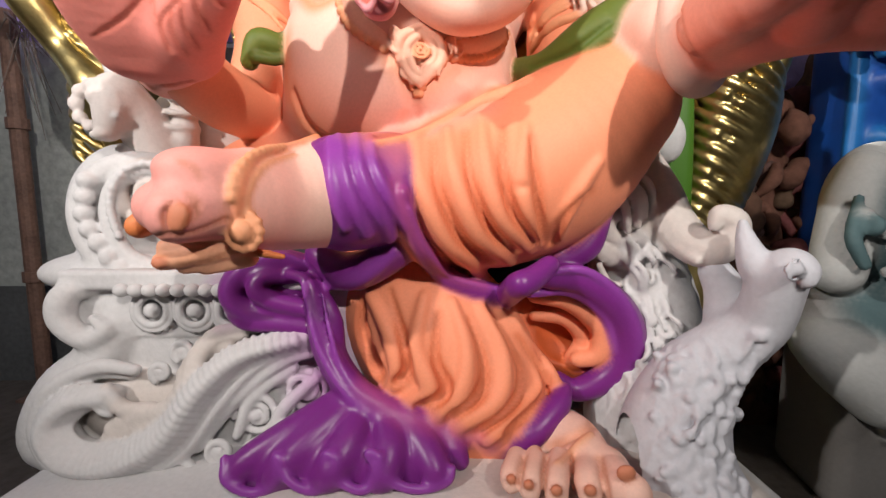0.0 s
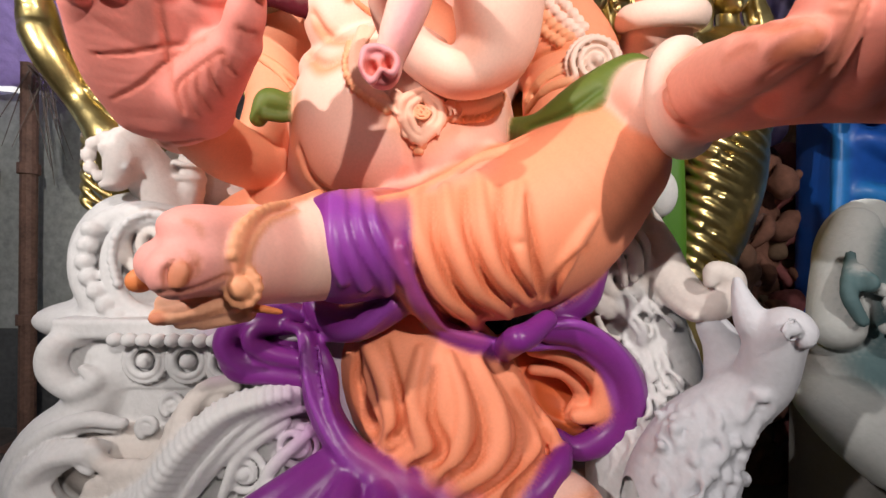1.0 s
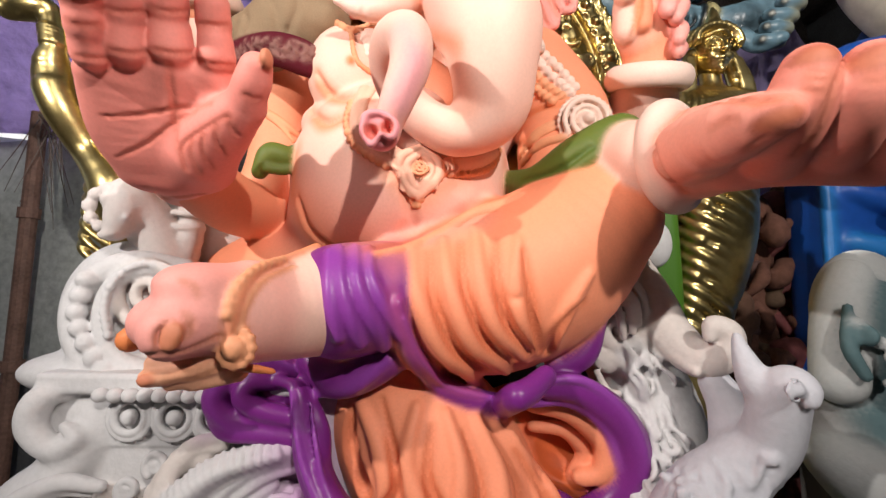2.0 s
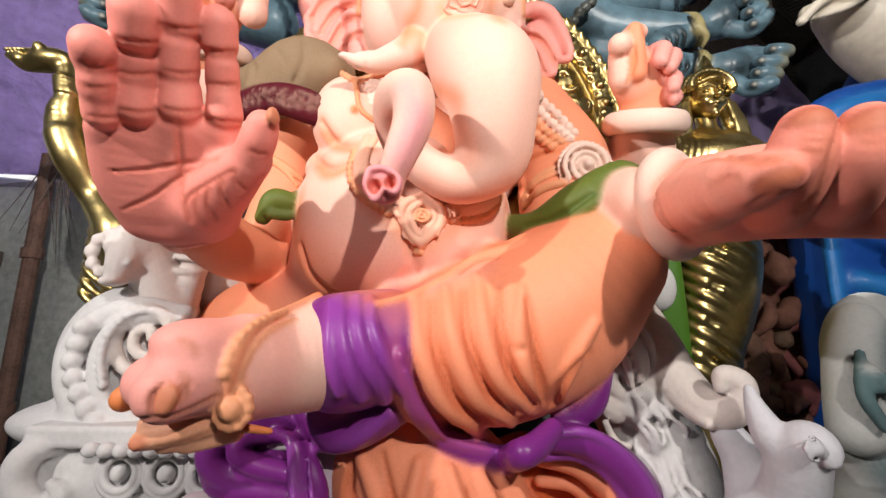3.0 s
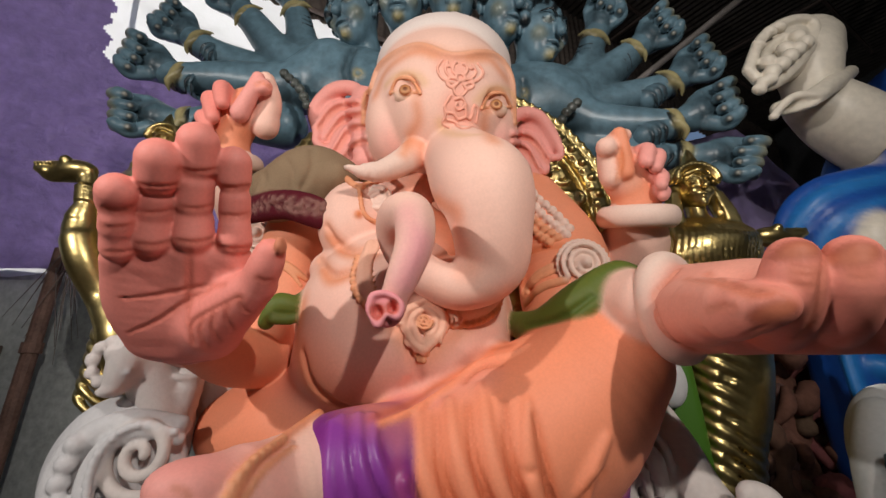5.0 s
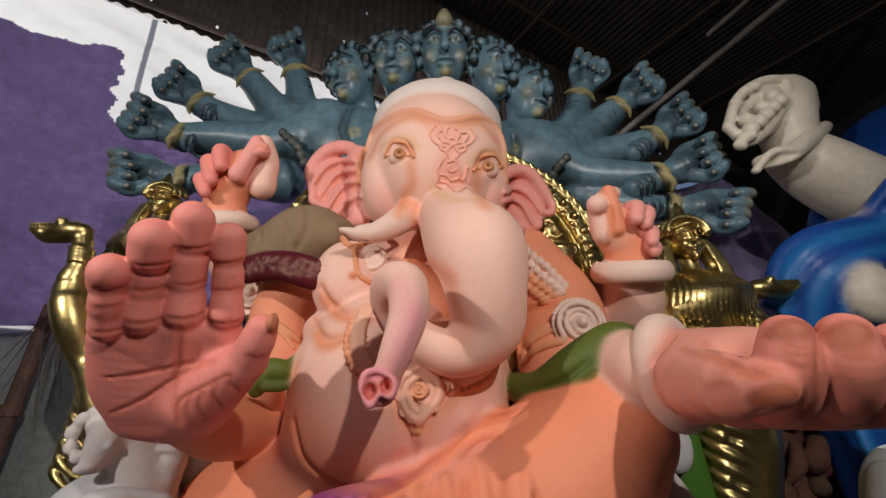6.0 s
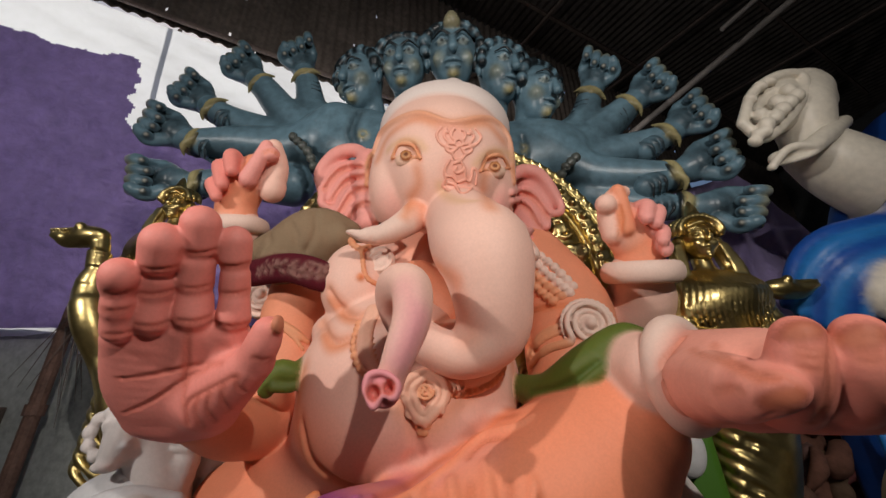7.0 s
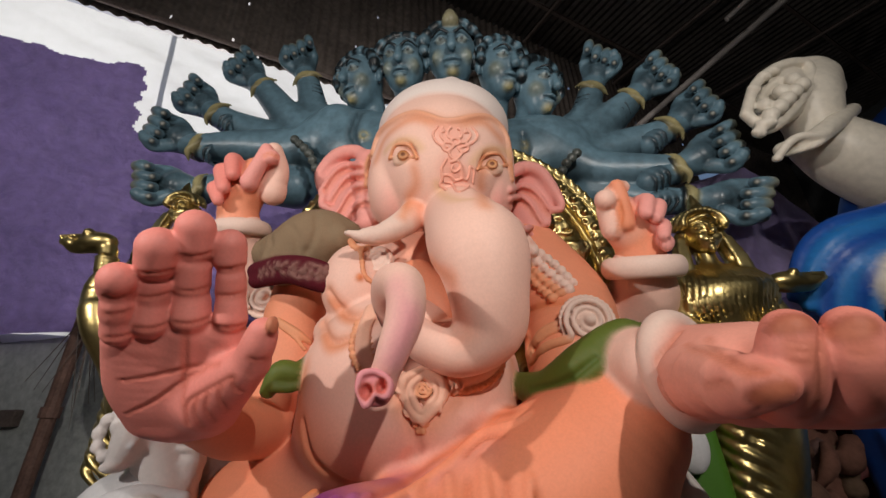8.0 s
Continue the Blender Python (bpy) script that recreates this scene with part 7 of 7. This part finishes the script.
# ---- blue many-armed statue behind ----
def blue_statue():
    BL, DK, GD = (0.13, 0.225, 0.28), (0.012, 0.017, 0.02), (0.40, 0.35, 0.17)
    arms = c = Clay((-3.3, 2.05, 3.3), (3.6, 3.5, 6.75), 0.019)
    Y = 2.85

    extra = []

    def fist(at, way, r, side):
        """A closed fist seen from its palm, fingertips folded back."""
        at, way = np.array(at, float), np.array(way, float)
        way /= np.linalg.norm(way)
        v = np.cross(way, (0, -1, 0))
        v /= np.linalg.norm(v)
        w = np.array((0.25 * side, -0.85, -0.42))
        c = Clay(at - 3.0 * r, at + 2.0 * r, 0.0115)
        extra.append(c)
        c.limb([(*(at - way * r * 2.4), r * 0.56), (*(at - way * r * 1.2), r * 0.46), (*(at - way * r * 0.3), r * 0.66)], BL, 0.03)
        c.ball(at + way * r * 0.25, (r * 0.92, r * 0.42, r * 0.92), BL, 0.03)
        # palm hollow, finger gaps and wrist creases are painted dark as shade
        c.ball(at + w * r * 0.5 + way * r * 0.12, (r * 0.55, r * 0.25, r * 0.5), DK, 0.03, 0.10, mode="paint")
        for i in range(4):
            o = at + v * r * (0.72 - 0.47 * i) * side
            far = (1.30, 1.12, 1.0, 0.82)[i]
            tip = (0.75, 0.42, 0.32, 0.25)[i]
            pts = [(*(o + way * r * 0.25 + w * r * 0.1), r * 0.25), (*(o + way * r * far), r * 0.245), (*(o + way * r * (far + 0.08) + w * r * 0.5), r * 0.235), (*(o + way * r * (far + tip) * 0.52 + w * r * 0.82), r * 0.225), (*(o + way * r * tip + w * r * 0.78), r * 0.20)]
            c.limb(pts, BL, 0.004, 0.012)
            c.ball(o + way * r * (far + 0.10) + w * r * 0.62, r * 0.20, GD, 0.02, 0.06, mode="paint")
            c.ball(o + way * r * tip + w * r * 0.93, r * 0.13, DK, 0.006, 0.012)
            c.ball(o + way * r * tip + w * r * 1.0, r * 0.08, (0.55, 0.55, 0.48), 0.004, 0.006)
            if i < 3:
                e = o - v * r * 0.235 * side
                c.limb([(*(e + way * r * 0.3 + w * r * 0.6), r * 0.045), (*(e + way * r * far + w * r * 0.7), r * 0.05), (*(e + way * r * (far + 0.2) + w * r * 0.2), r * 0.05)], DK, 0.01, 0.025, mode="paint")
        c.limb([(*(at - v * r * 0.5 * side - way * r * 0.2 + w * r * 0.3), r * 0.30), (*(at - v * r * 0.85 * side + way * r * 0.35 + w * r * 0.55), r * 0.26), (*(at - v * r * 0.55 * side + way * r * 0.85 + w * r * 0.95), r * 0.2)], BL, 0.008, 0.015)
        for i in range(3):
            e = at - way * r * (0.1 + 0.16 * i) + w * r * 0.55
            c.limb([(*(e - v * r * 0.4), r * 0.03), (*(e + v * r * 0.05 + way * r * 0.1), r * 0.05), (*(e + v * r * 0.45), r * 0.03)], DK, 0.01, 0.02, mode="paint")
        cuff = at - way * r * 1.25
        q = Vector(way).to_track_quat("Z", "Y").to_euler()
        turn = [math.degrees(x) for x in q]
        c.ring(cuff, r * 0.52, r * 0.13, GD, 0.01, 0.02, turn=turn)
        c.ring(cuff - way * r * 0.24, r * 0.54, r * 0.09, DK, 0.01, 0.02, turn=turn)
        for u in (-1, 1):
            c.limb([(*(cuff + w * r * 0.55), r * 0.16), (*(cuff + v * u * r * 0.42 + w * r * 0.5 + way * r * 0.12), r * 0.13), (*(cuff + v * u * r * 0.78 + w * r * 0.2 - way * r * 0.08), r * 0.05)], GD, 0.01, 0.03)
        for i in range(3):
            e = at - way * r * (2.0 + 0.28 * i)
            c.limb([(*(e - v * r * 0.55 + w * r * 0.35), r * 0.04), (*(e + w * r * 0.62 + way * r * 0.22), r * 0.07), (*(e + v * r * 0.55 + w * r * 0.35), r * 0.04)], DK, 0.008, 0.03)

    # chest and shoulders
    c.ball((-0.015, 2.850, 4.307), (0.95, 0.30, 0.55), BL, 0.1)
    c.ball((-0.836, 2.850, 4.648), (0.50, 0.26, 0.36), BL, 0.1)
    c.ball((0.840, 2.850, 4.444), (0.50, 0.26, 0.36), BL, 0.1)
    # chest creases cut and darkened, their shade put into the paint
    c.fold([(-0.737, 2.600, 4.855, 0.021), (-0.795, 2.550, 4.551, 0.034), (-0.743, 2.550, 4.364, 0.024)], DK, 0.02, 0.05, "cut")
    c.fold([(0.594, 2.600, 4.088, 0.019), (0.670, 2.550, 4.216, 0.032), (0.666, 2.550, 4.393, 0.024)], DK, 0.02, 0.05, "cut")
    for p in ((-0.687, 2.550, 4.482), (0.652, 2.550, 4.264)):
        at = c.seat(np.array([p]))[0]
        c.ring(at, 0.035, 0.012, GD, 0.006, turn=(90, 0, 0))
    ARMS = (
        ([(-1.011, 2.850, 4.796, 0.316), (-1.374, 2.850, 4.615, 0.257), (-1.868, 2.750, 4.611, 0.189), (-2.252, 2.650, 4.573, 0.133)], (-2.451, 2.620, 4.670), 1),
        ([(-1.250, 2.950, 4.653, 0.248), (-1.949, 2.900, 4.937, 0.186), (-2.203, 2.800, 5.045, 0.140)], (-2.437, 2.780, 5.242), 1),
        ([(-1.101, 2.950, 4.853, 0.281), (-1.513, 2.920, 5.036, 0.205), (-1.832, 2.850, 5.410, 0.152)], (-2.037, 2.820, 5.635), 1),
        ([(-1.001, 2.980, 4.909, 0.284), (-1.302, 2.950, 5.124, 0.191), (-1.418, 2.900, 5.512, 0.143)], (-1.521, 2.880, 5.815), 1),
        ([(-1.421, 2.950, 4.270, 0.238), (-1.872, 2.800, 4.226, 0.163), (-2.205, 2.700, 4.147, 0.118)], (-2.393, 2.660, 4.160), 1),
        ([(0.920, 2.850, 4.471, 0.299), (1.256, 2.850, 4.201, 0.229), (1.634, 2.750, 4.090, 0.172), (1.926, 2.650, 4.046, 0.120)], (2.110, 2.620, 4.114), -1),
        ([(1.108, 2.950, 4.377, 0.235), (1.680, 2.900, 4.483, 0.182), (2.011, 2.800, 4.553, 0.127)], (2.216, 2.780, 4.699), -1),
        ([(1.123, 2.950, 4.473, 0.264), (1.538, 2.920, 4.779, 0.195), (1.795, 2.850, 4.978, 0.141)], (1.980, 2.820, 5.131), -1),
        ([(1.064, 2.980, 4.567, 0.269), (1.330, 2.950, 4.834, 0.181), (1.470, 2.900, 5.178, 0.135)], (1.561, 2.880, 5.405), -1),
        ([(1.249, 2.950, 4.001, 0.225), (1.686, 2.800, 3.828, 0.150), (1.978, 2.700, 3.741, 0.108)], (2.163, 2.660, 3.707), -1),
    )
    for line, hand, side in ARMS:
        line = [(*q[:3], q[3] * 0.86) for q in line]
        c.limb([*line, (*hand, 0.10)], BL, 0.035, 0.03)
        # dark spray along each arm's underside, shade put into the paint
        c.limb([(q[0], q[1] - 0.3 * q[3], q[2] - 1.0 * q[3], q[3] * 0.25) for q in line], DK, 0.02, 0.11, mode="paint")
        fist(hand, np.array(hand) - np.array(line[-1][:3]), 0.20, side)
    c.beads([(-1.294, 2.550, 4.490), (-1.128, 2.500, 4.288), (-1.034, 2.500, 4.084)], 0.042, 0.088, (0.09, 0.10, 0.09))
    c.beads([(1.075, 2.550, 4.162), (0.951, 2.500, 4.021), (0.880, 2.500, 3.892)], 0.042, 0.088, (0.09, 0.10, 0.09))
    # five heads in a row
    for at, r, yaw in (((-0.797, 2.700, 5.262), 0.245, 30), ((-0.365, 2.620, 5.353), 0.245, 4), ((0.107, 2.550, 5.350), 0.265, 0), ((0.558, 2.620, 5.200), 0.245, -24), ((0.876, 2.700, 5.000), 0.245, -34)):
        c = Clay(np.array(at) - (0.5, 0.5, 0.62), np.array(at) + (0.5, 0.55, 0.62), 0.0105)
        extra.append(c)
        at = np.array(at)
        m = np.array(Euler((radians(16), 0, radians(-yaw))).to_matrix())

        def off(x, y, z):
            return at + m @ np.array((x, y, z)) * r

        c.ball(off(0, 0.1, 0.15), (r * 0.85, r * 0.95, r * 1.05), BL, 0.03)
        c.ball(off(0, -0.2, -0.6), (r * 0.58, r * 0.62, r * 0.62), BL, 0.06)
        c.limb([(*off(0, 0.3, -0.6), r * 0.5), (*off(0, 0.5, -2.0), r * 0.55)], BL, 0.05)
        c.limb([(*off(0, -0.85, 0.25), r * 0.1), (*off(0, -1.05, -0.25), r * 0.17)], BL, 0.04)
        for s in (-1, 1):
            c.ball(off(s * 0.36, -0.88, 0.14), (r * 0.24, r * 0.18, r * 0.13), DK, 0.02, 0.02, mode="cut")
            c.ball(off(s * 0.36, -0.76, 0.14), (r * 0.17, r * 0.13, r * 0.10), (0.34, 0.40, 0.38), 0.006, 0.006)
            c.ball(off(s * 0.36, -0.87, 0.14), (r * 0.06, r * 0.05, r * 0.06), DK, 0.004, 0.006)
            c.limb([(*off(s * 0.14, -0.88, 0.12), r * 0.03), (*off(s * 0.36, -0.90, 0.25), r * 0.04), (*off(s * 0.60, -0.74, 0.12), r * 0.03)], BL, 0.008, 0.01)
            c.limb([(*off(s * 0.06, -0.95, -0.32), r * 0.03), (*off(s * 0.16, -0.92, -0.36), r * 0.05)], DK, 0.01, 0.02, mode="paint")
            c.limb([(*off(s * 0.20, -0.92, -0.30), r * 0.03), (*off(s * 0.36, -0.80, -0.55), r * 0.035), (*off(s * 0.34, -0.75, -0.78), r * 0.02)], DK, 0.01, 0.04, mode="paint")
            c.limb([(*off(s * 0.12, -0.92, 0.34), r * 0.06), (*off(s * 0.38, -0.9, 0.48), r * 0.045), (*off(s * 0.68, -0.65, 0.34), r * 0.03)], DK, 0.012)
            c.ball(off(s * 0.5, -0.56, -0.35), r * 0.18, (0.27, 0.29, 0.22), 0.05, 0.05)
            c.ball(off(s * 0.92, 0.05, -0.05), (r * 0.12, r * 0.2, r * 0.32), BL, 0.02)
        c.limb([(*off(-0.26, -0.80, -0.60), r * 0.05), (*off(0, -0.90, -0.57), r * 0.08), (*off(0.26, -0.80, -0.60), r * 0.05)], BL, 0.012)
        c.limb([(*off(-0.22, -0.78, -0.76), r * 0.05), (*off(0, -0.86, -0.80), r * 0.09), (*off(0.22, -0.78, -0.76), r * 0.05)], BL, 0.012)
        c.limb([(*off(-0.32, -0.80, -0.64), r * 0.025), (*off(0, -0.92, -0.69), r * 0.035), (*off(0.32, -0.80, -0.64), r * 0.025)], DK, 0.01, 0.02, mode="cut")
        c.ball(off(0, -0.70, -0.98), r * 0.15, GD, 0.04, 0.04)
        for i in range(26):
            a = math.pi * (i / 25) * 1.2 - 0.3
            for j in range(2):
                c.ball(off((1.0 + 0.1 * j) * math.cos(a), -0.25 + 0.4 * j, 0.35 + (0.85 + 0.12 * j) * math.sin(a)), r * random.uniform(0.13, 0.22), DK if (i + j) % 3 else BL, 0.008, 0.01)
        if r > 0.25:
            c.limb([(*off(0, -0.6, 1.0), r * 0.3), (*off(0, -0.5, 1.3), r * 0.2), (*off(0, -0.4, 1.5), r * 0.08)], (0.28, 0.26, 0.16), 0.02)
    low = Clay((-1.6, 2.6, 0.0), (1.6, 3.5, 5.0), 0.04)
    low.limb([(0, 3.05, 4.9, 0.45), (0, 3.05, 3.5, 0.36), (0, 3.05, 1.8, 0.40), (0, 3.05, 0.2, 0.42)], BL, 0.05)
    for i in range(5):
        low.limb([(-0.35 + 0.17 * i, 2.8, 3.2, 0.08), (-0.38 + 0.19 * i, 2.75, 1.6, 0.10), (-0.4 + 0.2 * i, 2.75, 0.1, 0.12)], DK, 0.05)
    return statue("many_armed_statue", [arms, *extra, low], SATIN_BLUE, "tall blue-grey statue with many heads and raised fists")


blue_statue()


# ---- neighbouring statues on the other side ----
def pale_arm_statue():
    IV, BLUE, LIGHT = (0.72, 0.66, 0.55), (0.01, 0.07, 0.33), (0.02, 0.17, 0.48)
    c = Clay((1.9, 1.7, 0.0), (4.9, 3.6, 5.9), 0.024)
    c.limb([(2.921, 2.500, 4.096, 0.218), (3.074, 2.500, 3.927, 0.258), (3.311, 2.520, 3.759, 0.275), (3.696, 2.550, 3.564, 0.291)], IV, 0.03)
    c.limb([(2.862, 2.450, 4.160, 0.172), (2.875, 2.420, 4.414, 0.213), (3.004, 2.420, 4.621, 0.176)], IV, 0.04)
    c.limb([(3.102, 2.420, 4.535, 0.094), (3.055, 2.360, 4.723, 0.071), (2.873, 2.340, 4.760, 0.043)], IV, 0.02)
    h = Clay((2.0, 1.8, 3.5), (3.3, 2.9, 4.95), 0.013)
    h.ball((2.637, 2.360, 4.438), (0.19, 0.14, 0.32), IV, 0.03, turn=(0, 38, 0))
    h.ball((2.468, 2.200, 4.289), (0.13, 0.10, 0.25), IV, 0.02, turn=(0, 38, 0), mode="cut")
    h.limb([(2.227, 2.250, 4.188, 0.039), (2.404, 2.250, 4.480, 0.040), (2.643, 2.250, 4.643, 0.041), (2.839, 2.260, 4.660, 0.037), (2.798, 2.260, 4.465, 0.036), (2.567, 2.260, 4.208, 0.039), (2.340, 2.260, 4.052, 0.038), (2.227, 2.250, 4.188, 0.039)], IV, 0.01)
    for at in ((2.353, 2.220, 4.228), (2.519, 2.220, 4.352), (2.642, 2.220, 4.459), (2.344, 2.200, 4.123), (2.421, 2.190, 4.182), (2.498, 2.190, 4.251), (2.573, 2.190, 4.316), (2.659, 2.200, 4.386)):
        h.ball(at, 0.056, IV, 0.006)
    for at in ((2.279, 2.220, 4.052), (2.320, 2.200, 4.065), (2.252, 2.240, 4.007), (2.456, 2.220, 4.519), (2.539, 2.220, 4.565), (2.337, 2.220, 4.393)):
        h.ball(at, (0.05, 0.04, 0.035), IV, 0.012, turn=(0, 30, 0))
    h.limb([(2.482, 2.380, 3.952, 0.052), (2.598, 2.260, 3.939, 0.062), (2.834, 2.280, 4.085, 0.064), (3.138, 2.400, 4.292, 0.054)], IV, 0.01)
    h.beads([(2.469, 2.340, 3.881), (2.578, 2.230, 3.866), (2.801, 2.250, 4.008), (3.102, 2.380, 4.207)], 0.022, 0.034, IV)
    for i in range(26):
        f = i / 25
        h.ball((2.36 + 0.56 * f, 2.24 + 0.5 * (f - 0.45) ** 2 - 0.03, 3.83 + 0.30 * f + 0.05 * math.sin(9 * f)), (0.035, 0.03, 0.028), IV, 0.01)
    c.beads([(2.877, 2.300, 3.396), (3.012, 2.280, 3.474), (3.214, 2.300, 3.619)], 0.03, 0.045, IV)
    for i in range(7):
        c.limb([(3.522, 2.400, 3.544, 0.065), (2.933, 2.300, 3.368, 0.058), (2.532, 2.320, 3.290, 0.057), (2.337, 2.400, 3.143, 0.054), (2.249, 2.500, 2.878, 0.046)] if i == 0 else [(3.408, 2.360, 3.414, 0.063), (2.867, 2.260, 3.272, 0.056), (2.491, 2.280, 3.184, 0.056), (2.339, 2.360, 3.037, 0.052), (2.281, 2.460, 2.807, 0.045)] if i == 1 else [(3.329, 2.340, 3.308, 0.058), (2.822, 2.240, 3.181, 0.051), (2.509, 2.260, 3.095, 0.051), (2.379, 2.340, 2.958, 0.047), (2.343, 2.440, 2.744, 0.044)] if i == 2 else [(3.257, 2.320, 3.215, 0.057), (2.808, 2.230, 3.113, 0.050), (2.539, 2.250, 3.020, 0.050), (2.429, 2.320, 2.893, 0.047), (2.402, 2.420, 2.683, 0.043)] if i == 3 else [(3.206, 2.310, 3.141, 0.052), (2.798, 2.220, 3.054, 0.046), (2.564, 2.240, 2.954, 0.046), (2.479, 2.310, 2.832, 0.042), (2.476, 2.410, 2.643, 0.043)] if i == 4 else [(3.186, 2.320, 3.085, 0.052), (2.634, 2.260, 2.900, 0.042), (2.537, 2.320, 2.761, 0.042), (2.554, 2.420, 2.601, 0.042)] if i == 5 else [(3.306, 2.380, 3.483, 0.056), (2.724, 2.300, 3.331, 0.046), (2.430, 2.360, 3.223, 0.046), (2.305, 2.460, 3.023, 0.038)], LIGHT if i % 2 else BLUE, 0.025, 0.02)
    # robe
    c.limb([(4.5, 2.9, 4.2, 0.7), (3.9, 2.8, 3.3, 0.72), (3.7, 2.75, 2.2, 0.62), (3.6, 2.75, 1.0, 0.60), (3.6, 2.75, 0.1, 0.62)], BLUE, 0.1)
    c.slab((3.0, 2.75, 1.5), (0.42, 0.20, 1.45), BLUE, 0.06, edge=0.08)
    for i in range(8):
        z = 3.75 - 0.16 * i
        c.limb([(4.7, 2.2 - 0.01 * i, z + 0.75, 0.08), (3.9, 2.05, z + 0.35, 0.07), (3.25, 2.15, z - 0.05, 0.06), (2.85, 2.35, z - 0.45, 0.045)], LIGHT if i % 2 else BLUE, 0.03, 0.03)
    for i in range(7):
        z = 2.45 - 0.34 * i
        c.limb([(3.4, 2.40, z + 0.02 * (-1) ** i, 0.08), (3.0, 2.50, z - 0.05, 0.10), (2.68, 2.55, z + 0.03, 0.06)], LIGHT if i % 2 else BLUE, 0.04, 0.04)
    c.limb([(2.60, 2.60, 2.9, 0.035), (2.58, 2.58, 1.6, 0.04), (2.60, 2.60, 0.1, 0.04)], LIGHT, 0.02)
    c.ball((2.672, 2.240, 2.859), (0.16, 0.12, 0.20), IV, 0.03)
    return statue("blue_robed_statue", [c, h], SATIN_NEW, "half-finished ivory statue in a bright blue robe holding sweets")


def veiled_statue():
    WH, TEAL, DARK = (0.44, 0.45, 0.44), (0.08, 0.14, 0.15), (0.20, 0.19, 0.18)
    c = Clay((1.55, 1.2, 0.0), (3.0, 2.7, 2.35), 0.016)
    c.limb([(2.029, 1.950, 1.881, 0.092), (1.948, 1.920, 1.718, 0.108), (1.908, 1.900, 1.530, 0.113), (1.875, 1.880, 1.397, 0.108)], WH, 0.04)
    c.ball((2.109, 1.920, 1.610), (0.20, 0.18, 0.26), TEAL, 0.03, 0.03)
    c.ball((1.875, 1.740, 1.619), (0.03, 0.05, 0.05), TEAL, 0.02)
    c.ball((1.864, 1.760, 1.680), (0.035, 0.02, 0.02), WH, 0.008)
    c.limb([(1.862, 1.800, 1.742, 0.020), (1.814, 1.760, 1.568, 0.030), (1.857, 1.740, 1.445, 0.025)], TEAL, 0.02)
    for i in range(40):
        f = random.random()
        c.ball((1.92 + 0.16 * random.random() + 0.05 * f, 1.72 + random.uniform(-0.04, 0.02), 1.62 - 0.28 * f), random.uniform(0.018, 0.035), WH if i % 4 else TEAL, 0.01)
    c.ball((2.138, 1.950, 1.157), (0.24, 0.22, 0.30), TEAL, 0.05, 0.05)
    c.limb([(1.818, 1.900, 1.057, 0.111), (1.944, 1.850, 0.962, 0.163), (2.093, 1.800, 0.844, 0.186)], WH, 0.05, 0.05)
    c.limb([(1.845, 2.000, 1.143, 0.116), (1.998, 1.980, 1.148, 0.144)], DARK, 0.05, 0.05)
    c.ball((2.210, 2.060, 1.691), (0.26, 0.14, 0.34), WH, 0.04, 0.04)
    # block in a darkened grey, the shade it stands in put into its colour
    c.slab((2.62, 2.25, 0.48), (0.42, 0.30, 0.50), DARK, 0.08, 0.08, (0, 0, -12), edge=0.10)
    for i in range(7):
        c.limb([(2.2 + 0.10 * i, 1.95 - 0.02 * i, 1.0, 0.04), (2.25 + 0.11 * i, 1.93 - 0.02 * i, 0.75, 0.06), (2.35 + 0.10 * i, 1.97 - 0.02 * i, 0.5, 0.04)], WH, 0.04)
    return statue("veiled_statue", [c], PLASTER, "grey-white veiled plaster figure with a teal face on a block")


SATIN_NEW = painted("satin_robe_paint", rough=0.42, amount=0.2, bump=0.15, fine=20)
pale_arm_statue()
veiled_statue()


def clay_heap():
    """Unpainted brown figures stacked against the wall."""
    rng = random.Random(5)
    for n in range(9):
        x, y = 1.9 + 0.28 * (n % 5) + 0.3 * (n // 5), 3.2 + 0.1 * (n // 5)
        h = 1.6 + 0.35 * (n % 3) + (0.5 if n > 4 else 0.1)
        c = Clay((x - 0.5, y - 0.45, 0), (x + 0.5, y + 0.45, h + 0.4), 0.03)
        tone = [a * rng.uniform(0.7, 1.15) for a in (0.19, 0.10, 0.075)]
        c.limb([(x, y, 0.1, 0.28), (x + rng.uniform(-0.1, 0.1), y, h * 0.5, 0.24), (x, y, h - 0.2, 0.20)], tone, 0.05)
        c.ball((x + rng.uniform(-0.1, 0.1), y - 0.08, h), (0.14, 0.15, 0.19), tone, 0.04)
        for i in range(34):
            z, a = rng.uniform(0.3, h), rng.uniform(-2.6, -0.5)
            p = np.array((x + 0.26 * math.cos(a), y + 0.28 * math.sin(a), z))
            q = p + (rng.uniform(-0.2, 0.2), rng.uniform(-0.06, 0.03), rng.uniform(-0.28, 0.1))
            c.limb([(*p, 0.03), (*((p + q) / 2 + np.array((0, -0.06, 0))), rng.uniform(0.04, 0.085)), (*q, 0.03)], tone, 0.03, n=3)
        statue("clay_figure", [c], EARTHEN, "unpainted brown clay figure stored against the wall", group="stored clay figures")


EARTHEN = painted("raw_clay", rough=0.9, amount=0.45, bump=0.5, fine=25, spec=0.2)
clay_heap()
